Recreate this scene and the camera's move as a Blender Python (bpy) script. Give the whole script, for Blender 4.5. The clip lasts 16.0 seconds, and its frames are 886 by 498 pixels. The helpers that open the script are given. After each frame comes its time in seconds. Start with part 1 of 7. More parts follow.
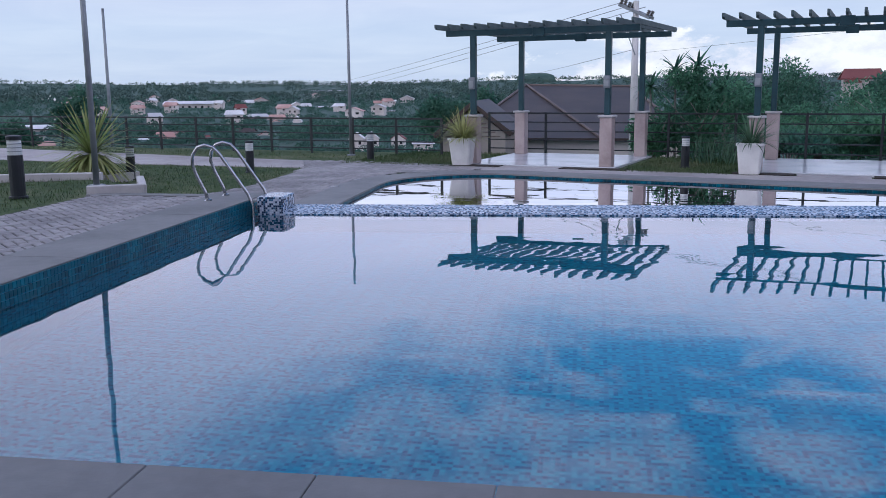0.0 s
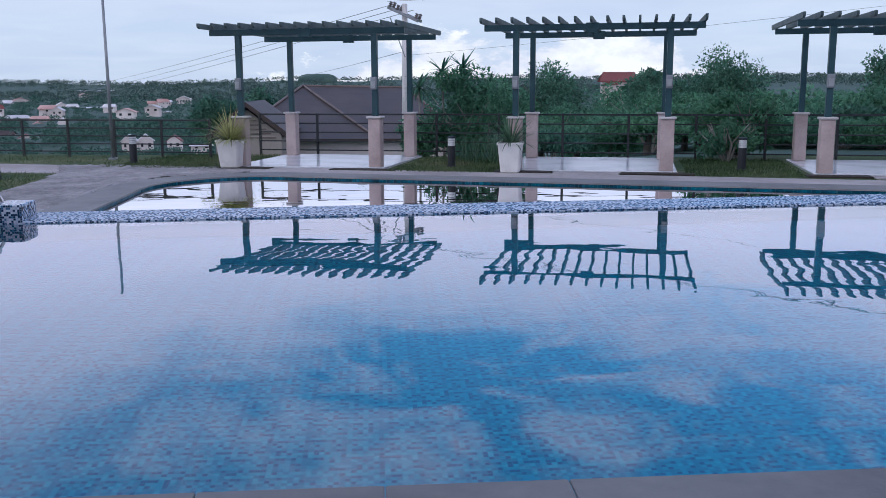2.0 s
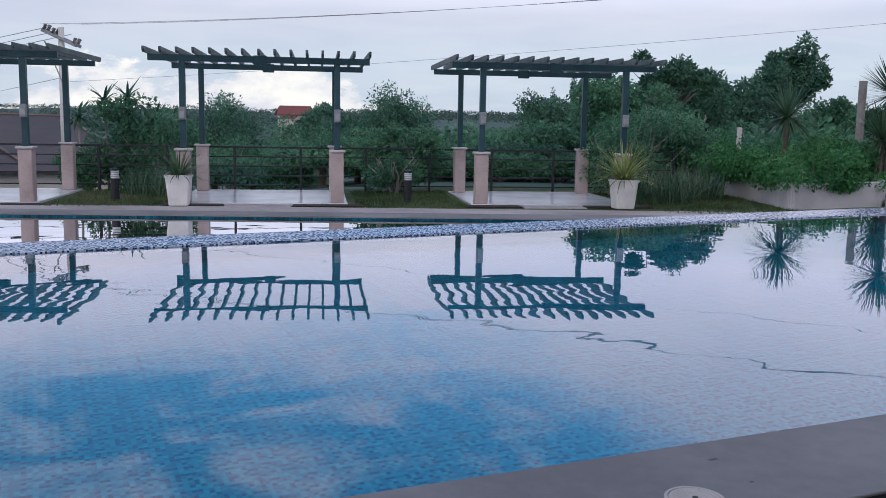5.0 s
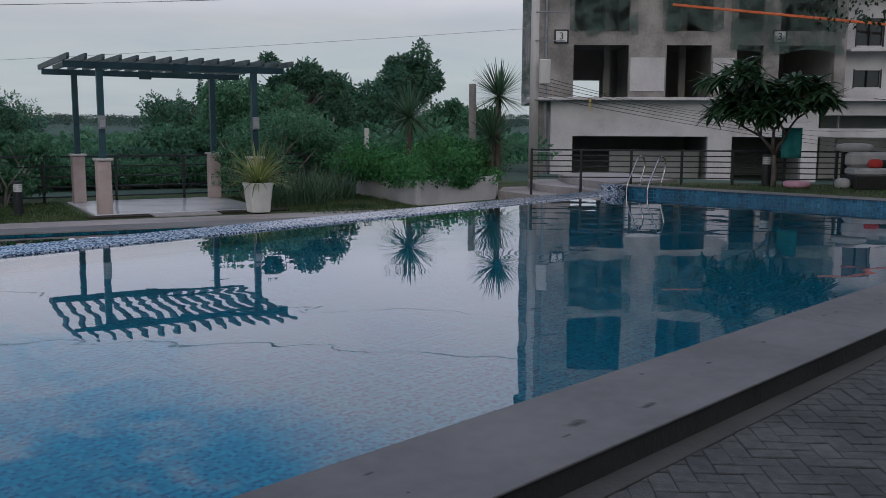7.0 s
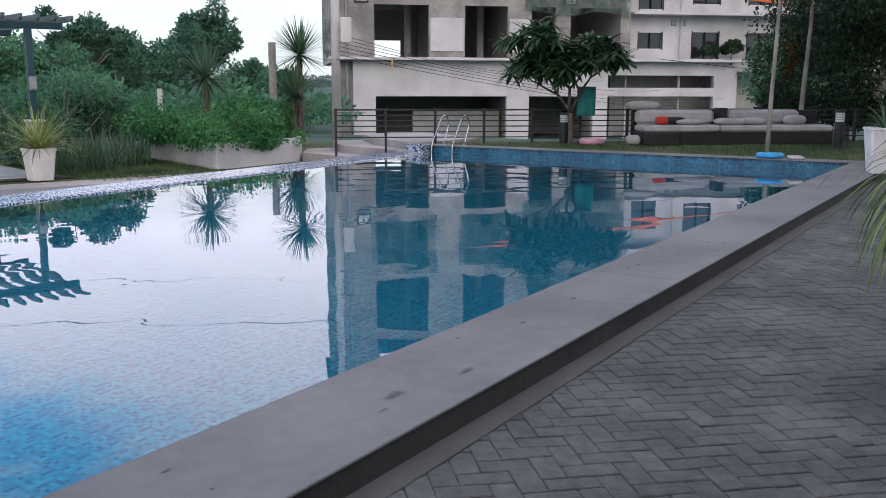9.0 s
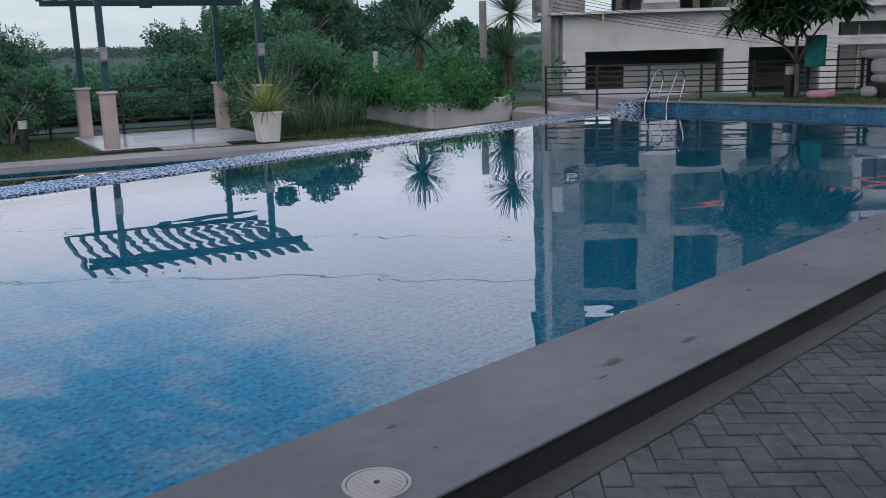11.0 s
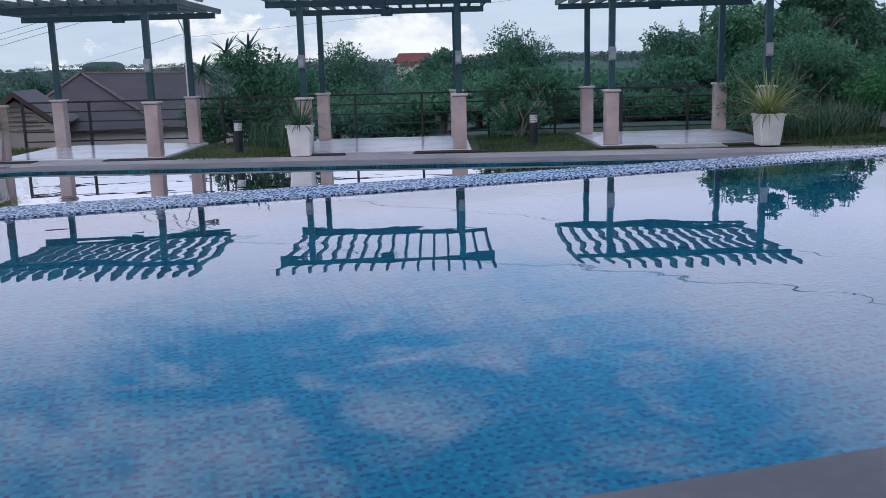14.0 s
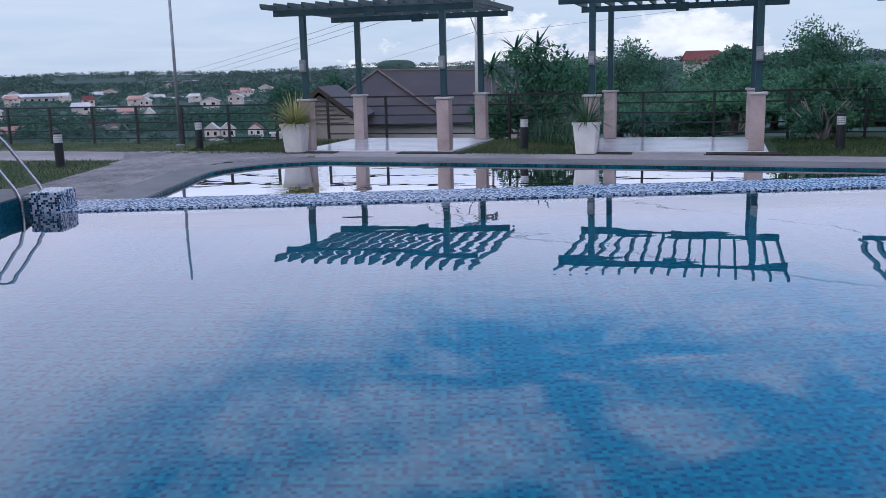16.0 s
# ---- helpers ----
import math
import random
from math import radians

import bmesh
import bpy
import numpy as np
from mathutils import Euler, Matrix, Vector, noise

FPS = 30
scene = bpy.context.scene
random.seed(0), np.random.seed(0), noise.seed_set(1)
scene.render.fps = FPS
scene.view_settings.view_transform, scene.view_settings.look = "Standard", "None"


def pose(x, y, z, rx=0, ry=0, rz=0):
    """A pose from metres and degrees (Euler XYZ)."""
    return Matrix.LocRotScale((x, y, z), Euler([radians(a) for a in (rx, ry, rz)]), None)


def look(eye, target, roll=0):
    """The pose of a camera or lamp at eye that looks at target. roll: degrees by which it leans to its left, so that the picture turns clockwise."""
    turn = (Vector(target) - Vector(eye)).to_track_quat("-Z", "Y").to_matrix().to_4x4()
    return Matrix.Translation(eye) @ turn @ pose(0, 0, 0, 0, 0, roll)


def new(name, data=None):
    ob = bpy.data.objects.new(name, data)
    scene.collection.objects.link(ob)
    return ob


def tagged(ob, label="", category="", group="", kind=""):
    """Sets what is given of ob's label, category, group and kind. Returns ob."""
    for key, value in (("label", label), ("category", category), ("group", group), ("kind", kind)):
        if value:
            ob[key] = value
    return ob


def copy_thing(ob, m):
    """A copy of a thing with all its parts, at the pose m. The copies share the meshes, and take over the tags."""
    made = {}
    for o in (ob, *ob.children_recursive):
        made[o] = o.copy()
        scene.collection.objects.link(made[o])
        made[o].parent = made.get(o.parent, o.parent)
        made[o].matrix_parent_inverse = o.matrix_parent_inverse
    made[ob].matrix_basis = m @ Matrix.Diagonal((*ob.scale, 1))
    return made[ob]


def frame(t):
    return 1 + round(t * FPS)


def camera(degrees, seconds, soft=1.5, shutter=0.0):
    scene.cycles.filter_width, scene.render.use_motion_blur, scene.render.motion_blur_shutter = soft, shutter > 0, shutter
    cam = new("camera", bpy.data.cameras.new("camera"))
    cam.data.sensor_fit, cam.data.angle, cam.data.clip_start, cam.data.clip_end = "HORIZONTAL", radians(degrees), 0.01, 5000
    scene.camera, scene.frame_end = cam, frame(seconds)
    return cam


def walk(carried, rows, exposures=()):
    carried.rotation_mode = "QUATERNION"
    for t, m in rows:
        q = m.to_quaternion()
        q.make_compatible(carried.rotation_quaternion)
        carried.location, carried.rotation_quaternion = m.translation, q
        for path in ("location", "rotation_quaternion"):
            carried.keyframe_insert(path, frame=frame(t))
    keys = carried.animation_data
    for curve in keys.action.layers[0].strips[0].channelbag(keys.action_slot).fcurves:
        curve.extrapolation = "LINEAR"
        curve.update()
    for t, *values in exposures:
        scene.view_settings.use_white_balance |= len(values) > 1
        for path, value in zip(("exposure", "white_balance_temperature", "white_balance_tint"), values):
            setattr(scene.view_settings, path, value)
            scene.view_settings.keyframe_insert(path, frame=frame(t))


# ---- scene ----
cam = camera(51.2, 16.0, soft=0.7)
PATH = [
    (0, (0.399, 1.049, 1.287), (0.083, 2.993, 0.938), -0.6),
    (0.5, (0.476, 1.059, 1.291), (0.306, 3.02, 0.934), -0.4),
    (1, (0.549, 1.061, 1.292), (0.467, 3.026, 0.932), -0.5),
    (1.5, (0.629, 1.048, 1.293), (0.658, 3.015, 0.934), -0.6),
    (2, (0.711, 1.024, 1.294), (0.851, 2.988, 0.943), -0.3),
    (2.5, (0.783, 1.002, 1.294), (1.037, 2.957, 0.955), 0.2),
    (3, (0.84, 0.978, 1.294), (1.197, 2.919, 0.971), 0.4),
    (3.2, (0.853, 0.974, 1.294), (1.246, 2.909, 0.975), 0.4),
    (5.5, (0.918, 0.986, 1.287), (1.864, 2.728, 1.023), 1.0),
    (6, (0.946, 1.027, 1.288), (2.055, 2.672, 1.032), 0.8),
    (6.5, (0.998, 1.105, 1.289), (2.267, 2.629, 1.03), 0.5),
    (7, (1.069, 1.209, 1.288), (2.495, 2.586, 1.024), 0.3),
    (7.5, (1.137, 1.29, 1.274), (2.679, 2.532, 0.995), 0.1),
    (8, (1.198, 1.35, 1.256), (2.852, 2.429, 0.94), 0.2),
    (8.2, (1.216, 1.363, 1.254), (2.901, 2.39, 0.926), 0.2),
    (10.3, (1.332, 1.409, 1.279), (2.878, 2.602, 0.846), -1.0),
    (10.5, (1.322, 1.423, 1.276), (2.823, 2.673, 0.845), -1.3),
    (11, (1.294, 1.461, 1.271), (2.676, 2.842, 0.844), -1.7),
    (11.5, (1.252, 1.495, 1.261), (2.509, 2.993, 0.843), -1.7),
    (12, (1.183, 1.525, 1.258), (2.269, 3.154, 0.847), -1.5),
    (12.5, (1.131, 1.551, 1.255), (2.097, 3.255, 0.85), -1.4),
    (13, (1.097, 1.576, 1.236), (1.927, 3.35, 0.835), -1.6),
    (13.5, (1.075, 1.622, 1.213), (1.766, 3.457, 0.817), -1.6),
    (14, (1.058, 1.684, 1.189), (1.6, 3.569, 0.798), -1.5),
    (14.5, (1.036, 1.749, 1.167), (1.456, 3.665, 0.777), -1.4),
    (15, (1.004, 1.817, 1.163), (1.286, 3.758, 0.774), -1.5),
    (15.5, (0.964, 1.886, 1.161), (1.086, 3.845, 0.776), -1.4),
    (16, (0.919, 1.949, 1.161), (0.888, 3.912, 0.781), -1.4),
]
EXPOSURES = [(0, 0.18, 5870, -6), (3, 0.18, 5990, -6), (5.5, 0.13, 6660, -8), (6.3, -0.03, 6860, -10), (7, -0.35, 7010, -12), (7.5, 0.5, 7210, -9), (8, 0.79, 7250, -9), (8.6, 0.79, 7250, -9), (10.5, 0.23, 6960, -11), (12, 0.13, 6560, -11), (14, 0.12, 6090, -8), (16, 0.12, 5870, -7)]
walk(cam, [(t, look(eye, target, roll)) for t, eye, target, roll in PATH], EXPOSURES)

# ---- world and sun ----
SUN_ELEV, SUN_ROT = radians(7), radians(250)
world = bpy.data.worlds.new("dusk_sky")
world.use_nodes = True
scene.world = world


def build_sky(nt):
    N, K = nt.nodes, nt.links
    N.clear()
    out, bg = N.new("ShaderNodeOutputWorld"), N.new("ShaderNodeBackground")
    sky = N.new("ShaderNodeTexSky")
    sky.sky_type, sky.sun_disc = "NISHITA", False
    sky.sun_elevation, sky.sun_rotation = SUN_ELEV, SUN_ROT
    sky.air_density, sky.dust_density, sky.ozone_density = 1.0, 0.6, 2.5
    tc, sep = N.new("ShaderNodeTexCoord"), N.new("ShaderNodeSeparateXYZ")
    K.new(tc.outputs["Generated"], sep.inputs[0])

    def m(op, a, b=0.0, clamp=False):
        n = N.new("ShaderNodeMath")
        n.operation, n.use_clamp = op, clamp
        for i, v in enumerate((a, b)):
            if hasattr(v, "is_output"):
                K.new(v, n.inputs[i])
            else:
                n.inputs[i].default_value = v
        return n.outputs[0]

    def ramp(v, stops):
        r = N.new("ShaderNodeValToRGB")
        K.new(v, r.inputs[0])
        while len(r.color_ramp.elements) < len(stops):
            r.color_ramp.elements.new(0.5)
        for e, (p, c) in zip(r.color_ramp.elements, stops):
            e.position, e.color = p, (*c, 1)
        return r.outputs[0]

    def mix(f, a, b):
        n = N.new("ShaderNodeMix")
        n.data_type = "RGBA"
        for v, s in ((f, n.inputs[0]), (a, n.inputs[6]), (b, n.inputs[7])):
            if hasattr(v, "is_output"):
                K.new(v, s)
            else:
                s.default_value = v
        return n.outputs[2]

    up = m("MAXIMUM", sep.outputs[2], 0.0)
    # high thin cloud sheet, seen on a plane overhead
    h = m("ADD", up, 0.10)
    flat = N.new("ShaderNodeCombineXYZ")
    K.new(m("DIVIDE", sep.outputs[0], h), flat.inputs[0])
    K.new(m("DIVIDE", sep.outputs[1], h), flat.inputs[1])
    n1 = N.new("ShaderNodeTexNoise")
    n1.inputs["Scale"].default_value, n1.inputs["Detail"].default_value, n1.inputs["Roughness"].default_value = 1.15, 6, 0.55
    n1.inputs["Distortion"].default_value = 0.5
    K.new(flat.outputs[0], n1.inputs["Vector"])
    veil = ramp(n1.outputs["Fac"], [(0.42, (0, 0, 0)), (0.66, (1, 1, 1))])
    # a wide clear gap in the sheet, high over the valley
    dot = N.new("ShaderNodeVectorMath")
    dot.operation = "DOT_PRODUCT"
    dot.inputs[1].default_value = (0.088, 0.522, 0.848)
    K.new(tc.outputs["Generated"], dot.inputs[0])
    edge = m("ADD", dot.outputs["Value"], m("MULTIPLY", m("SUBTRACT", n1.outputs["Fac"], 0.5), 0.16))
    gap = ramp(edge, [(0.688, (0, 0, 0)), (0.75, (1, 1, 1))])
    n3 = N.new("ShaderNodeTexNoise")
    n3.inputs["Scale"].default_value, n3.inputs["Detail"].default_value, n3.inputs["Roughness"].default_value = 2.7, 9, 0.62
    n3.inputs["Distortion"].default_value = 0.9
    shift = N.new("ShaderNodeVectorMath")
    shift.operation = "ADD"
    shift.inputs[1].default_value = (3.7, 1.3, 5.1)
    K.new(flat.outputs[0], shift.inputs[0])
    K.new(shift.outputs[0], n3.inputs["Vector"])
    wisp = m("MULTIPLY", ramp(n3.outputs["Fac"], [(0.47, (0, 0, 0)), (0.70, (1, 1, 1))]), 0.9)
    cover = m("SUBTRACT", 0.96, m("MULTIPLY", gap, m("SUBTRACT", 0.93, wisp)))
    # low heaped clouds over the hills
    st = N.new("ShaderNodeVectorMath")
    st.operation = "MULTIPLY"
    st.inputs[1].default_value = (8.0, 8.0, 15.0)
    K.new(tc.outputs["Generated"], st.inputs[0])
    n2 = N.new("ShaderNodeTexNoise")
    n2.inputs["Scale"].default_value, n2.inputs["Detail"].default_value, n2.inputs["Roughness"].default_value = 1.7, 7, 0.6
    K.new(st.outputs[0], n2.inputs["Vector"])
    low = ramp(up, [(0.0, (0.80, 0.80, 0.80)), (0.04, (0.62, 0.62, 0.62)), (0.062, (0.34, 0.34, 0.34)), (0.085, (0.0, 0.0, 0.0))])
    # the bank stands over the hills north by east only
    az = m("ARCTAN2", sep.outputs[0], sep.outputs[1])
    bank = m("SUBTRACT", 1.0, m("MULTIPLY", m("ABSOLUTE", m("SUBTRACT", az, 0.15)), 3.4), True)
    bank = m("MULTIPLY", bank, 2.0, True)
    heap = ramp(m("ADD", m("MULTIPLY", n2.outputs["Fac"], 0.9), m("SUBTRACT", m("MULTIPLY", low, 0.45), m("MULTIPLY", m("SUBTRACT", 1.0, bank), 0.3))), [(0.675, (0, 0, 0)), (0.735, (1, 1, 1))])
    nish = N.new("ShaderNodeVectorMath")
    nish.operation = "MULTIPLY"
    nish.inputs[1].default_value = SKY_TINT
    K.new(sky.outputs[0], nish.inputs[0])
    body = ramp(n1.outputs["Fac"], [(0.3, (0.575, 0.565, 0.735)), (0.7, (0.66, 0.628, 0.775))])
    bs = N.new("ShaderNodeVectorMath")
    bs.operation = "SCALE"
    K.new(m("MULTIPLY", ramp(up, [(0.0, (0.62, 0.62, 0.62)), (0.108, (0.65, 0.65, 0.65)), (0.15, (0.96, 0.96, 0.96)), (0.4, (1.0, 1.0, 1.0))]), CLOUD_GAIN * 1.44), bs.inputs["Scale"])
    blush = N.new("ShaderNodeVectorMath")
    blush.operation = "MULTIPLY"
    K.new(body, blush.inputs[0])
    K.new(ramp(up, [(0.06, (0.94, 0.98, 1.0)), (0.15, (1.0, 0.915, 0.96))]), blush.inputs[1])
    K.new(blush.outputs[0], bs.inputs[0])
    hc = ramp(n2.outputs["Fac"], [(0.38, (0.56, 0.54, 0.69)), (0.50, (0.72, 0.655, 0.75)), (0.62, (0.88, 0.79, 0.83))])
    hs = N.new("ShaderNodeVectorMath")
    hs.operation = "SCALE"
    hs.inputs["Scale"].default_value = CLOUD_GAIN
    K.new(hc, hs.inputs[0])
    c = mix(cover, nish.outputs[0], bs.outputs[0])
    c = mix(m("MULTIPLY", heap, 0.9), c, hs.outputs[0])
    K.new(c, bg.inputs[0])
    bg.inputs[1].default_value = 0.1
    K.new(bg.outputs[0], out.inputs[0])


SKY_TINT, CLOUD_GAIN = (1.95, 2.5, 3.5), 11.5
build_sky(world.node_tree)
sun = new("sun", bpy.data.lights.new("sun", "SUN"))
sun.data.energy, sun.data.angle, sun.data.color = 0.3, radians(25), (1.0, 0.86, 0.76)
sun.matrix_world = look((0, 0, 30), (0.94 * math.cos(0.5), 0.5, 30 - 0.45))

# ---- materials ----


def material(name, colors, scale=4.0, rough=0.6, metal=0.0, bump=0.1, bump_scale=40.0, random=0.0, spec=0.5, detail=4.0, island=False, stretch=(1, 1, 1), fine=0.25, coat=0.0):
    """A procedural surface: two noises mix three colours, fine bump, tone varied by object or island."""
    mat = bpy.data.materials.new(name)
    mat.use_nodes = True
    nt = mat.node_tree
    N, K = nt.nodes, nt.links
    b = N["Principled BSDF"]
    b.inputs["Roughness"].default_value, b.inputs["Metallic"].default_value = rough, metal
    b.inputs["Specular IOR Level"].default_value = spec
    b.inputs["Coat Weight"].default_value = coat
    geo = N.new("ShaderNodeNewGeometry")
    mp = N.new("ShaderNodeVectorMath")
    mp.operation = "MULTIPLY"
    mp.inputs[1].default_value = stretch
    K.new(geo.outputs["Position"], mp.inputs[0])
    n1, n2, n3 = (N.new("ShaderNodeTexNoise") for _ in range(3))
    for n, s, d in ((n1, scale, detail), (n2, scale * 11, 3.0), (n3, bump_scale, 3.0)):
        n.inputs["Scale"].default_value, n.inputs["Detail"].default_value = s, d
        K.new(mp.outputs[0], n.inputs["Vector"])
    r = N.new("ShaderNodeValToRGB")
    while len(r.color_ramp.elements) < len(colors):
        r.color_ramp.elements.new(0.5)
    for i, (e, c) in enumerate(zip(r.color_ramp.elements, colors)):
        e.position, e.color = 0.32 + 0.36 * i / max(1, len(colors) - 1), (*c, 1)
    add = N.new("ShaderNodeMath")
    add.operation = "MULTIPLY_ADD"
    add.inputs[1].default_value = fine
    K.new(n2.outputs["Fac"], add.inputs[0])
    sub = N.new("ShaderNodeMath")
    sub.operation = "SUBTRACT"
    sub.inputs[1].default_value = fine / 2
    K.new(n1.outputs["Fac"], sub.inputs[0])
    K.new(sub.outputs[0], add.inputs[2])
    K.new(add.outputs[0], r.inputs[0])
    hsv = N.new("ShaderNodeHueSaturation")
    K.new(r.outputs[0], hsv.inputs["Color"])
    if random:
        src = geo.outputs["Random Per Island"]
        if not island:
            src = N.new("ShaderNodeObjectInfo").outputs["Random"]
        v = N.new("ShaderNodeMapRange")
        v.inputs["To Min"].default_value, v.inputs["To Max"].default_value = 1 - random, 1 + random
        K.new(src, v.inputs["Value"])
        K.new(v.outputs[0], hsv.inputs["Value"])
    K.new(hsv.outputs[0], b.inputs["Base Color"])
    if bump:
        bp = N.new("ShaderNodeBump")
        bp.inputs["Strength"].default_value, bp.inputs["Distance"].default_value = bump, 0.02
        K.new(n3.outputs["Fac"], bp.inputs["Height"])
        K.new(bp.outputs[0], b.inputs["Normal"])
    return mat


def mosaic(name, palette, size, sheet=9, rough=0.15, grout=(0.35, 0.4, 0.42), joint=0.08, axes=(0, 1, 2)):
    """Small glass tiles in repeating sheets, each tile one colour of the palette, with pale joints."""
    mat = bpy.data.materials.new(name)
    mat.use_nodes = True
    nt = mat.node_tree
    N, K = nt.nodes, nt.links
    b = N["Principled BSDF"]
    b.inputs["Roughness"].default_value = rough
    geo = N.new("ShaderNodeNewGeometry")

    def vm(op, a, v=None):
        n = N.new("ShaderNodeVectorMath")
        n.operation = op
        K.new(a, n.inputs[0])
        if v is not None:
            n.inputs[1].default_value = v
        return n

    sc = vm("MULTIPLY", geo.outputs["Position"], (1 / size,) * 3)
    sh = vm("ADD", sc.outputs[0], (1000.013, 1000.017, 1000.011))
    cell = vm("FLOOR", sh.outputs[0])
    wr = vm("MODULO", cell.outputs[0], (sheet, sheet, sheet))
    wn = N.new("ShaderNodeTexWhiteNoise")
    K.new(wr.outputs[0], wn.inputs["Vector"])
    wn2 = N.new("ShaderNodeTexWhiteNoise")
    K.new(cell.outputs[0], wn2.inputs["Vector"])
    mixv = N.new("ShaderNodeMath")
    mixv.operation = "MULTIPLY_ADD"
    mixv.inputs[1].default_value = 0.72
    K.new(wn.outputs["Value"], mixv.inputs[0])
    sm = N.new("ShaderNodeMath")
    sm.operation = "MULTIPLY"
    sm.inputs[1].default_value = 0.28
    K.new(wn2.outputs["Value"], sm.inputs[0])
    K.new(sm.outputs[0], mixv.inputs[2])
    r = N.new("ShaderNodeValToRGB")
    r.color_ramp.interpolation = "CONSTANT"
    while len(r.color_ramp.elements) < len(palette):
        r.color_ramp.elements.new(0.5)
    for e, (p, c) in zip(r.color_ramp.elements, palette):
        e.position, e.color = p, (*c, 1)
    K.new(mixv.outputs[0], r.inputs[0])
    fr = vm("FRACTION", sh.outputs[0])
    sp = N.new("ShaderNodeSeparateXYZ")
    K.new(fr.outputs[0], sp.inputs[0])
    last = None
    for ax in axes:
        lt = N.new("ShaderNodeMath")
        lt.operation = "LESS_THAN"
        lt.inputs[1].default_value = joint
        K.new(sp.outputs[ax], lt.inputs[0])
        if last is None:
            last = lt.outputs[0]
        else:
            mx = N.new("ShaderNodeMath")
            mx.operation = "MAXIMUM"
            K.new(last, mx.inputs[0])
            K.new(lt.outputs[0], mx.inputs[1])
            last = mx.outputs[0]
    mxc = N.new("ShaderNodeMix")
    mxc.data_type = "RGBA"
    K.new(last, mxc.inputs[0])
    K.new(r.outputs[0], mxc.inputs[6])
    mxc.inputs[7].default_value = (*grout, 1)
    K.new(mxc.outputs[2], b.inputs["Base Color"])
    return mat


def water_material():
    """Clear water: refracting body with a mirror sheen that grows towards grazing angles, and slow gentle swell."""
    mat = bpy.data.materials.new("pool_water")
    mat.use_nodes = True
    nt = mat.node_tree
    N, K = nt.nodes, nt.links
    N.remove(N["Principled BSDF"])
    out = N["Material Output"]
    body, gloss, mixs = N.new("ShaderNodeBsdfRefraction"), N.new("ShaderNodeBsdfGlossy"), N.new("ShaderNodeMixShader")
    body.inputs["Color"].default_value = (0.78, 0.97, 1.0, 1)
    body.inputs["Roughness"].default_value, body.inputs["IOR"].default_value = 0.0, 1.33
    gloss.inputs["Color"].default_value = (0.97, 0.97, 1.0, 1)
    gloss.inputs["Roughness"].default_value = 0.0
    fres = N.new("ShaderNodeFresnel")
    fres.inputs["IOR"].default_value = 1.33
    gain = N.new("ShaderNodeMath")
    gain.operation, gain.use_clamp = "MULTIPLY", True
    gain.inputs[1].default_value = 1.35
    K.new(fres.outputs[0], gain.inputs[0])
    geo = N.new("ShaderNodeNewGeometry")
    last = None
    for scale, strength, stretch in ((0.42, 0.0085, (1, 1, 1)), (1.5, 0.0018, (1, 1.5, 1)), (7.0, 0.00006, (1, 1.6, 1))):
        mp = N.new("ShaderNodeVectorMath")
        mp.operation = "MULTIPLY"
        mp.inputs[1].default_value = stretch
        K.new(geo.outputs["Position"], mp.inputs[0])
        n = N.new("ShaderNodeTexNoise")
        n.inputs["Scale"].default_value, n.inputs["Detail"].default_value = scale, 1.0
        K.new(mp.outputs[0], n.inputs["Vector"])
        bp = N.new("ShaderNodeBump")
        bp.inputs["Strength"].default_value, bp.inputs["Distance"].default_value = 1.0, strength
        K.new(n.outputs["Fac"], bp.inputs["Height"])
        if last is not None:
            K.new(last, bp.inputs["Normal"])
        last = bp.outputs[0]
    for s in (body, gloss):
        K.new(last, s.inputs["Normal"])
    K.new(gain.outputs[0], mixs.inputs[0])
    K.new(body.outputs[0], mixs.inputs[1])
    K.new(gloss.outputs[0], mixs.inputs[2])
    K.new(mixs.outputs[0], out.inputs["Surface"])
    return mat


M = {}
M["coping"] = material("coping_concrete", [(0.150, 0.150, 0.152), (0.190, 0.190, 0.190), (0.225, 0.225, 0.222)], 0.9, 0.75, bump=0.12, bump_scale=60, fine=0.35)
# outer face concrete: the shade on that side is put into the colour
M["coping_face"] = material("shaded_face_concrete", [(0.032, 0.037, 0.035), (0.058, 0.062, 0.058)], 1.4, 0.85, bump=0.3, bump_scale=30)
M["paver"] = material("grey_paver", [(0.068, 0.074, 0.071), (0.102, 0.108, 0.104), (0.150, 0.152, 0.145)], 1.6, 0.85, bump=0.5, bump_scale=90, random=0.10, fine=0.5)
M["paver_rest"] = material("grey_paver_joined", [(0.068, 0.074, 0.071), (0.102, 0.108, 0.104), (0.150, 0.152, 0.145)], 1.6, 0.85, bump=0.5, bump_scale=90, random=0.10, island=True, fine=0.5)
M["paver_light"] = material("pale_grey_paver", [(0.20, 0.195, 0.20), (0.27, 0.26, 0.265), (0.34, 0.325, 0.33)], 1.2, 0.85, bump=0.4, bump_scale=90, random=0.12, fine=0.4)
M["paver_light_rest"] = material("pale_grey_paver_joined", [(0.20, 0.195, 0.20), (0.27, 0.26, 0.265), (0.34, 0.325, 0.33)], 1.2, 0.85, bump=0.4, bump_scale=90, random=0.12, island=True, fine=0.4)
M["drain"] = material("dark_drain_concrete", [(0.075, 0.078, 0.074), (0.115, 0.115, 0.11)], 1.5, 0.9, bump=0.3)
M["joint"] = material("paver_bedding", [(0.035, 0.035, 0.035), (0.06, 0.058, 0.055)], 6, 0.95, bump=0.3)
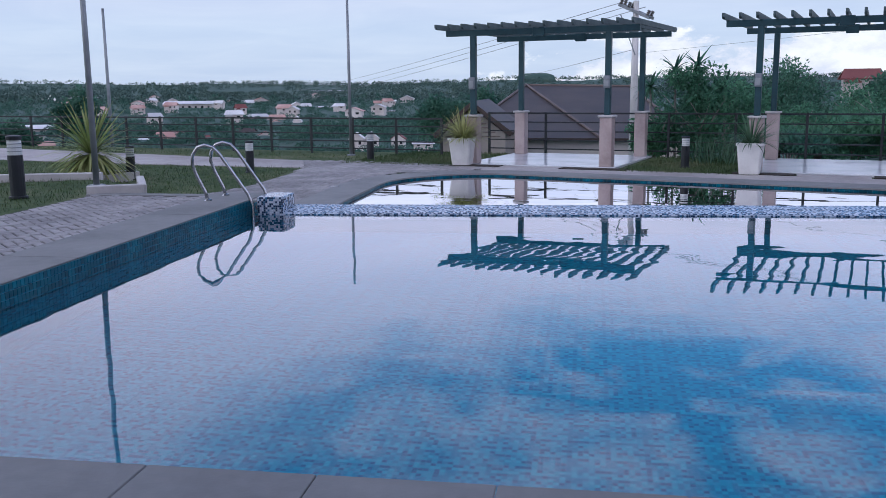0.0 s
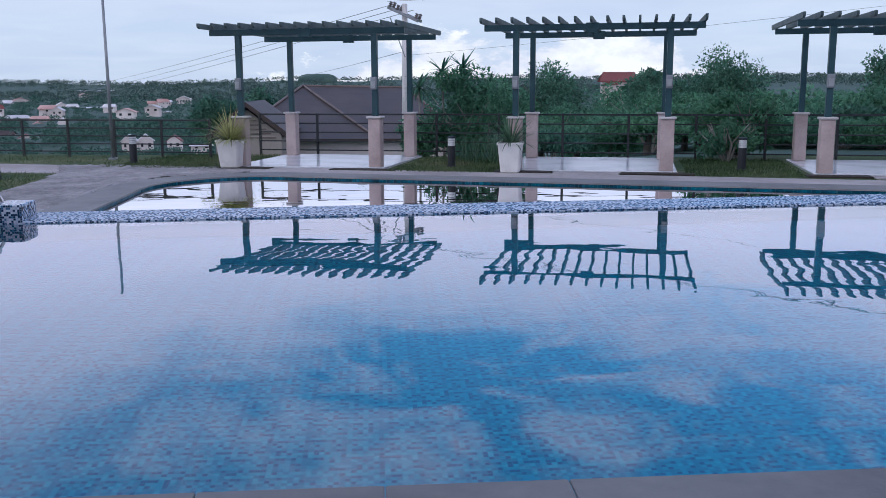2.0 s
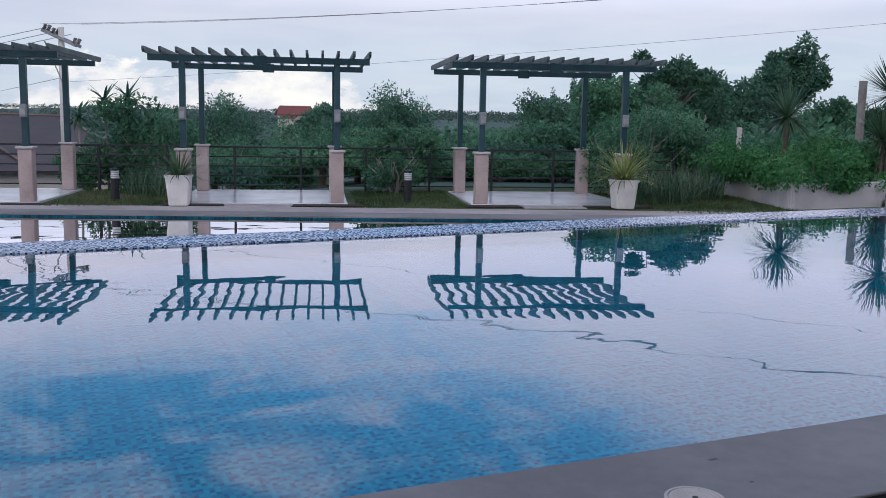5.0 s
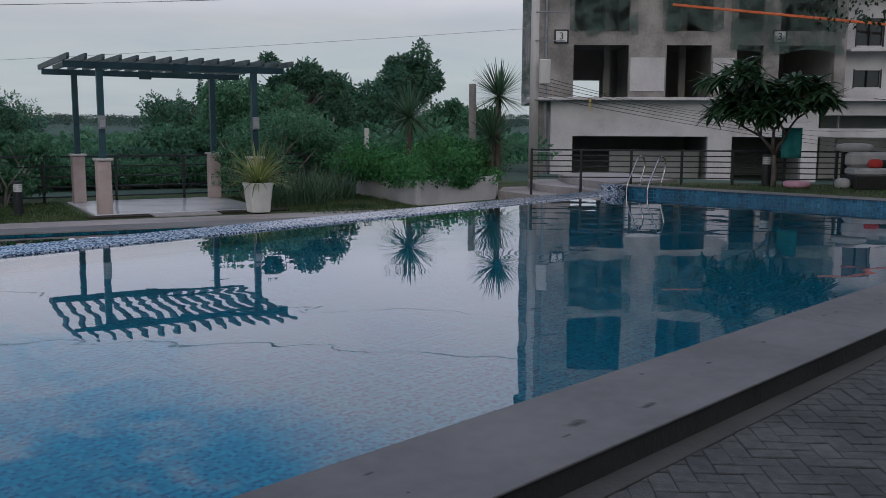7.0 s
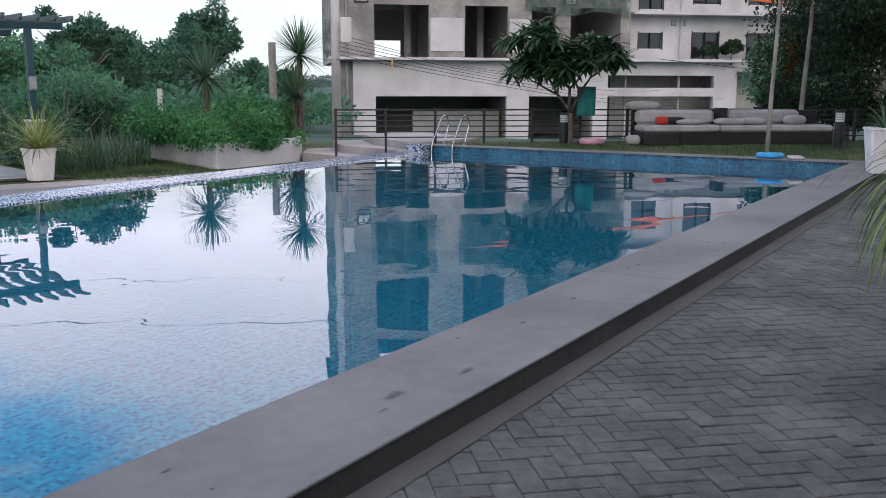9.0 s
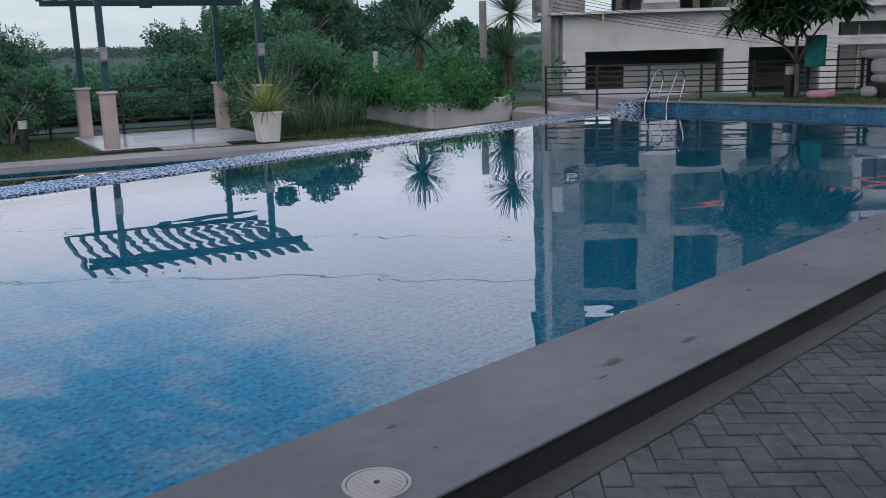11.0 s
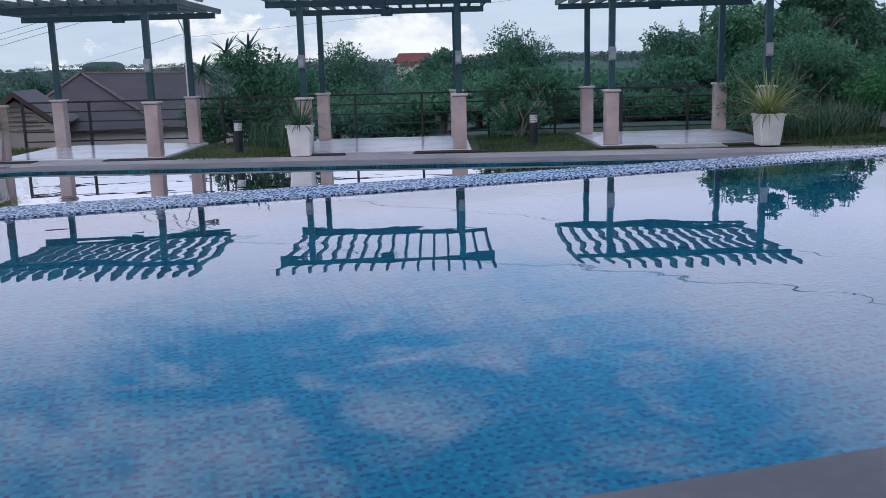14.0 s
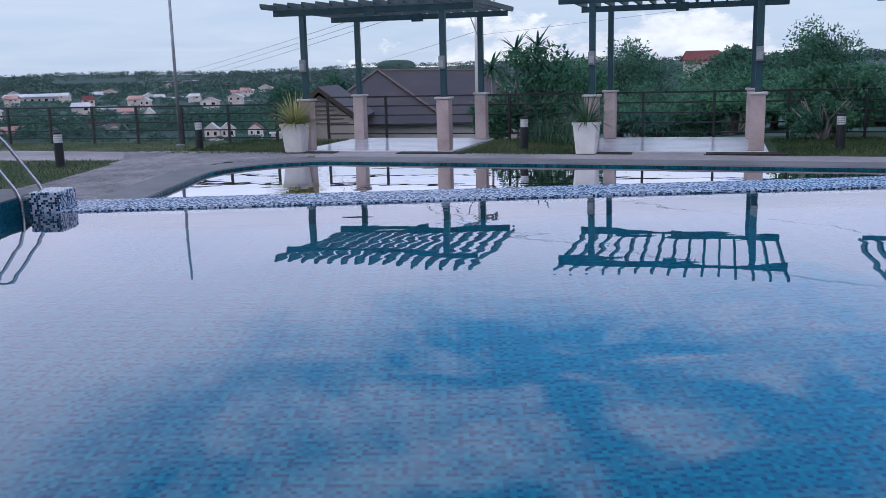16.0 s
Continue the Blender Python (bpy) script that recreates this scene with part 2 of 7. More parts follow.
M["walkway"] = material("washed_walkway", [(0.28, 0.255, 0.25), (0.36, 0.33, 0.325), (0.43, 0.405, 0.40)], 0.7, 0.85, bump=0.3, bump_scale=70, fine=0.4)
M["lawn"] = material("lawn_turf", [(0.036, 0.066, 0.026), (0.068, 0.098, 0.042), (0.125, 0.135, 0.070)], 0.45, 0.95, bump=0.8, bump_scale=25, fine=0.55, spec=0.2)
M["grass"] = material("grass_blades", [(0.038, 0.072, 0.028), (0.070, 0.112, 0.046), (0.130, 0.148, 0.075)], 0.5, 0.8, bump=0.0, random=0.35, island=True, spec=0.25)
M["soil"] = material("dark_soil", [(0.02, 0.016, 0.012), (0.045, 0.036, 0.028)], 5, 0.95, bump=0.6)
# far land: distance haze is put into this paler, bluer green
M["forest"] = material("hazed_wooded_land", [(0.06, 0.098, 0.09), (0.075, 0.12, 0.105), (0.10, 0.145, 0.115)], 0.03, 0.95, bump=0.0, fine=0.6, spec=0.1)
M["water"] = water_material()
M["poolfloor"] = mosaic("pool_floor_mosaic", [(0.0, (0.004, 0.105, 0.215)), (0.26, (0.010, 0.21, 0.34)), (0.48, (0.016, 0.30, 0.43)), (0.72, (0.026, 0.36, 0.48)), (0.86, (0.004, 0.125, 0.24))], 0.029, sheet=7, rough=0.3, grout=(0.015, 0.27, 0.40), axes=(0, 1))
M["poolwall"] = mosaic("pool_wall_mosaic", [(0.0, (0.008, 0.075, 0.13)), (0.2, (0.014, 0.13, 0.20)), (0.5, (0.02, 0.17, 0.25)), (0.8, (0.008, 0.06, 0.11))], 0.05, rough=0.25, grout=(0.05, 0.16, 0.20))
M["curbmosaic"] = mosaic("white_blue_mosaic", [(0.0, (0.40, 0.45, 0.54)), (0.28, (0.50, 0.54, 0.62)), (0.42, (0.010, 0.030, 0.07)), (0.70, (0.05, 0.13, 0.23)), (0.82, (0.36, 0.42, 0.51))], 0.024, sheet=9, rough=0.2, grout=(0.30, 0.36, 0.44))
M["tile_blue"] = material("glazed_blue_tile", [(0.002, 0.040, 0.070), (0.003, 0.075, 0.115), (0.007, 0.115, 0.16)], 3.0, 0.35, bump=0.02, spec=0.2, random=0.35)
M["tile_blue_rest"] = material("glazed_blue_tile_joined", [(0.002, 0.040, 0.070), (0.003, 0.075, 0.115), (0.007, 0.115, 0.16)], 3.0, 0.35, bump=0.02, spec=0.2, random=0.35, island=True)
M["tile_mid"] = material("glazed_mid_blue_tile", [(0.008, 0.060, 0.13), (0.016, 0.105, 0.21), (0.036, 0.17, 0.30)], 3.0, 0.25, bump=0.02, random=0.35, island=True)
M["darkgrout"] = material("dark_tile_grout", [(0.012, 0.03, 0.05), (0.02, 0.045, 0.07)], 5, 0.8, bump=0.1)
M["grout"] = material("tile_grout", [(0.08, 0.24, 0.30), (0.13, 0.31, 0.37)], 5, 0.8, bump=0.1)
M["green_steel"] = material("dark_green_painted_steel", [(0.010, 0.040, 0.052), (0.016, 0.056, 0.070), (0.024, 0.068, 0.080)], 2.0, 0.42, bump=0.06, bump_scale=50)
M["rafter"] = material("weathered_green_timber", [(0.030, 0.055, 0.060), (0.055, 0.085, 0.090), (0.085, 0.115, 0.115)], 2.2, 0.6, bump=0.15, bump_scale=40)
M["stucco"] = material("pinkish_stucco", [(0.36, 0.29, 0.28), (0.44, 0.36, 0.345), (0.50, 0.42, 0.40)], 2.0, 0.85, bump=0.25, bump_scale=90)
M["cap"] = material("pale_concrete_cap", [(0.42, 0.40, 0.40), (0.52, 0.50, 0.49)], 3.0, 0.8, bump=0.2)
M["slab"] = material("polished_tile_slab", [(0.50, 0.51, 0.54), (0.60, 0.61, 0.64), (0.66, 0.66, 0.69)], 1.2, 0.16, bump=0.02)
M["fence"] = material("black_steel", [(0.010, 0.013, 0.015), (0.020, 0.024, 0.026)], 3, 0.5, bump=0.05)
M["pot"] = material("white_fibre_pot", [(0.66, 0.65, 0.64), (0.76, 0.75, 0.735), (0.82, 0.81, 0.79)], 3.0, 0.55, bump=0.12, bump_scale=25)
M["chrome"] = material("brushed_stainless", [(0.36, 0.37, 0.38), (0.48, 0.485, 0.49)], 6, 0.2, metal=1.0, bump=0.0)
M["galv"] = material("galvanised_pole", [(0.20, 0.22, 0.24), (0.28, 0.30, 0.32)], 3, 0.5, metal=0.4, bump=0.05)
M["bollard"] = material("black_cast_bollard", [(0.008, 0.011, 0.015), (0.018, 0.022, 0.028)], 4, 0.5, bump=0.1)
M["diffuser"] = material("milky_diffuser", [(0.55, 0.57, 0.58), (0.68, 0.70, 0.70)], 6, 0.3, bump=0.0)
M["lampglass"] = material("dull_lamp_glass", [(0.24, 0.26, 0.27), (0.32, 0.34, 0.35)], 6, 0.3, bump=0.0)
M["whitewall"] = material("white_painted_render", [(0.43, 0.415, 0.43), (0.52, 0.505, 0.52), (0.58, 0.565, 0.575)], 0.5, 0.8, bump=0.15, bump_scale=30)
M["lilacwall"] = material("garden_wall_render", [(0.44, 0.43, 0.46), (0.54, 0.53, 0.56), (0.60, 0.58, 0.60)], 0.8, 0.85, bump=0.2, bump_scale=30)
M["rawconcrete"] = material("raw_concrete", [(0.17, 0.16, 0.155), (0.26, 0.245, 0.235), (0.36, 0.34, 0.325)], 0.55, 0.9, bump=0.35, bump_scale=14, fine=0.3)
M["interior"] = material("unlit_interior", [(0.36, 0.355, 0.345), (0.48, 0.47, 0.46)], 0.6, 0.95, bump=0.1)
M["garage"] = material("dim_garage_plaster", [(0.26, 0.265, 0.265), (0.36, 0.36, 0.355)], 0.6, 0.9, bump=0.1)
M["net"] = material("green_safety_net", [(0.07, 0.115, 0.10), (0.11, 0.155, 0.14)], 1.0, 0.9, bump=0.3, bump_scale=8)
M["glassdark"] = material("window_glass", [(0.015, 0.018, 0.02), (0.025, 0.028, 0.03)], 1.0, 0.06, bump=0.0, spec=0.6)
M["roofbrown"] = material("brown_roof_sheet", [(0.036, 0.025, 0.022), (0.050, 0.034, 0.029), (0.066, 0.046, 0.038)], 0.5, 0.6, bump=0.2, bump_scale=10)
M["hipcap"] = material("weathered_ridge_cap", [(0.10, 0.075, 0.068), (0.15, 0.115, 0.10)], 1.0, 0.6, bump=0.1)
M["gablewall"] = material("dull_cream_wall", [(0.24, 0.215, 0.19), (0.32, 0.29, 0.26)], 0.6, 0.85, bump=0.1)
M["roofred"] = material("red_roof_sheet", [(0.15, 0.045, 0.042), (0.21, 0.07, 0.062)], 0.4, 0.6, bump=0.1)
M["roofpale"] = material("pale_roof_sheet", [(0.50, 0.50, 0.52), (0.78, 0.77, 0.78)], 0.08, 0.6, bump=0.0)
M["rooforange"] = material("rust_roof_sheet", [(0.36, 0.20, 0.17), (0.56, 0.38, 0.34)], 0.08, 0.7, bump=0.0)
M["housewall"] = material("pale_house_wall", [(0.50, 0.44, 0.41), (0.72, 0.67, 0.64)], 0.08, 0.8, bump=0.0)
M["bark"] = material("grey_bark", [(0.08, 0.065, 0.055), (0.14, 0.12, 0.105), (0.22, 0.20, 0.18)], 5, 0.9, bump=0.5, bump_scale=25, stretch=(1, 1, 0.4))
M["palebark"] = material("pale_smooth_bark", [(0.20, 0.19, 0.175), (0.30, 0.28, 0.26), (0.38, 0.36, 0.33)], 4, 0.85, bump=0.3, bump_scale=25, stretch=(1, 1, 0.4))


def leaf_mat(name, dark, mid, light, rnd=0.4, through_light=0.35):
    """Leaf surface with a share of light let through."""
    mat = material(name, [dark, mid, light], 0.6, 0.5, bump=0.0, random=rnd, island=True, spec=0.35, fine=0.3)
    nt = mat.node_tree
    N, K = nt.nodes, nt.links
    b = N["Principled BSDF"]
    tr_, mx = N.new("ShaderNodeBsdfTranslucent"), N.new("ShaderNodeMixShader")
    K.new(b.inputs["Base Color"].links[0].from_socket, tr_.inputs["Color"])
    mx.inputs[0].default_value = through_light
    K.new(b.outputs[0], mx.inputs[1])
    K.new(tr_.outputs[0], mx.inputs[2])
    K.new(mx.outputs[0], N["Material Output"].inputs["Surface"])
    return mat


M["leaf"] = leaf_mat("tree_leaves", (0.067, 0.166, 0.099), (0.099, 0.233, 0.134), (0.139, 0.298, 0.165), through_light=0.5)
M["leaf_dark"] = leaf_mat("dark_tree_leaves", (0.045, 0.122, 0.084), (0.071, 0.168, 0.109), (0.099, 0.208, 0.127), through_light=0.45)
# much darker copy of the leaf greens, with shade put into the colour
M["leaf_shade"] = leaf_mat("shaded_green_leaves", (0.014, 0.034, 0.018), (0.024, 0.052, 0.026), (0.04, 0.075, 0.034), through_light=0.2)
M["leaf_hedge"] = leaf_mat("hedge_leaves", (0.039, 0.150, 0.057), (0.071, 0.227, 0.079), (0.109, 0.293, 0.108), through_light=0.45)
M["leaf_yucca"] = leaf_mat("yucca_blades", (0.050, 0.106, 0.065), (0.080, 0.151, 0.085), (0.118, 0.189, 0.112))
M["leaf_pot"] = leaf_mat("striped_grass_blades", (0.14, 0.20, 0.06), (0.24, 0.30, 0.10), (0.44, 0.44, 0.20))
M["leaf_plumeria"] = leaf_mat("plumeria_leaves", (0.026, 0.068, 0.034), (0.045, 0.105, 0.048), (0.075, 0.145, 0.065))
M["leaf_autumn"] = leaf_mat("orange_leaves", (0.20, 0.08, 0.02), (0.32, 0.12, 0.03), (0.4, 0.2, 0.06))
# field and valley leaves: bluer greens with aerial haze put into the colour
M["leaf_field"] = leaf_mat("hazed_field_leaves", (0.063, 0.149, 0.103), (0.092, 0.204, 0.135), (0.126, 0.259, 0.167), through_light=0.5)
M["leaf_valley"] = leaf_mat("hazed_valley_leaves", (0.039, 0.095, 0.076), (0.055, 0.127, 0.095), (0.080, 0.160, 0.108))
M["petal"] = material("white_petals", [(0.6, 0.6, 0.55), (0.75, 0.74, 0.70)], 8, 0.6, bump=0.0)
M["cushion"] = material("grey_cushion_fabric", [(0.34, 0.34, 0.355), (0.42, 0.42, 0.43), (0.47, 0.47, 0.48)], 3, 0.9, bump=0.3, bump_scale=80)
M["sofabase"] = material("dark_wicker", [(0.010, 0.010, 0.011), (0.022, 0.021, 0.021)], 8, 0.7, bump=0.6, bump_scale=60)
M["redcloth"] = material("red_cloth", [(0.45, 0.03, 0.03), (0.55, 0.06, 0.05)], 5, 0.85)
M["blackcloth"] = material("black_cloth", [(0.012, 0.012, 0.014), (0.03, 0.03, 0.032)], 5, 0.85)
M["tealcloth"] = material("teal_towel", [(0.02, 0.17, 0.17), (0.04, 0.24, 0.23)], 5, 0.95, bump=0.4, bump_scale=60)
M["pinkplastic"] = material("pink_plastic", [(0.55, 0.28, 0.38), (0.62, 0.34, 0.44)], 5, 0.4)
M["blueplastic"] = material("blue_vinyl", [(0.04, 0.30, 0.62), (0.06, 0.40, 0.72)], 5, 0.3)
M["orangepipe"] = material("orange_conduit", [(0.62, 0.12, 0.04), (0.75, 0.18, 0.07)], 2, 0.5)
M["cable"] = material("black_cable", [(0.012, 0.012, 0.014), (0.03, 0.03, 0.032)], 2, 0.6, bump=0.0)
M["greycable"] = material("overhead_wire", [(0.22, 0.22, 0.24), (0.30, 0.30, 0.32)], 2, 0.6, bump=0.0)
M["poleconcrete"] = material("pole_concrete", [(0.44, 0.43, 0.425), (0.55, 0.54, 0.53), (0.62, 0.60, 0.59)], 1.2, 0.85, bump=0.2, stretch=(1, 1, 0.3))
M["porcelain"] = material("grey_insulator", [(0.10, 0.09, 0.09), (0.18, 0.16, 0.15)], 5, 0.3)
M["yellow"] = material("yellow_strap", [(0.42, 0.32, 0.10), (0.5, 0.38, 0.14)], 5, 0.7)


def soft_stain(name, colors):
    """A stain that fades out towards its rim."""
    mat = material(name, colors, 30, 0.75, bump=0.0)
    nt = mat.node_tree
    N, K = nt.nodes, nt.links
    tc, dist_, ns, add, fade = (N.new("ShaderNode" + k) for k in ("TexCoord", "VectorMath", "TexNoise", "Math", "MapRange"))
    dist_.operation = "DISTANCE"
    dist_.inputs[1].default_value = (0.5, 0.5, 1.0)
    flat_ = N.new("ShaderNodeVectorMath")
    flat_.operation = "MULTIPLY_ADD"
    flat_.inputs[1].default_value, flat_.inputs[2].default_value = (1, 1, 0), (0, 0, 1)
    K.new(tc.outputs["Generated"], flat_.inputs[0])
    K.new(flat_.outputs[0], dist_.inputs[0])
    ns.inputs["Scale"].default_value = 4.0
    K.new(tc.outputs["Generated"], ns.inputs["Vector"])
    add.operation = "MULTIPLY_ADD"
    add.inputs[1].default_value = 0.5
    K.new(ns.outputs["Fac"], add.inputs[0])
    K.new(dist_.outputs["Value"], add.inputs[2])
    fade.inputs["From Min"].default_value, fade.inputs["From Max"].default_value = 0.28, 0.60
    fade.inputs["To Min"].default_value, fade.inputs["To Max"].default_value = 0.4, 1.0
    K.new(add.outputs[0], fade.inputs["Value"])
    tr_, mx = N.new("ShaderNodeBsdfTransparent"), N.new("ShaderNodeMixShader")
    K.new(fade.outputs[0], mx.inputs[0])
    K.new(N["Principled BSDF"].outputs[0], mx.inputs[1])
    K.new(tr_.outputs[0], mx.inputs[2])
    K.new(mx.outputs[0], N["Material Output"].inputs["Surface"])
    return mat


M["stain"] = soft_stain("damp_stain", [(0.09, 0.085, 0.075), (0.13, 0.122, 0.11)])
M["palestain"] = soft_stain("pale_lime_stain", [(0.55, 0.55, 0.56), (0.68, 0.68, 0.69)])
M["signwhite"] = material("white_sign_plate", [(0.6, 0.6, 0.6), (0.7, 0.7, 0.7)], 5, 0.6)
M["ink"] = material("dark_ink", [(0.012, 0.014, 0.02), (0.02, 0.022, 0.03)], 5, 0.6)
M["lid"] = material("cream_skimmer_lid", [(0.42, 0.39, 0.37), (0.52, 0.49, 0.46)], 8, 0.6, bump=0.25, bump_scale=50)
M["dry"] = material("dry_field", [(0.16, 0.13, 0.06), (0.24, 0.19, 0.09)], 0.2, 0.95, bump=0.0)

# netting lets part of the light and view through
nt_ = M["net"].node_tree
tp_, mx_, nz_, rp_ = nt_.nodes.new("ShaderNodeBsdfTransparent"), nt_.nodes.new("ShaderNodeMixShader"), nt_.nodes.new("ShaderNodeTexNoise"), nt_.nodes.new("ShaderNodeMapRange")
nz_.inputs["Scale"].default_value, nz_.inputs["Detail"].default_value = 0.9, 5
rp_.inputs["From Min"].default_value, rp_.inputs["From Max"].default_value = 0.38, 0.62
rp_.inputs["To Min"].default_value, rp_.inputs["To Max"].default_value = 0.5, 0.96
nt_.links.new(nt_.nodes.new("ShaderNodeNewGeometry").outputs["Position"], nz_.inputs["Vector"])
nt_.links.new(nz_.outputs["Fac"], rp_.inputs["Value"])
nt_.links.new(rp_.outputs[0], mx_.inputs[0])
nt_.links.new(nt_.nodes["Principled BSDF"].outputs[0], mx_.inputs[1])
nt_.links.new(tp_.outputs[0], mx_.inputs[2])
nt_.links.new(mx_.outputs[0], nt_.nodes["Material Output"].inputs["Surface"])

# ---- mesh helpers ----


class Mesh:
    """Collects vertices and faces for one mesh."""

    def __init__(self):
        self.v, self.f = [], []

    def add(self, verts, faces):
        n = len(self.v)
        self.v += [tuple(p) for p in verts]
        self.f += [tuple(i + n for i in q) for q in faces]
        return self

    def box(self, x0, x1, y0, y1, z0, z1, m=None):
        p = [(x, y, z) for z in (z0, z1) for y in (y0, y1) for x in (x0, x1)]
        if m is not None:
            p = [m @ Vector(q) for q in p]
        return self.add(p, [(0, 2, 3, 1), (4, 5, 7, 6), (0, 1, 5, 4), (2, 6, 7, 3), (0, 4, 6, 2), (1, 3, 7, 5)])

    def soft(self, x0, x1, y0, y1, z0, z1, c=0.01, m=None):
        """A box with chamfered top and bottom edges and corners."""
        rings = []
        for z, i in ((z0, c), (z0 + c, 0), (z1 - c, 0), (z1, c)):
            a, b, d, e = x0 + i, x1 - i, y0 + i, y1 - i
            k = c
            rings.append([(a + k, d, z), (b - k, d, z), (b, d + k, z), (b, e - k, z), (b - k, e, z), (a + k, e, z), (a, e - k, z), (a, d + k, z)])
        return self.rings(rings, m)

    def rings(self, rings, m=None, caps=True):
        k = len(rings[0])
        p = [q for r in rings for q in r]
        if m is not None:
            p = [m @ Vector(q) for q in p]
        f = [(i * k + j, i * k + (j + 1) % k, (i + 1) * k + (j + 1) % k, (i + 1) * k + j) for i in range(len(rings) - 1) for j in range(k)]
        if caps:
            f += [tuple(reversed(range(k))), tuple(range((len(rings) - 1) * k, len(rings) * k))]
        return self.add(p, f)

    def tube(self, pts, radii, seg=8, caps=True):
        pts = [Vector(p) for p in pts]
        if not hasattr(radii, "__len__"):
            radii = [radii] * len(pts)
        rings, ref = [], None
        for i, p in enumerate(pts):
            t = (pts[min(i + 1, len(pts) - 1)] - pts[max(i - 1, 0)]).normalized()
            if ref is None:
                ref = Vector((1, 0, 0)) if abs(t.x) < 0.9 else Vector((0, 1, 0))
            a = (ref - t * ref.dot(t)).normalized()
            ref = a
            b = t.cross(a)
            rings.append([p + (a * math.cos(2 * math.pi * j / seg) + b * math.sin(2 * math.pi * j / seg)) * radii[i] for j in range(seg)])
        return self.rings(rings, caps=caps)

    def prism(self, outline, z0, z1):
        n = len(outline)
        return self.add([(x, y, z0) for x, y in outline] + [(x, y, z1) for x, y in outline],
                        [tuple(reversed(range(n))), tuple(range(n, 2 * n))] + [(i, (i + 1) % n, n + (i + 1) % n, n + i) for i in range(n)])

    def blade(self, base, way, length, width, droop, seg=4, up=Vector((0, 0, 1))):
        """A narrow tapered leaf that bends down."""
        way = Vector(way).normalized()
        side = way.cross(up)
        side = side.normalized() if side.length > 1e-4 else Vector((1, 0, 0))
        p, vs, fs = Vector(base), [], []
        for i in range(seg + 1):
            s = i / seg
            w = width * (0.55 + 0.9 * s) * (1 - s) ** 0.7 if i else width * 0.55
            vs += [p - side * w / 2, p + side * w / 2] if i < seg else [p]
            way = (way - up * droop / seg).normalized()
            p = p + way * length / seg
        for i in range(seg - 1):
            fs.append((2 * i, 2 * i + 1, 2 * i + 3, 2 * i + 2))
        fs.append((2 * seg - 2, 2 * seg - 1, 2 * seg))
        return self.add(vs, fs)

    def mesh(self, name, mat, smooth=False):
        me = bpy.data.meshes.new(name)
        me.from_pydata(self.v, [], self.f)
        me.materials.append(mat)
        if smooth:
            me.polygons.foreach_set("use_smooth", [True] * len(me.polygons))
        me.update()
        return me


def obj(name, mb, mat, smooth=False, at=None):
    ob = new(name, mb.mesh(name, mat, smooth))
    if at is not None:
        ob.matrix_world = at
    return ob


def part(name, mb, mat, parent, label="", smooth=False, at=None):
    ob = new(name, mb.mesh(name, mat, smooth) if isinstance(mb, Mesh) else mb)
    ob.parent = parent
    if at is not None:
        ob.matrix_basis = at
    if label:
        ob["label"] = label
    return ob


def thing(name, label, category, at=None, group="", kind=""):
    ob = new(name)
    ob.empty_display_size = 0.2
    if at is not None:
        ob.matrix_world = at
    return tagged(ob, label, category, group, kind)


def line(ax, ay, bx, by):
    return Vector((bx - ax, by - ay)).normalized()


rng = random.Random(7)

# ---- plan ----
NEAR, NEAR_OUT = 3.85, 3.23           # pool's near edge and the outer edge of its coping
LEFT, LEFT_OUT = -3.54, -4.17         # pool's west edge and coping
RIGHT, RIGHT_OUT = 18.575, 19.1       # pool's east edge and coping
WATER, FLOOR = -0.18, -1.35
LOW = -0.13                           # level of the paving beside the near coping
DOWN = -0.55                          # level of the lower terrace with the pergolas
WATER2 = -0.615                        # water of the small pool on the lower terrace


def curb_y(x):
    return 11.33 + 0.057 * (x + 2.5)  # front of the mosaic spill kerb


def far_y(x):
    return 20.35 - 0.36 * (x + 1.35)  # far edge of the small pool


CURB_W = 0.42
MEET = 14.0                           # east end of the small pool
ANG = radians(-16.0)                  # heading of the pergola row
U, V = Vector((math.cos(ANG), math.sin(ANG))), Vector((-math.sin(ANG), math.cos(ANG)))
ROW = Vector((-2.37, 22.77))
PERG, PITCH = 1.143, 6.34             # size of a pergola and the distance from one to the next


def lower(x, y, z=0.0):
    """Garden and valley beyond the pool."""
    return 1.1 * x + 0.12, 1.1 * y + 0.58, 1.1 * z - 0.53


def east(x, y, z=0.0):
    """Lawn at the pool's east end."""
    return 0.76 * x + 0.398, 0.76 * y + 0.79, 0.76 * z

# ---- ground ----
TERRACE = [(-90, 50), (-18, 29.9), (-3, 26.5), (16.5, 21.6), (24, 22), (28.5, 10), (44, -10), (60, -30), (60, -60), (-90, -60)]
UPPER = [(-60, -60), (-60, 8), (-8.1, 13.2), (-6.6, 13.85), (-5.85, 13.1), (-5.25, 12.05), (-4.2, 11.8), (18.6, 12.9), (21.2, 13.0), (23.9, 8.9), (45, -20), (45, -60)]


def inside(px, py, poly):
    res = np.zeros(px.shape, bool)
    for (ax, ay), (bx, by) in zip(poly, poly[1:] + poly[:1]):
        if ay == by:
            continue
        c = ((ay > py) != (by > py)) & (px < (bx - ax) * (py - ay) / (by - ay) + ax)
        res ^= c
    return res


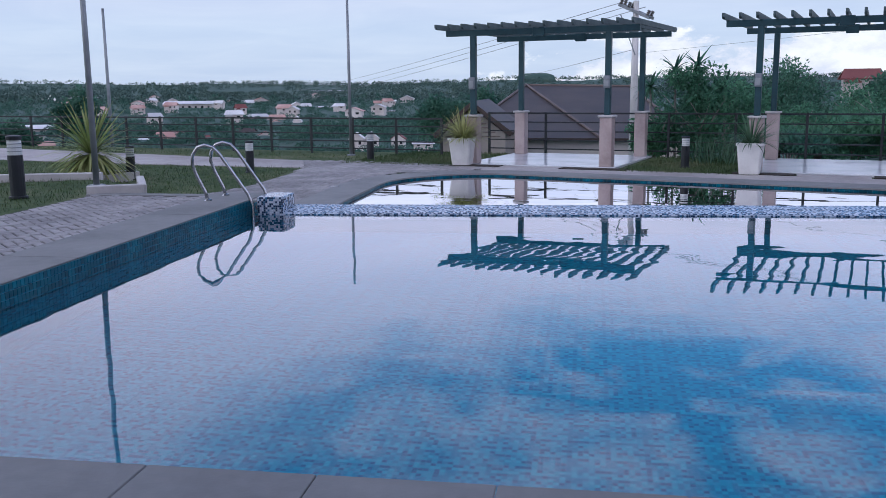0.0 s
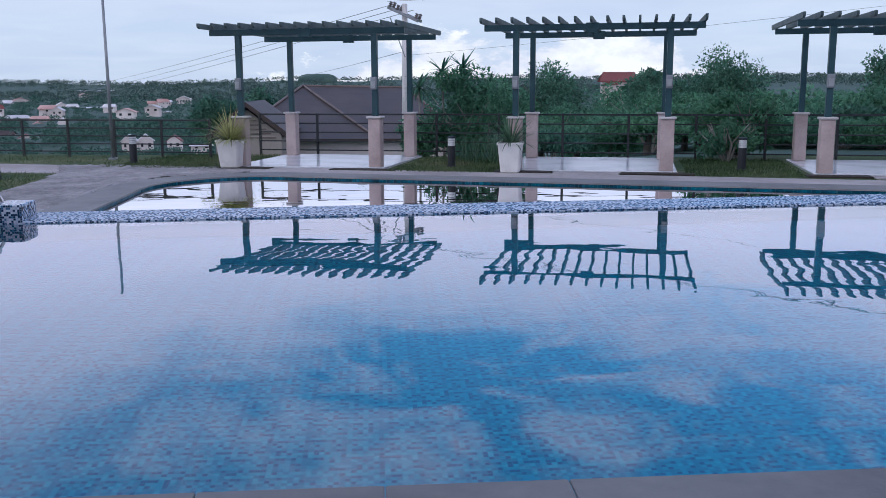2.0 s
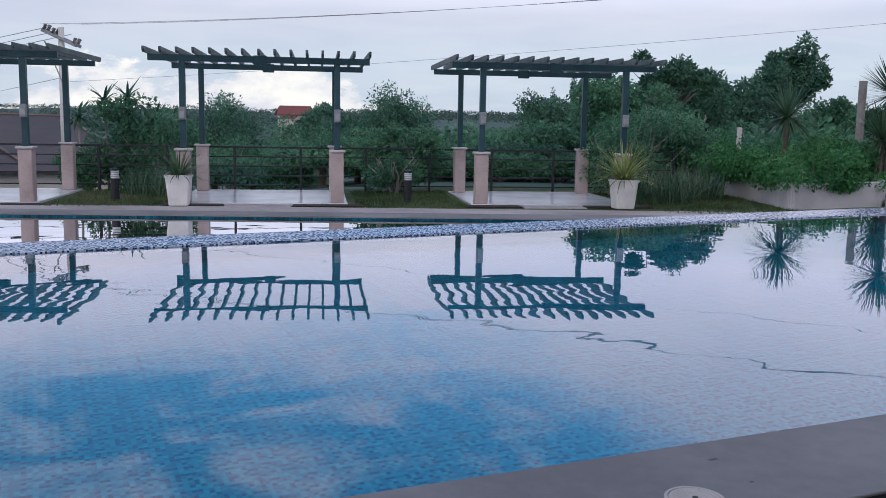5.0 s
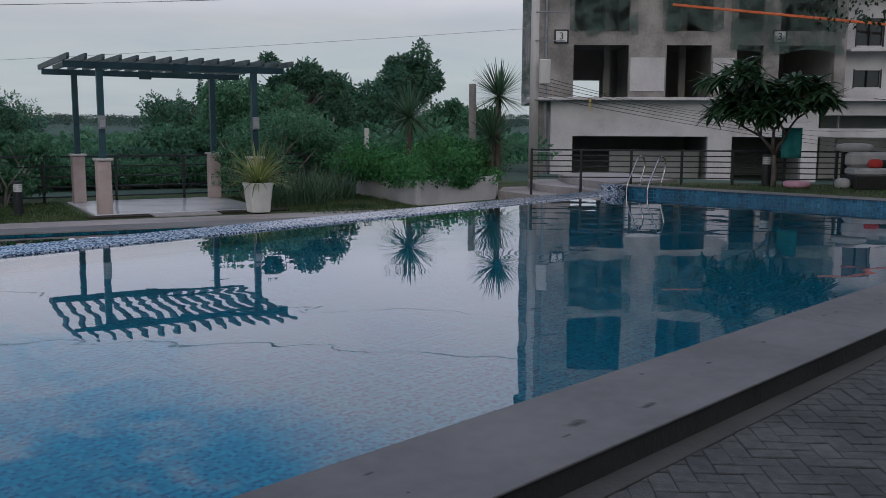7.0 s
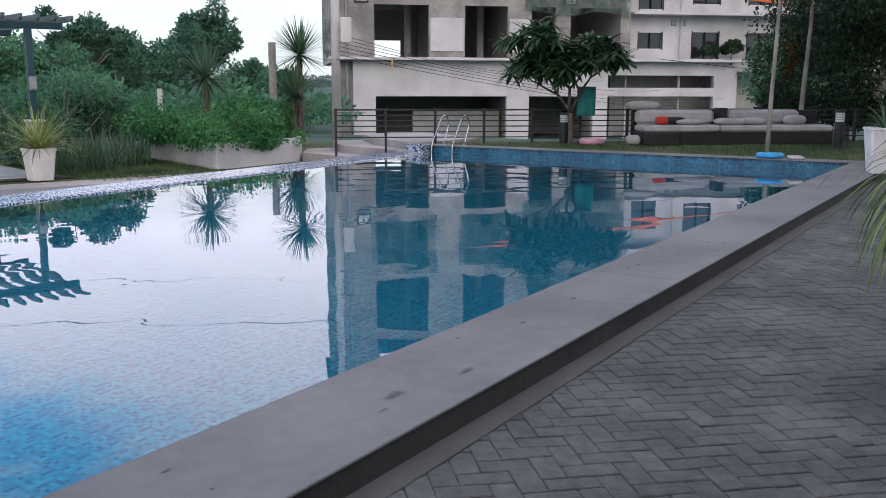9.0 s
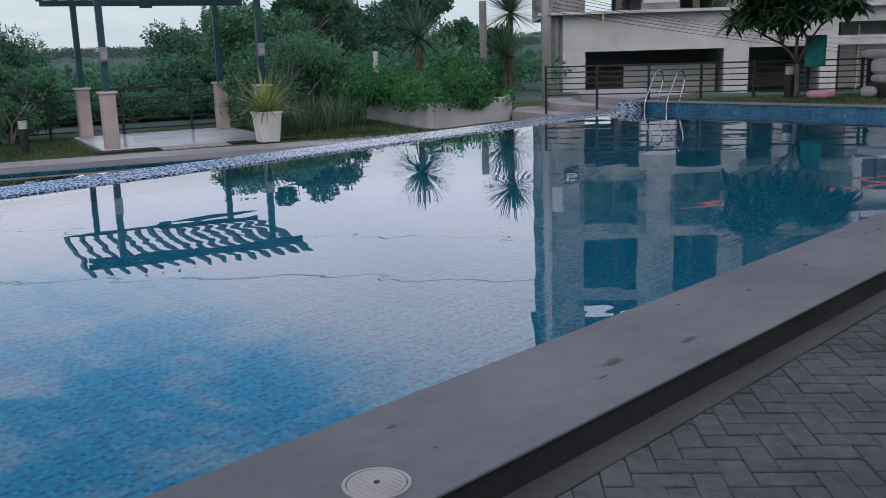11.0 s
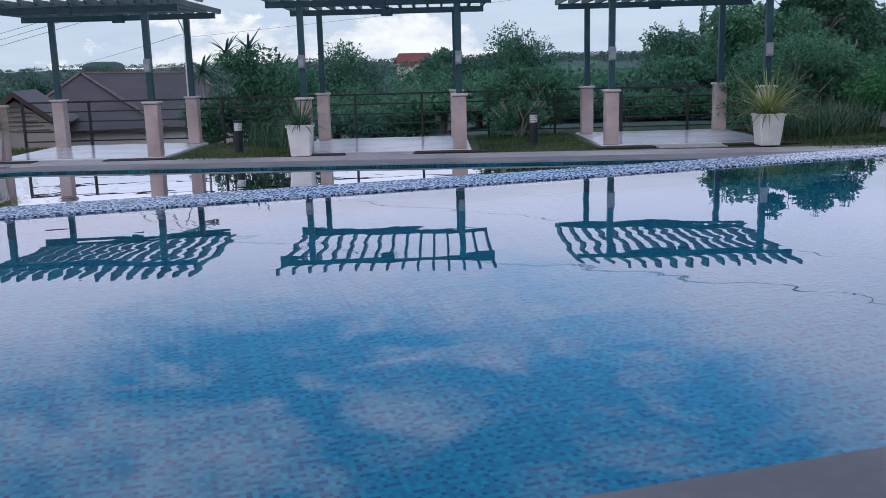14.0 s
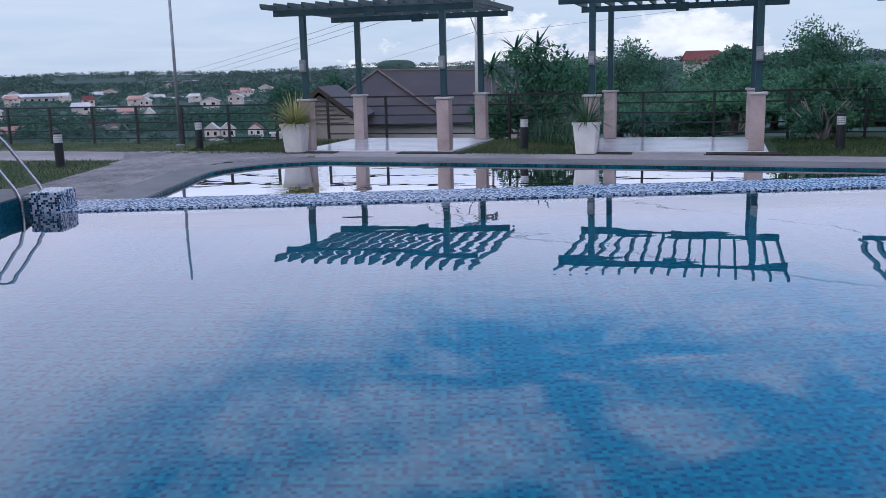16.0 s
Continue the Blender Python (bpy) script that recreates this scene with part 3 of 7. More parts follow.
def edge_distance(px, py, poly):
    d = np.full(px.shape, 1e9)
    for (ax, ay), (bx, by) in zip(poly, poly[1:] + poly[:1]):
        k = np.clip(((px - ax) * (bx - ax) + (py - ay) * (by - ay)) / ((bx - ax) ** 2 + (by - ay) ** 2), 0, 1)
        d = np.minimum(d, np.hypot(px - ax - k * (bx - ax), py - ay - k * (by - ay)))
    return d


def land(px, py):
    """Height of the land: upper and lower terrace, then down into the valley and up to the far hills."""
    px, py = np.asarray(px, float), np.asarray(py, float)
    s = np.where(inside(px, py, TERRACE), 0.0, edge_distance(px, py, TERRACE))
    r = np.hypot(px, py)
    az = np.degrees(np.arctan2(px, py))
    side = 0.22 + 0.78 * (1 - np.clip((az - 2) / 22, 0, 1))
    z = DOWN - 0.03 - side * 14.5 * (1 - np.exp(-s / 82)) - side * 5 * np.clip((r - 330) / 660, 0, 1)
    k = np.clip((r - 1000) / 3600, 0, 1)
    z += k * k * (3 - 2 * k) * (34 + 7 * np.sin(px / 430 + 1.2) + 5 * np.sin(px / 171 + py / 390) + 3 * np.sin(px / 77))
    z += np.clip(s / 40, 0, 1) * 0.8 * np.sin(px / 13) * np.sin(py / 17)
    return np.where(inside(px, py, UPPER), -0.03, z)


def spread(lo, hi, step, far, grow=1.13):
    mid = list(np.arange(lo, hi + step / 2, step))
    out, d = [], step
    p = hi
    while p < far:
        d *= grow
        p += d
        out.append(p)
    inn, d, p = [], step, lo
    while p > -far:
        d *= grow
        p -= d
        inn.append(p)
    return np.array(inn[::-1] + mid + out)


POOLHOLE = [(LEFT - 0.3, NEAR - 0.4), (RIGHT + 0.3, NEAR - 0.4), (RIGHT + 0.3, 13.4), (MEET + 0.6, 15.2), (-1.5, 20.8), (-3.3, 20.2), (-4.0, 18.9), (-4.0, 12.1), (LEFT - 0.3, 12.1)]
gx, gy = spread(-13, 31, 0.28, 4800), spread(-6, 27, 0.28, 4800)
GX, GY = np.meshgrid(gx, gy)
GZ = land(GX, GY)
GZ = np.where(inside(GX, GY, POOLHOLE), -2.0, GZ)
GZ = np.where((GY < 3.45) & (GY > -9) & (GX > -8) & (GX < 30), -0.3, GZ)
nx, ny = len(gx), len(gy)
ids = np.arange(nx * ny).reshape(ny, nx)
quads = np.stack([ids[:-1, :-1], ids[:-1, 1:], ids[1:, 1:], ids[1:, :-1]], -1).reshape(-1, 4)
me = bpy.data.meshes.new("ground")
me.from_pydata(np.stack([GX.ravel(), GY.ravel(), GZ.ravel()], 1).tolist(), [], quads.tolist())
me.materials.append(M["lawn"])
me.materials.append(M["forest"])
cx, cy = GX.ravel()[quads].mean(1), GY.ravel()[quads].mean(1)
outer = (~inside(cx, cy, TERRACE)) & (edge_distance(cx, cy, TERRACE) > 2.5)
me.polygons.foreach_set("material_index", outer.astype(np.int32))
me.polygons.foreach_set("use_smooth", np.ones(len(quads), bool))
me.update()
tagged(new("ground", me), "short patchy lawn on a terrace above wooded valley", "ground", kind="structure")

# ---- pool ----
pool = thing("pool", "blue mosaic swimming pool with still water", "pool", kind="structure")
X1 = RIGHT
far_pts = [(x, far_y(x)) for x in np.linspace(-1.6, MEET, 16)]
ROUND = [(-3.62 + 2.02 * (1 - math.cos(a)), 18.3 + 2.14 * math.sin(a)) for a in np.linspace(0, math.pi / 2, 12)][:-1]
KIDS = [(-3.62, curb_y(-3.62) + CURB_W)] + ROUND + far_pts + [(MEET, curb_y(MEET) + CURB_W)]
mb = Mesh().add([(LEFT, NEAR, FLOOR), (X1, NEAR, FLOOR), (X1, curb_y(X1) + 0.3, FLOOR), (LEFT, curb_y(LEFT) + 0.3, FLOOR)], [(0, 1, 2, 3)])
part("pool_floor", mb, M["poolfloor"], pool)
mb = Mesh()
mb.box(LEFT - 0.2, LEFT, NEAR - 0.2, curb_y(LEFT) + 0.4, FLOOR - 0.1, -0.06)
mb.box(X1, X1 + 0.2, NEAR - 0.2, curb_y(X1) + 0.5, FLOOR - 0.1, -0.06)
mb.box(LEFT - 0.2, X1 + 0.2, NEAR - 0.2, NEAR, FLOOR - 0.1, -0.06)
mb.prism([(LEFT, curb_y(LEFT) + 0.02), (X1, curb_y(X1) + 0.02), (X1, curb_y(X1) + CURB_W - 0.02), (LEFT, curb_y(LEFT) + CURB_W - 0.02)], FLOOR - 0.1, -0.17)
part("pool_wall", mb, M["poolwall"], pool)
# small pool floor
mb = Mesh()
mb.add([(x, y, DOWN - 0.5) for x, y in KIDS], [tuple(range(len(KIDS)))])
part("small_pool_floor", mb, M["poolfloor"], pool)
# wall of the small pool
mb = Mesh()
for (ax, ay), (bx, by) in zip(KIDS, KIDS[1:]):
    t = line(ax, ay, bx, by)
    nx_, ny_ = -t.y * 0.12, t.x * 0.12
    mb.prism([(ax, ay), (bx, by), (bx + nx_, by + ny_), (ax + nx_, ay + ny_)], DOWN - 0.7, DOWN - 0.032)
part("small_pool_wall", mb, M["poolwall"], pool)
# spill kerb with mosaic skin
mb = Mesh()
xs = np.linspace(LEFT + 0.34, X1 - 0.29, 60)
rings = []
for x in xs:
    y, c = curb_y(x), 0.02
    rings.append([(x, y, -0.5), (x, y, WATER + 0.008), (x, y + c, WATER + 0.022), (x, y + CURB_W - c, -0.108), (x, y + CURB_W, -0.12), (x, y + CURB_W, -1.0)])
mb.rings(rings)
part("spill_kerb", mb, M["curbmosaic"], pool, "white and blue mosaic spill kerb")
for x0, y0, w, d in ((LEFT + 0.08, curb_y(LEFT) + 0.02, 0.31, 0.45), (X1 - 0.30, curb_y(X1) - 0.02, 0.30, 0.45)):
    part("corner_block", Mesh().soft(x0, x0 + w, y0, y0 + d, -0.24, 0.03, 0.012), M["curbmosaic"], pool, "square mosaic end block")
# water
WP = [(LEFT - 0.02, NEAR - 0.02), (X1 + 0.02, NEAR - 0.02), (X1 + 0.02, curb_y(X1) + 0.1), (LEFT - 0.02, curb_y(LEFT) + 0.1)]
wat = obj("water", Mesh().add([(x, y, WATER) for x, y in WP], [tuple(range(len(WP)))]), M["water"])
wat2 = obj("water_small_pool", Mesh().add([(x, y, WATER2) for x, y in KIDS], [tuple(range(len(KIDS)))]), M["water"])
for w_ in (wat, wat2):
    w_.visible_shadow = False
    tagged(w_, "still clear pool water mirroring the sky", "water", kind="structure")

# ---- coping ----
cop = thing("coping_south", "smooth grey concrete pool coping with stains", "coping", kind="structure")
x = -7.21
while x < RIGHT_OUT:
    w = 0.61 if x < 0.9 else 5.9
    w = min(w, RIGHT_OUT - x)
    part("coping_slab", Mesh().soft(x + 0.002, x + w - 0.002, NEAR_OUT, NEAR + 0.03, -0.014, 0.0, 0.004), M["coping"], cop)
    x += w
# outer face below the slabs, in the shade-darkened concrete
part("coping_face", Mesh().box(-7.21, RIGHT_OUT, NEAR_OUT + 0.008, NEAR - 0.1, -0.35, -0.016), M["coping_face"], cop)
cop2 = thing("coping_west", "pale grey concrete coping along the pool", "coping", kind="structure")
y = NEAR + 0.034
for w in (1.3, 2.38, 2.4, 1.6):
    y1 = min(y + w, 11.37)
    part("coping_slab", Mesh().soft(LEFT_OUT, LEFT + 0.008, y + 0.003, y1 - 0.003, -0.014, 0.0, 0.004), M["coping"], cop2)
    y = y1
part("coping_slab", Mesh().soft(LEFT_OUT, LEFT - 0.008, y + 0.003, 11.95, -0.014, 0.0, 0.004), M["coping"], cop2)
cop3 = thing("coping_east", "pale grey concrete coping along the pool", "coping", kind="structure")
y = NEAR + 0.034
while y < 13.0:
    y1 = min(y + 2.4, 13.2)
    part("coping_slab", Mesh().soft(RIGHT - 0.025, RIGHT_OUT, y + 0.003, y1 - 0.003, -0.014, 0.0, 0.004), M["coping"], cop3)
    y = y1
# curved coping round the small pool, then the washed strip behind it
cop4 = thing("coping_north", "pale grey concrete coping round small pool", "coping", kind="structure")


def offset(pts, d):
    out = []
    for i, p in enumerate(pts):
        a, b = pts[max(i - 1, 0)], pts[min(i + 1, len(pts) - 1)]
        t = line(*a, *b)
        out.append((p[0] - t.y * d, p[1] + t.x * d))
    return out


EDGE = [(-3.62, 12.0), (-3.62, 14.0), (-3.62, 16.2)] + ROUND + far_pts + [(16.2, 14.35)]
IN, MID, OUT = offset(EDGE, -0.03), offset(EDGE, 0.72), offset(EDGE, 1.8)
for i in range(len(EDGE) - 1):
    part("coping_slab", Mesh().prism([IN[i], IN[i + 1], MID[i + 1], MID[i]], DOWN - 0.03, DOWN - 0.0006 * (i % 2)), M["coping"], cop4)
strip = Mesh()
for i in range(13, len(EDGE) - 1):
    strip.prism([MID[i], MID[i + 1], OUT[i + 1], OUT[i]], DOWN - 0.1, DOWN - 0.012)
tagged(obj("pavement_north", strip, M["walkway"]), "washed brownish concrete strip beside the coping", "pavement", kind="structure")

# rows of glazed tiles at the waterline
TS = 0.054
TL = 0.046


def tile_mesh():
    return Mesh().soft(-0.003, 0.004, 0.0015, TL - 0.0015, 0.0045, TS - 0.0045, 0.0012)


tiles_w = thing("waterline_tile_west", "glossy dark blue glazed waterline tiles", "tile", kind="structure")
part("grout_bed", Mesh().box(LEFT - 0.03, LEFT - 0.001, NEAR, 11.3, -0.29, -0.016), M["grout"], tiles_w)
TILE = tile_mesh().mesh("tile", M["tile_blue"])
rest = Mesh()
n = 0
for r in range(5):
    for k in range(int((11.3 - NEAR) / TL)):
        y, z = NEAR + 0.03 + k * TL, -0.016 - (r + 1) * TS
        if 4.5 < y < 11.3 and n < 290:
            n += 1
            part("tile", TILE, None, tiles_w, at=pose(LEFT + 0.002, y, z))
        else:
            rest.soft(LEFT - 0.001, LEFT + 0.006, y + 0.0015, y + TL - 0.0015, z + 0.0045, z + TS - 0.0045, 0.0012)
tagged(part("tile_field", rest, M["tile_blue_rest"], tiles_w), kind="stuff")
tiles_e = thing("waterline_tile_east", "glossy mid blue glazed waterline tiles", "tile", kind="structure")
part("grout_bed", Mesh().box(RIGHT + 0.001, RIGHT + 0.03, NEAR, 12.5, -0.29, -0.016), M["darkgrout"], tiles_e)
rest = Mesh()
TE = 0.06
for r in range(3):
    for k in range(int((12.45 - NEAR) / TE)):
        y, z = NEAR + 0.03 + k * TE, -0.016 - (r + 1) * TE
        rest.soft(RIGHT - 0.006, RIGHT + 0.001, y + 0.007, y + TE - 0.007, z + 0.007, z + TE - 0.007, 0.0015)
tagged(part("tile_field", rest, M["tile_mid"], tiles_e), kind="stuff")
tiles_n = thing("waterline_tile_north", "row of dark blue tiles under pale coping", "tile", kind="structure")
rest = Mesh()
for (ax, ay), (bx, by) in zip(KIDS[:-2], KIDS[1:-1]):
    t, length = line(ax, ay, bx, by), math.dist((ax, ay), (bx, by))
    m = Matrix.Translation((ax, ay, 0)) @ Matrix.Rotation(math.atan2(t.y, t.x), 4, "Z")
    for k in range(int(length / 0.075)):
        rest.soft(k * 0.075 + 0.004, k * 0.075 + 0.071, -0.012, 0.004, DOWN - 0.105, DOWN - 0.033, 0.002, m)
tagged(part("tile_field", rest, M["tile_blue_rest"], tiles_n), kind="stuff")

# ---- paving ----


def herringbone(x0, x1, y0, y1, z, angle, unit=0.1, depth=0.06, gap=0.005, keep=None):
    """Centres and turns of pavers in a herringbone bond that fill a rectangle."""
    ca, sa = math.cos(angle), math.sin(angle)
    cx_, cy_ = (x0 + x1) / 2, (y0 + y1) / 2
    reach = int(math.hypot(x1 - x0, y1 - y0) / 2 / unit) + 3
    for r in range(-reach, reach):
        for c in range(-reach, reach):
            k = (c - r) % 4
            if k == 0:
                u, v, turn = c + 1.0, r + 0.5, 0
            elif k == 3:
                u, v, turn = c + 0.5, r + 1.0, 90
            else:
                continue
            px, py = cx_ + (u * ca - v * sa) * unit, cy_ + (u * sa + v * ca) * unit
            if x0 <= px <= x1 and y0 <= py <= y1 and (keep is None or keep(px, py)):
                yield px, py, math.degrees(angle) + turn


def paver_size(turn, open_ends):
    """Half length and half width: joints across one heading are widened to imitate shaded edges, those along it are
    tight.
    """
    return (0.0952, 0.0490) if (turn != 0) == open_ends else (0.0990, 0.0452)


def paver_mesh(mat, turn):
    a, b = paver_size(turn, True)
    return Mesh().soft(-a, a, -b, b, -0.05, 0.0, 0.004).mesh("paver", mat)


def paving(name, label, area, z, angle, keep=None, near=None, tone="paver"):
    root = thing(name, label, "pavement", kind="structure")
    meshes, rest_, count = [paver_mesh(M[tone], q) for q in (0, 90)], Mesh(), 0
    for px, py, turn in herringbone(*area, z, angle, keep=keep):
        across = int(round(turn - math.degrees(angle))) != 0
        dz, tip = rng.uniform(-0.003, 0.003), rng.uniform(-0.8, 0.8)
        m_ = pose(px, py, z + dz, tip, rng.uniform(-0.8, 0.8), turn + rng.uniform(-0.8, 0.8))
        if near is not None and near(px, py) and count < 295:
            count += 1
            part("paver", meshes[across], None, root, at=m_)
        else:
            a, b, c = (*paver_size(90 * across, True), 0.005) if tone == "paver" else (0.092, 0.042, 0.005)
            pts = [(-a, -b, -0.03), (a, -b, -0.03), (a, b, -0.03), (-a, b, -0.03), (-a, -b, -c), (a, -b, -c), (a, b, -c), (-a, b, -c),
                   (-a + c, -b + c, 0), (a - c, -b + c, 0), (a - c, b - c, 0), (-a + c, b - c, 0)]
            rest_.add([m_ @ Vector(q) for q in pts], [(0, 1, 5, 4), (1, 2, 6, 5), (2, 3, 7, 6), (3, 0, 4, 7), (4, 5, 9, 8), (5, 6, 10, 9), (6, 7, 11, 10), (7, 4, 8, 11), (8, 9, 10, 11)])
    tagged(part("paver_field", rest_, M[tone + "_rest"], root), kind="stuff")
    return root


near_pave = paving("pavement_south", "grey concrete pavers in herringbone bond, slightly uneven", (-3.0, 17.5, -0.6, NEAR_OUT + 0.12), LOW, radians(-48),
                   near=lambda px, py: 3.3 < px < 6.2 and 1.2 < py < 3.2 and (px - 3.3) > (2.9 - py) * 0.9)
part("bedding", Mesh().box(-7.2, 29, -9, NEAR_OUT + 0.02, -0.33, LOW - 0.007), M["joint"], near_pave)
part("edge_strip", Mesh().soft(-7.2, 20.5, NEAR_OUT - 0.11, NEAR_OUT + 0.02, -0.25, LOW + 0.009, 0.004), M["drain"], near_pave, "narrow concrete drain strip")
west_pave = paving("pavement_west", "grey concrete pavers in herringbone bond", (-5.7, LEFT_OUT - 0.03, 5.2, 11.55), -0.008, radians(45), tone="paver_light")
part("bedding", Mesh().box(-5.75, LEFT_OUT + 0.01, NEAR_OUT, 11.6, -0.2, -0.018), M["joint"], west_pave)
part("edge_strip", Mesh().soft(-5.8, LEFT_OUT + 0.0, 11.6, 11.8, -0.2, -0.004, 0.004), M["coping"], west_pave, "pale concrete edging")
NWP = [(-6.5, 12.6), (-4.3, 12.6), (-4.3, 18.9), (-3.75, 20.6), (-2.2, 21.3), (-1.7, 22.2), (-5.3, 23.6), (-6.9, 23.8), (-6.15, 21.6), (-5.95, 18.0), (-6.5, 15.5)]
nw_pave = paving("pavement_corner", "reddish grey pavers round the pool corner", (-7.0, -1.6, 12.6, 23.9), DOWN - 0.008, radians(45), tone="paver_light", keep=lambda px, py: bool(inside(np.array([px]), np.array([py]), NWP)[0]))
part("bedding", Mesh().prism(NWP, DOWN - 0.2, DOWN - 0.02), M["joint"], nw_pave)
walkp = Mesh().prism([(-38, 30.2), (-38, 28.6), (-15.4, 23.8), (-10.9, 22.6), (-6.2, 21.7), (-6.88, 23.8), (-10.2, 25.0), (-18.4, 28.3)], DOWN - 0.15, DOWN - 0.012)
tagged(obj("pavement_walk", walkp, M["walkway"]), "washed brownish concrete garden walkway", "pavement", kind="structure")

# ---- pergolas ----


def pergola():
    root = thing("pergola", "dark green slatted pergola on four stucco pedestals", "pergola", group="pergolas by the pool")
    w = 2.8
    col = Mesh().soft(-0.122, 0.122, -0.122, 0.122, 0.0, 0.945, 0.012).mesh("pedestal", M["stucco"])
    cap_ = Mesh().soft(-0.155, 0.155, -0.155, 0.155, 0.945, 0.99, 0.012).mesh("cap", M["cap"])
    post_ = Mesh().soft(-0.055, 0.055, -0.055, 0.055, 0.99, 2.56, 0.006).mesh("post", M["green_steel"])
    for x in (0, w):
        for y in (0, w):
            p_ = part("pedestal", col, None, root, at=pose(x, y, 0))
            part("cap", cap_, None, p_)
            part("post", post_, None, root, at=pose(x, y, 0))
    for y in (0, w):
        part("beam", Mesh().soft(-0.6, w + 0.6, y - 0.035, y + 0.035, 2.56, 2.675, 0.006), M["green_steel"], root)
        part("splice_plate", Mesh().soft(w / 2 - 0.12, w / 2 + 0.12, y - 0.05, y + 0.05, 2.52, 2.69, 0.006), M["green_steel"], root)
    raf = Mesh()
    b = 0.022
    prof = [(-0.56, 2.715), (-0.56, 2.775), (3.36, 2.775), (3.36, 2.715), (3.30, 2.675), (-0.50, 2.675)]
    raf.rings([[(-b, y, z) for y, z in prof], [(b, y, z) for y, z in prof]])
    rm = raf.mesh("rafter", M["rafter"])
    for i in range(15):
        part("rafter", rm, None, root, at=pose(-0.58 + i * (w + 1.16) / 14, 0, 0, 0, 0, 0))
    for x in (0, w):
        lamp_ = part("lamp_box", Mesh().soft(x - 0.06, x + 0.06, -0.13, -0.062, 1.50, 1.74, 0.012), M["galv"], root, "small grey wall lamp")
        part("lamp_glass", Mesh().soft(x - 0.045, x + 0.045, -0.145, -0.131, 1.53, 1.66, 0.006), M["lampglass"], lamp_)
    return root


def on_row(u, v, z=0.0):
    p = ROW + U * u + V * v
    return pose(p.x, p.y, DOWN + z, 0, 0, math.degrees(ANG)) @ Matrix.Scale(PERG, 4)


perg = pergola()
perg.matrix_world = on_row(0, 0, 0.02)
for k in (1, 2):
    p = ROW + U * PITCH * k
    copy_thing(perg, pose(p.x, p.y, DOWN + 0.02, 0, 0, math.degrees(ANG)))
for k in range(3):
    fl = Mesh().soft(-0.2, 3.0, -0.16, 3.05, -0.25, 0.018, 0.01)
    fo = obj("pergola_floor", fl, M["slab"], at=on_row(PITCH * k, 0))
    tagged(fo, "shiny pale tiled floor slab under a pergola", "floor", kind="structure", group="pergola floors")
    st = Mesh().soft(0.75, 1.95, -0.62, -0.17, -0.2, -0.004, 0.01)
    # thin dark strips on both sides of the stepping slab
    for s0, s1 in ((-0.35, 0.72), (1.98, 3.3)):
        tagged(obj("soil_strip", Mesh().soft(s0, s1, -0.5, -0.165, -0.2, 0.004, 0.008), M["soil"], at=on_row(PITCH * k, 0)), "thin dark strip along a pergola floor", "soil", kind="structure")
    tagged(obj("stepping_slab", st, M["walkway"], at=on_row(PITCH * k, 0)), "low concrete stepping slab before a pergola", "step", kind="structure")

# ---- fences ----


def fence(a, b, height, posts, rails, label, base=0.0, r=0.016):
    ax, ay = a
    t = line(*a, *b)
    length = math.dist(a, b)
    root = thing("fence", label, "fence", at=pose(ax, ay, base, 0, 0, math.degrees(math.atan2(t.y, t.x))), group="terrace fence")
    pm = Mesh().soft(-0.03, 0.03, -0.03, 0.03, -0.3, height, 0.004).mesh("post", M["fence"])
    n_ = max(1, round(length / posts))
    for i in range(n_ + 1):
        part("post", pm, None, root, at=pose(i * length / n_, 0, 0))
    for k in range(rails):
        z = height - 0.03 - k * (height - 0.15) / (rails - 1)
        rr = r * (1.35 if k == 0 else 1.0)
        part("rail", Mesh().soft(0.0, length, -rr, rr, z - rr, z + rr, 0.003), M["fence"], root)
    return root


fence((-40, 36.0), (-18, 29.4), 0.98, 2.5, 5, "black steel fence with five level rails", DOWN)
fence((-18, 29.4), (-3.6, 25.6), 0.98, 1.4, 5, "black steel fence with five level rails", DOWN)
e = ROW + U * -1.1 + V * 3.65
g = ROW + U * 18.5 + V * 3.65
fence((e.x, e.y), (g.x, g.y), 1.1, 1.62, 5, "black steel fence behind the pergolas", DOWN)
FD = Vector((0.62, -0.78)).normalized()
FO = Vector(east(22.9, 18.95)[:2])
fence(tuple(FO + FD * 0.5), tuple(FO + FD * 20), 0.78, 1.12, 6, "black steel fence with six level rails beside lawn", r=0.013)

# ---- building site and white building ----
BO, BD = Vector((39.26, 30.18)), Vector((0.67, -0.742)).normalized()
AWAY = Matrix.Translation((1.2, 1.35, 1.27)) @ Matrix.Scale(1.4, 4) @ Matrix.Translation((-1.2, -1.35, -1.27))
BM = AWAY @ Matrix.Translation((BO.x, BO.y, -0.39)) @ Matrix.Rotation(math.atan2(BD.y, BD.x), 4, "Z")


def walled(mb_, a0, a1, z0, z1, holes, y0=0.0, y1=0.28):
    """A wall in the plane y0 with rectangular holes through it."""
    As = sorted({a0, a1, *[v for h_ in holes for v in h_[:2] if a0 < v < a1]})
    Zs = sorted({z0, z1, *[v for h_ in holes for v in h_[2:] if z0 < v < z1]})
    for p_, q_ in zip(As, As[1:]):
        run = None
        for r_, s_ in zip(Zs, Zs[1:]):
            hole = any(h_[0] <= (p_ + q_) / 2 <= h_[1] and h_[2] <= (r_ + s_) / 2 <= h_[3] for h_ in holes)
            if not hole:
                run = (run[0], s_) if run else (r_, s_)
            if (hole or s_ == Zs[-1]) and run:
                mb_.box(p_, q_, y0, y1, run[0], run[1])
                run = None
    return mb_


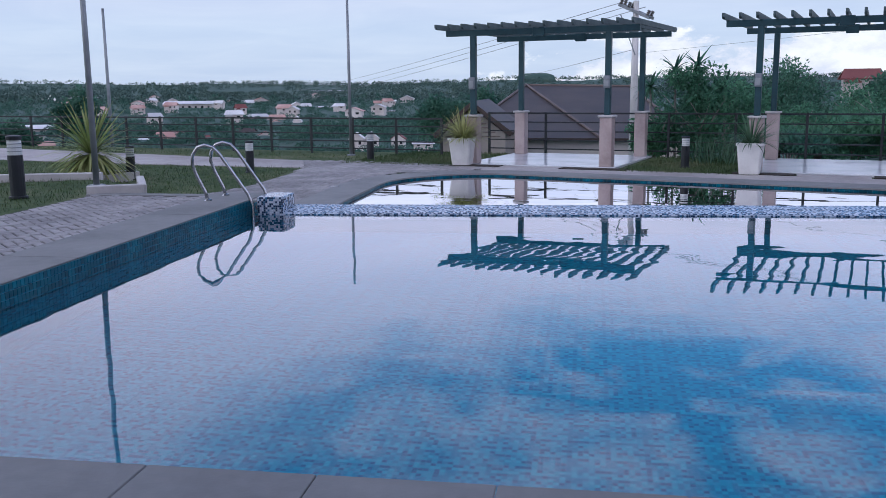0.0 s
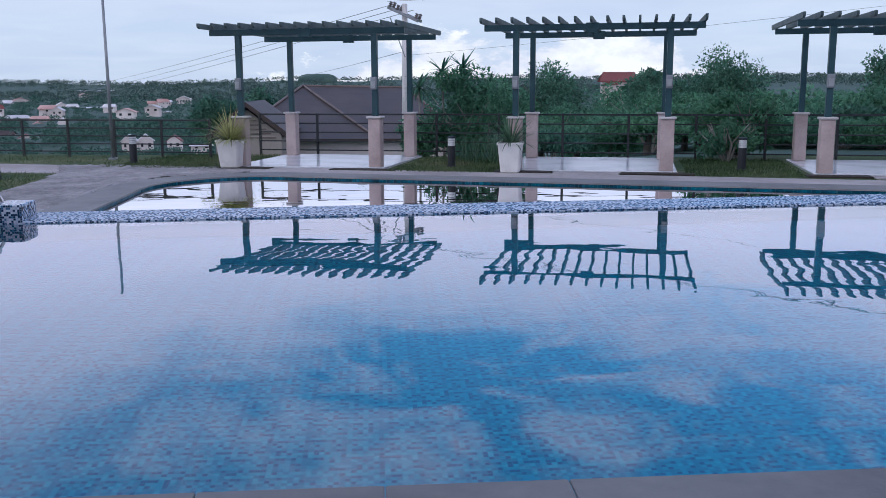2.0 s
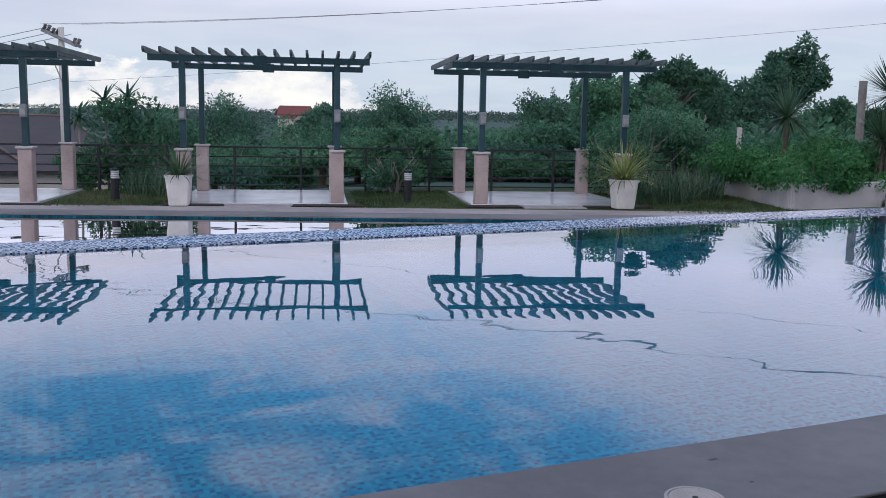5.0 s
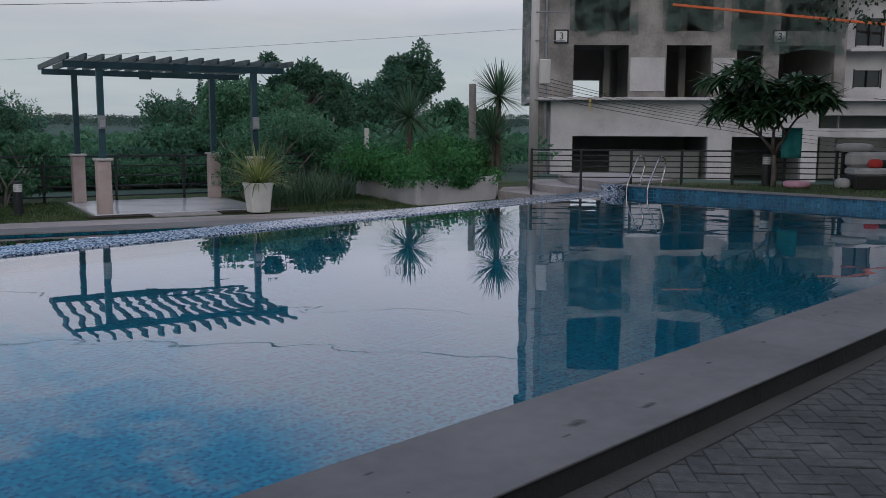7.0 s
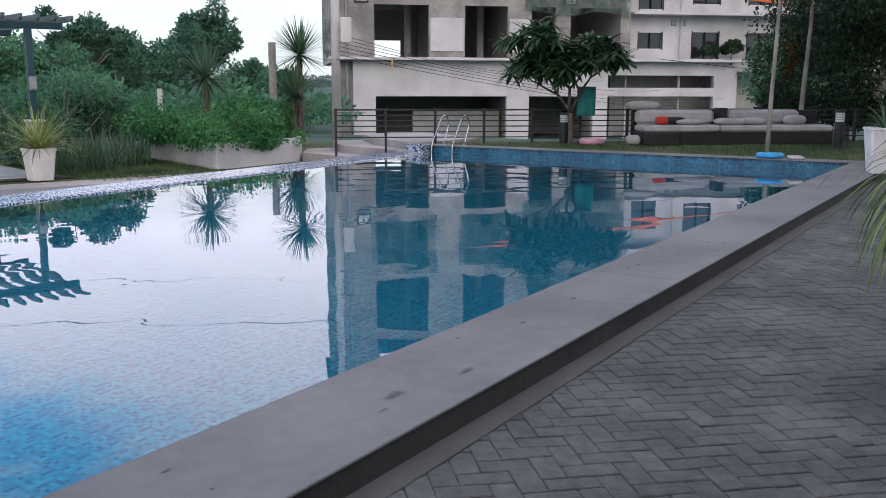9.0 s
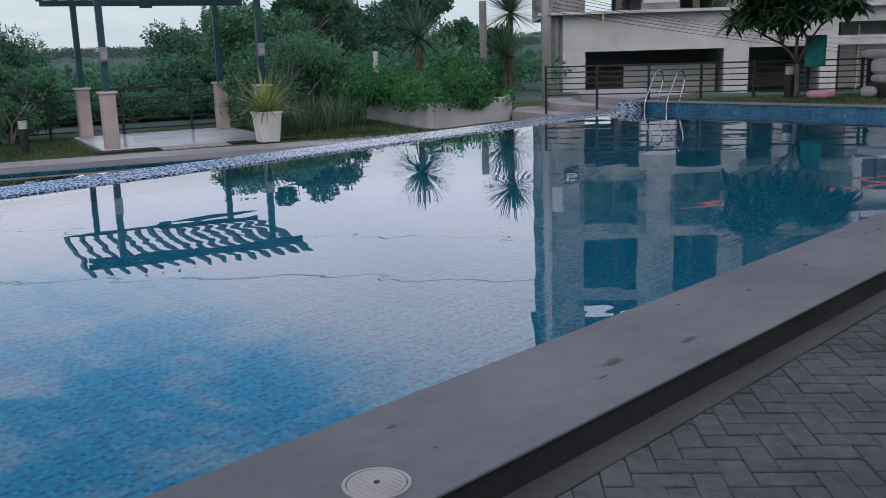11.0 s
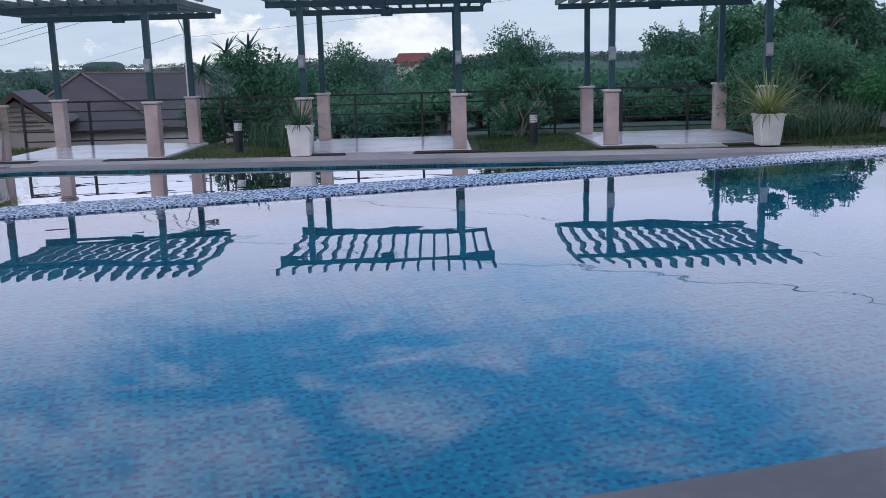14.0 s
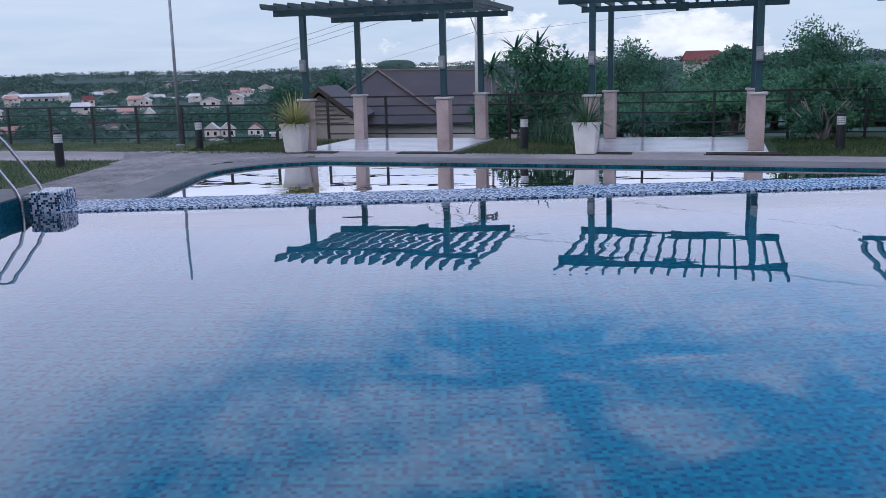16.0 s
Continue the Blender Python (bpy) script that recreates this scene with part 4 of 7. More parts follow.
site = thing("unfinished_building", "unfinished raw concrete apartment building with open window holes", "building", at=BM)
STOREY = [(3.15, 5.75), (6.45, 8.95), (9.65, 12.15), (12.85, 15.3)]
BAYS = [(0.85, 3.62), (5.5, 7.75), (9.0, 10.3), (11.1, 13.85)]
holes = [(a, b, z0, z1) for z0, z1 in STOREY for a, b in BAYS]
part("facade", walled(Mesh(), -1.3, 14.4, 3.1, 16.2, holes, 0.0, 0.3), M["rawconcrete"], site, "raw stained concrete facade")
for z0, z1 in STOREY:
    for a, b, white in ((3.7, 5.42, True), (7.83, 8.92, True)):
        if z0 < 4:
            part("panel", Mesh().soft(a, b, -0.03, 0.02, z0 + 0.32, z1 - 0.62, 0.01), M["whitewall"], site, "white plastered panel")
    part("floor_slab", Mesh().box(-1.3, 14.4, 0.3, 9.0, z0 - 0.25, z0 - 0.05), M["interior"], site)
    for a, b in ((-1.3, -1.0), (4.3, 4.55), (8.2, 8.45), (14.1, 14.4)):
        part("partition", Mesh().box(a, b, 0.31, 8.9, z0 - 0.04, z1 + 0.4), M["interior"], site)
    part("back_wall", walled(Mesh(), -1.0, 14.1, z0 - 0.04, z1 + 0.42, [(0.9, 3.3, z0 + 0.0, z0 + 1.25)] if z0 < 4 else [], 8.5, 8.7), M["interior"], site)
    for a in (2.9, 7.0):
        part("inner_column", Mesh().box(a, a + 0.35, 4.0, 4.35, z0 - 0.04, z1 + 0.4), M["interior"], site)
part("roof_slab", Mesh().box(-1.6, 14.6, -0.4, 9.3, 16.2, 16.5), M["rawconcrete"], site)
part("end_wall", Mesh().box(-1.31, -1.05, 0.3, 9.0, 3.1, 16.2), M["rawconcrete"], site)
for a, b, z0, z1 in ((-0.25, 0.87, -1.9, 2.98), (7.7, 8.9, -1.9, 2.98), (12.4, 13.2, -1.9, 2.98), (19.2, 20.3, -1.9, 2.98)):
    part("pier", Mesh().box(a, b, -0.12, 0.2, z0, z1), M["whitewall"], site, "white painted ground floor pier")
for a, b, z0, z1 in ((0.87, 7.7, 1.2, 2.98), (8.9, 12.4, 1.2, 2.98), (13.2, 19.2, 2.3, 2.98), (13.2, 19.2, 1.2, 1.65)):
    part("lintel", Mesh().box(a, b, -0.115, 0.195, z0, z1), M["whitewall"], site, "white painted wall over an opening")
part("ledge", Mesh().soft(-1.5, 20.6, -0.75, 0.3, 2.99, 3.14, 0.02), M["whitewall"], site, "projecting white concrete ledge")
part("garage_back", Mesh().box(0.0, 20.2, 6.0, 6.2, -1.9, 2.9), M["garage"], site)
part("garage_floor", Mesh().box(-0.2, 20.2, 0.22, 6.0, -2.0, -1.55), M["garage"], site)
for a in (0.0, 7.9, 12.6, 20.0):
    part("garage_wall", Mesh().box(a, a + 0.2, 0.21, 6.0, -1.9, 2.9), M["garage"], site)
part("roller_shutter", walled(Mesh(), 3.0, 7.69, -1.6, 0.4, [], 1.5, 1.56), M["garage"], site)
part("drain_pipe", Mesh().tube([(-0.55, -0.08, -1.5), (-0.55, -0.08, 16.0)], 0.07), M["galv"], site)
part("service_shaft", Mesh().box(-1.25, -0.35, 0.3, 1.2, -1.9, 3.0), M["rawconcrete"], site)
for i, (a, b, z0, z1) in enumerate(((-1.75, -1.35, 3.2, 16.0), (8.6, 14.2, 5.4, 9.2), (0.6, 4.0, 6.35, 9.2), (5.2, 8.2, 6.5, 9.1), (9.0, 14.0, 9.3, 12.3))):
    cols, rws = 14, 16
    verts = []
    for r in range(rws + 1):
        for c in range(cols + 1):
            s_ = noise.noise((c * 0.4 + i * 9, r * 0.3, 3.0)) * 0.16
            verts.append((a + (b - a) * c / cols, -0.24 + s_, z0 + (z1 - z0) * r / rws + 0.14 * math.sin(c * 0.7 + i) * (1 - r / rws)))
    net = Mesh().add(verts, [(r * (cols + 1) + c, r * (cols + 1) + c + 1, (r + 1) * (cols + 1) + c + 1, (r + 1) * (cols + 1) + c) for r in range(rws) for c in range(cols)])
    ob_ = part("safety_net", net, M["net"], site, "torn green safety netting")
    so = ob_.modifiers.new("cloth", "SOLIDIFY")
    so.thickness = 0.02
for a in (-0.15, 10.7):
    sg = part("floor_sign", Mesh().soft(a, a + 0.72, -0.08, -0.03, 5.82, 6.5, 0.01), M["ink"], site, "square floor marker")
    part("plate", Mesh().soft(a + 0.08, a + 0.64, -0.095, -0.081, 5.9, 6.42, 0.004), M["signwhite"], sg)
    tx = bpy.data.curves.new("digit", "FONT")
    tx.body, tx.size, tx.extrude, tx.align_x, tx.align_y = "3", 0.5, 0.004, "CENTER", "CENTER"
    tx.materials.append(M["ink"])
    to = new("digit", tx)
    to.parent = sg
    to.matrix_basis = pose(a + 0.36, -0.1, 6.16, 90, 0, 0)
part("strap", Mesh().box(1.6, 1.69, -0.79, -0.77, 2.45, 3.1), M["yellow"], site, "hanging yellow strap")

white = thing("white_building", "white finished apartment building with dark windows", "building", at=BM)
WW = []
for z in (0.0, 2.9, 5.8, 8.7):
    for a, b, zz0, zz1 in ((15.1, 16.4, 3.73, 4.57), (18.17, 19.66, 3.22, 4.62), (21.38, 22.9, 3.22, 4.62), (24.9, 26.4, 3.22, 4.62), (28.4, 29.9, 3.22, 4.62)):
        if z > 0 and a < 16:
            zz0, zz1 = 2.9, 4.25
        WW.append((a, b, zz0 + z, zz1 + z))
part("facade", walled(Mesh(), 14.45, 40.0, -1.9, 15.0, WW + [(14.5, 20.35, -1.8, 2.95), (20.9, 27.0, -1.8, 2.55), (27.6, 33.0, -1.8, 2.55)], 0.6, 0.85), M["whitewall"], white)
part("back_mass", Mesh().box(14.45, 40.0, 3.0, 9.0, -1.9, 15.0), M["interior"], white)
part("roof_slab", Mesh().box(14.3, 40.2, 0.1, 9.2, 15.0, 15.3), M["whitewall"], white)
for a, b, z0, z1 in WW:
    w_ = part("window", Mesh().box(a, b, 0.72, 0.75, z0, z1), M["glassdark"], white)
    fr = Mesh()
    for p0, p1, r0, r1 in ((a - 0.06, a, z0 - 0.06, z1 + 0.06), (b, b + 0.06, z0 - 0.06, z1 + 0.06), ((a + b) / 2 - 0.025, (a + b) / 2 + 0.025, z0, z1)):
        fr.box(p0, p1, 0.57, 0.76, r0, r1)
    part("window_frame", fr, M["fence"], w_)
for z in (5.45, 8.35, 11.25):
    part("balcony_ledge", Mesh().soft(14.5, 40.0, -0.3, 0.61, z, z + 0.14, 0.02), M["whitewall"], white)
for a in (17.45, 23.6, 27.4):
    part("drain_pipe", Mesh().tube([(a, 0.5, -1.5), (a, 0.5, 14.9)], 0.06), M["whitewall"], white)
    for k in (0, 1):
        part("vent_cover", Mesh().soft(a - 0.55 + k * 0.55, a - 0.25 + k * 0.55, 0.5, 0.62, 4.95, 5.2, 0.02), M["galv"], white)

# plain unseen wall behind the camera, added to close the place and shade the paving
tagged(obj("wall_south", Mesh().box(-16, 26, -3.3, -3.0, -0.33, 8.0), M["whitewall"]), "tall plain white unseen wall added to shade the pool terrace", "wall", kind="structure")

# unseen slab, added only to keep sky light off the near coping
tagged(obj("roof_eave", Mesh().box(-10, 8.5, -3.0, -0.4, 3.05, 3.25), M["whitewall"]), "plain unseen eave added to shade the near coping", "eave", kind="structure")

# ---- plants: helpers ----
nrng = np.random.default_rng(11)


def leaf_mesh(name, centres, out, size, mat, slim=0.5, flat=0.35):
    """One mesh of many small pointed leaves at the given places, turned roughly outwards."""
    n_ = len(centres)
    size = np.broadcast_to(size, (n_,)) * nrng.uniform(0.65, 1.3, n_)
    axis = out * 0.6 + nrng.normal(0, 0.6, (n_, 3)) + np.array([0, 0, -flat])
    axis /= np.linalg.norm(axis, axis=1)[:, None] + 1e-9
    side = np.cross(axis, nrng.normal(0, 1, (n_, 3)) * 0.5 + out)
    side /= np.linalg.norm(side, axis=1)[:, None] + 1e-9
    nor = np.cross(axis, side)
    L_, W_ = size[:, None], (size * slim)[:, None]
    pts = np.stack([centres, centres + axis * L_ * 0.45 + side * W_ * 0.5 + nor * L_ * 0.06, centres + axis * L_, centres + axis * L_ * 0.45 - side * W_ * 0.5 + nor * L_ * 0.06], 1)
    me_ = bpy.data.meshes.new(name)
    me_.vertices.add(n_ * 4)
    me_.vertices.foreach_set("co", pts.ravel())
    me_.loops.add(n_ * 4)
    me_.loops.foreach_set("vertex_index", np.arange(n_ * 4, dtype=np.int32))
    me_.polygons.add(n_)
    me_.polygons.foreach_set("loop_start", np.arange(0, n_ * 4, 4, dtype=np.int32))
    me_.materials.append(mat)
    me_.update(calc_edges=True)
    return me_


def clump_points(centre, radii, n_, shell=0.5):
    d = nrng.normal(0, 1, (n_, 3))
    d /= np.linalg.norm(d, axis=1)[:, None]
    r = shell + (1 - shell) * nrng.random(n_) ** 0.6
    lump = 1 + 0.16 * np.sin(d[:, 0] * 5 + centre[0]) * np.cos(d[:, 1] * 6 + centre[1]) + 0.12 * np.sin(d[:, 2] * 9)
    return np.asarray(centre) + d * (r * lump)[:, None] * np.asarray(radii), d


def crown_points(centre, radii, clumps, per, clump=0.4, low=-0.5):
    P, O = [], []
    for _ in range(clumps):
        while True:
            d = nrng.normal(0, 1, 3)
            d /= np.linalg.norm(d)
            if d[2] > low:
                break
        k = nrng.uniform(0.35, 0.92)
        c = np.asarray(centre) + d * k * np.asarray(radii)
        rr = np.asarray(radii) * clump * nrng.uniform(0.6, 1.15)
        p, o = clump_points(c, rr, per)
        P.append(p)
        O.append(o)
    return np.concatenate(P), np.concatenate(O)


def limbs(mb_, base, tips, r0, seg=6):
    base = Vector(base)
    for tip in tips:
        tip = Vector(tip)
        mid = base.lerp(tip, 0.5) + Vector((rng.uniform(-1, 1), rng.uniform(-1, 1), rng.uniform(0, 1))) * 0.12 * (tip - base).length
        mb_.tube([base, base.lerp(mid, 0.6), mid, tip], [r0, r0 * 0.75, r0 * 0.55, r0 * 0.2], seg)


def tree(x, y, top, radius, label, leaves=4200, size=0.26, mat="leaf", base=None, crown_low=0.35, trunk=0.12, clumps=26, bark="bark", group="", airy=False, raw=False):
    """A tree with tapered trunk, limbs and a lumpy crown of small leaves."""
    if raw:
        pass
    elif base is None:
        x, y, top = lower(x, y, top)
        radius, size, trunk = radius * 1.1, size * 1.1, trunk * 1.1
    else:
        x, y, top = east(x, y, top)
        radius, size, trunk = radius * 0.76, size * 0.8, trunk * 0.76
    g_ = float(land([x], [y])[0]) if base is None else base
    root = thing("tree", label, "tree", at=pose(x, y, g_), group=group)
    h_ = top - g_
    zc = h_ * (1 + crown_low) / 2
    rad = (radius, radius, max(0.4, h_ * (1 - crown_low) / 2))
    mb_ = Mesh()
    lean = Vector((rng.uniform(-0.08, 0.08) * radius, rng.uniform(-0.08, 0.08) * radius, 0))
    pts = [Vector((0, 0, -0.4)), Vector((0, 0, h_ * 0.15)) + lean * 0.2, Vector((0, 0, h_ * 0.4)) + lean * 0.7, Vector((0, 0, h_ * 0.72)) + lean]
    mb_.tube(pts, [trunk * 1.25, trunk, trunk * 0.8, trunk * 0.35], 8)
    tips = []
    for i in range(9):
        a = 2 * math.pi * i / 9 + rng.uniform(-0.3, 0.3)
        tips.append((math.cos(a) * radius * rng.uniform(0.45, 0.85), math.sin(a) * radius * rng.uniform(0.45, 0.85), zc + rng.uniform(-0.3, 0.7) * rad[2]))
    limbs(mb_, pts[2].lerp(pts[3], 0.55 if raw or base is not None else 0.1), tips, trunk * 0.4)
    part("trunk", mb_, M[bark], root, smooth=True)
    k_ = 15 if airy else clumps
    P, O = crown_points((lean.x, lean.y, zc), rad, k_, int(leaves * (1.3 if airy else 1.9) / k_), 0.27 if airy else 0.36)
    part("crown", leaf_mesh("crown", P, O, size * 0.66, M[mat]), None, root)
    return root


def rosette(mb_, at, n_, length, width, up=(-0.2, 1.0), droop=0.6):
    for i in range(n_):
        a = i * 2.39996 + rng.uniform(-0.2, 0.2)
        e_ = up[0] + (up[1] - up[0]) * ((i + 0.5) / n_)
        e_ = math.asin(max(-1, min(1, e_)))
        mb_.blade(at, (math.cos(a) * math.cos(e_), math.sin(a) * math.cos(e_), math.sin(e_)), length * rng.uniform(0.85, 1.1), width, droop * rng.uniform(0.6, 1.2) * (1 - 0.6 * max(0, math.sin(e_))))


def spiky(x, y, trunk_h, length, n_, label, base=0.0, droop=0.15, heads=1, width=0.045, raw=False):
    if not raw:
        x, y, base = lower(x, y, base)
    root = thing("yucca", label, "yucca", at=pose(x, y, base) @ Matrix.Scale(1.1, 4))
    mb_, tr = Mesh(), Mesh()
    for k in range(heads):
        ox, oz = (0.35 * (k - (heads - 1) / 2), trunk_h * (1 - 0.45 * k))
        tr.tube([(0, 0, -0.1), (ox * 0.5, 0.02, oz * 0.5), (ox, 0, oz)], [0.09, 0.07, 0.06], 8)
        rosette(mb_, (ox, 0, oz), n_, length, width, (-0.45, 1.0), droop)
    part("trunk", tr, M["bark"], root, smooth=True)
    part("leaf_crown", mb_, M["leaf_yucca"], root)
    return root


# ---- pots and grasses ----


def pot(x, y, label, h=0.56, top=0.235, bot=0.175, blades=190, length=0.86, droop=1.0, z=0.0, tilt=0.0, mat="leaf_pot", up=(0.42, 1.0), wide=0.036, scale=1.125):
    root = thing("potted_plant", label, "planter", at=pose(x, y, z, 0, 0, tilt) @ Matrix.Scale(scale, 4))
    mb_ = Mesh()
    rings = []
    for k, (zz, w) in enumerate(((0, bot - 0.01), (0.012, bot), (h * 0.5, (bot + top) / 2 - 0.004), (h - 0.05, top - 0.012), (h - 0.045, top + 0.006), (h - 0.006, top + 0.006), (h, top), (h, top - 0.03), (h - 0.05, top - 0.035))):
        c = w * 0.16
        rings.append([(-w + c, -w, zz), (w - c, -w, zz), (w, -w + c, zz), (w, w - c, zz), (w - c, w, zz), (-w + c, w, zz), (-w, w - c, zz), (-w, -w + c, zz)])
    mb_.rings(rings)
    part("pot", mb_, M["pot"], root)
    part("soil", Mesh().soft(-top + 0.045, top - 0.045, -top + 0.045, top - 0.045, h - 0.12, h - 0.045, 0.02), M["soil"], root)
    gr = Mesh()
    for i in range(blades):
        a = i * 2.39996
        e_ = math.asin(up[0] + (up[1] - up[0]) * (i + 0.5) / blades)
        r_ = rng.uniform(0, 0.07)
        gr.blade((math.cos(a) * r_, math.sin(a) * r_, h - 0.05), (math.cos(a) * math.cos(e_), math.sin(a) * math.cos(e_), math.sin(e_)), length * rng.uniform(0.75, 1.15), wide, droop * rng.uniform(0.5, 1.3), 5)
    part("grass_clump", gr, M[mat], root, "arching striped grass leaves")
    return root


pot(-2.60, 22.5, "tall white tapered pot with arching striped grass", tilt=-10, top=0.25, bot=0.18, blades=320, length=0.7, droop=0.95, wide=0.032, z=DOWN)
pot(3.55, 20.55, "tall white tapered pot with thin drooping grass", tilt=-14, blades=120, length=0.7, z=DOWN, mat="leaf_yucca")
pot(12.45, 17.66, "tall white tapered pot with upright striped grass", tilt=-14, blades=200, length=0.92, z=DOWN)
pot(6.50, 1.63, "large white pot with long arching palm leaves", h=1.32, top=0.27, bot=0.2, blades=260, length=1.0, droop=3.4, z=LOW, mat="leaf_pot", wide=0.036, tilt=8, up=(0.35, 1.0), scale=0.76)
pot(16.66, 3.15, "white garden pot with leafy plant on the coping", h=0.9, top=0.36, bot=0.26, blades=60, length=0.7, z=0.0, mat="leaf_yucca", tilt=20, scale=0.76)

# ---- bollard lamps ----


def bollard(x, y, h, r, label, z=-0.02):
    root = thing("bollard_lamp", label, "bollard", at=pose(x, y, z), group="garden bollards")
    def lathe(prof):
        return Mesh().rings([[(math.cos(k * math.pi / 8) * q, math.sin(k * math.pi / 8) * q, zz) for k in range(16)] for q, zz in prof])
    part("base", lathe([(r * 1.25, 0), (r * 1.25, 0.02), (r, 0.03), (r, h * 0.68), (r * 0.97, h * 0.69)]), M["bollard"], root)
    part("diffuser", lathe([(r * 0.9, h * 0.692), (r * 0.93, h * 0.70), (r * 0.93, h * 0.925), (r * 0.9, h * 0.93)]), M["diffuser"], root)
    for k in range(3):
        zz = h * (0.745 + 0.06 * k)
        part("louvre", lathe([(r * 0.94, zz), (r * 1.0, zz + 0.004), (r * 0.94, zz + 0.010)]), M["galv"], root)
    part("cap", lathe([(r * 1.02, h * 0.932), (r * 1.05, h * 0.94), (r * 1.05, h * 0.985), (r * 0.85, h)]), M["bollard"], root)
    return root


bollard(-5.17, 24.0, 0.70, 0.09, "black bollard lamp with milky head on grass", DOWN - 0.02)
bollard(2.42, 22.1, 0.70, 0.09, "black bollard lamp with milky head on grass", DOWN - 0.02)
bollard(8.58, 20.5, 0.70, 0.09, "black bollard lamp with milky head on grass", DOWN - 0.02)
bollard(-6.53, 11.34, 0.76, 0.09, "black bollard lamp beside pale edging")
bollard(-7.05, 20.5, 0.70, 0.09, "black bollard lamp beside the walkway", DOWN - 0.02)
bollard(-8.97, 18.8, 0.70, 0.09, "black bollard lamp with ribbed head", DOWN - 0.02)
bollard(21.3, 10.55, 0.70, 0.10, "black bollard lamp on the side lawn")
bollard(22.98, 4.8, 0.82, 0.10, "black bollard lamp on the side lawn")

# ---- lamp poles ----


def pole(x, y, h, r, label, base=-0.05, arm=False):
    root = thing("lamp_pole", label, "pole", at=pose(x, y, base))
    part("base_plate", Mesh().soft(-r * 2.2, r * 2.2, -r * 2.2, r * 2.2, 0, 0.06, 0.01), M["galv"], root)
    part("shaft", Mesh().tube([(0, 0, 0.05), (0, 0, h * 0.5), (0, 0, h)], [r, r * 0.9, r * 0.7], 10), M["galv"], root, smooth=True)
    part("cap", Mesh().tube([(0, 0, h - 0.01), (0, 0, h + 0.03), (0, 0, h + 0.05)], [r * 0.9, r * 0.9, r * 0.4], 10), M["galv"], root)
    return root


pole(-6.24, 12.65, 3.9, 0.042, "tall slender grey lamp pole in the lawn")
pole(-6.1, 25.6, 4.4, 0.045, "tall slender grey lamp pole by the fence", base=DOWN - 0.05)
fx, fy, fz = lower(-28.6, 53.0, 6.3)
pole(fx, fy, fz - float(land([fx], [fy])[0]), 0.12, "distant street lamp pole beyond the fence", base=float(land([fx], [fy])[0]))

# ---- pool ladders ----


def ladder(x, y, turn, label, gap=0.66):
    root = thing("pool_ladder", label, "ladder", at=pose(x, y, 0, 0, 0, turn) @ Matrix.Scale(0.8, 4))
    prof = [(-0.55, 0.0), (-0.58, 0.12), (-0.70, 0.36), (-0.76, 0.52), (-0.745, 0.66), (-0.67, 0.765), (-0.55, 0.80), (-0.43, 0.765), (-0.33, 0.66), (-0.10, 0.33), (0.06, 0.10), (0.115, -0.05), (0.12, -0.3), (0.12, -1.1), (0.06, -1.14)]
    for k in (0, 1):
        part("handrail", Mesh().tube([(a, k * gap, z) for a, z in prof], 0.024, 10), M["chrome"], root, smooth=True)
        part("anchor_flange", Mesh().tube([(-0.55, k * gap, 0.001), (-0.55, k * gap, 0.012), (-0.553, k * gap, 0.022)], [0.06, 0.058, 0.03], 16), M["chrome"], root)
    for z in (-0.4, -0.66, -0.92):
        part("tread", Mesh().soft(0.06, 0.16, 0.02, gap - 0.02, z, z + 0.03, 0.008), M["chrome"], root)
    return root


ladder(LEFT, 11.1, 0, "curved stainless steel pool ladder on pale coping")
ladder(RIGHT, 12.42, 180, "curved stainless steel pool ladder on east coping")

# ---- skimmer lid, stains ----
lid = thing("skimmer_lid", "round cream skimmer lid set in the coping", "lid", at=pose(2.945, 3.42, 0.0) @ Matrix.Scale(0.8, 4))
ring = lambda q, z: [(math.cos(k * math.pi / 20) * q, math.sin(k * math.pi / 20) * q, z) for k in range(40)]
part("rim", Mesh().rings([ring(0.132, -0.01), ring(0.132, 0.003), ring(0.13, 0.006), ring(0.118, 0.006), ring(0.117, 0.001)], caps=False), M["lid"], lid)
part("cover", Mesh().rings([ring(0.113, -0.01), ring(0.113, 0.003), ring(0.110, 0.006), ring(0.012, 0.007), ring(0.011, -0.004)]), M["lid"], lid)
for k in range(9):
    x_ = -0.088 + k * 0.022
    hl = math.sqrt(0.1 ** 2 - x_ ** 2)
    part("rib", Mesh().soft(x_ - 0.003, x_ + 0.003, -hl, hl, 0.006, 0.0095, 0.001), M["lid"], lid)
part("keyhole", Mesh().rings([ring(0.012, 0.0072), ring(0.012, 0.0105)]), M["ink"], lid)


def blot(x, y, rx, ry, seed, z=0.0, mat="stain", label="small damp brown stain on grey coping"):
    pts = []
    for k in range(18):
        a = 2 * math.pi * k / 18
        q = 1 + 0.18 * math.sin(a * 2 + seed) + 0.08 * math.sin(a * 3 + seed * 2)
        pts.append((x + rx * q * math.cos(a), y + ry * q * math.sin(a)))
    ob_ = obj("stain", Mesh().add([(px, py, z + 0.0012) for px, py in pts], [tuple(range(18))]), M[mat])
    return tagged(ob_, label, "stain", kind="structure")


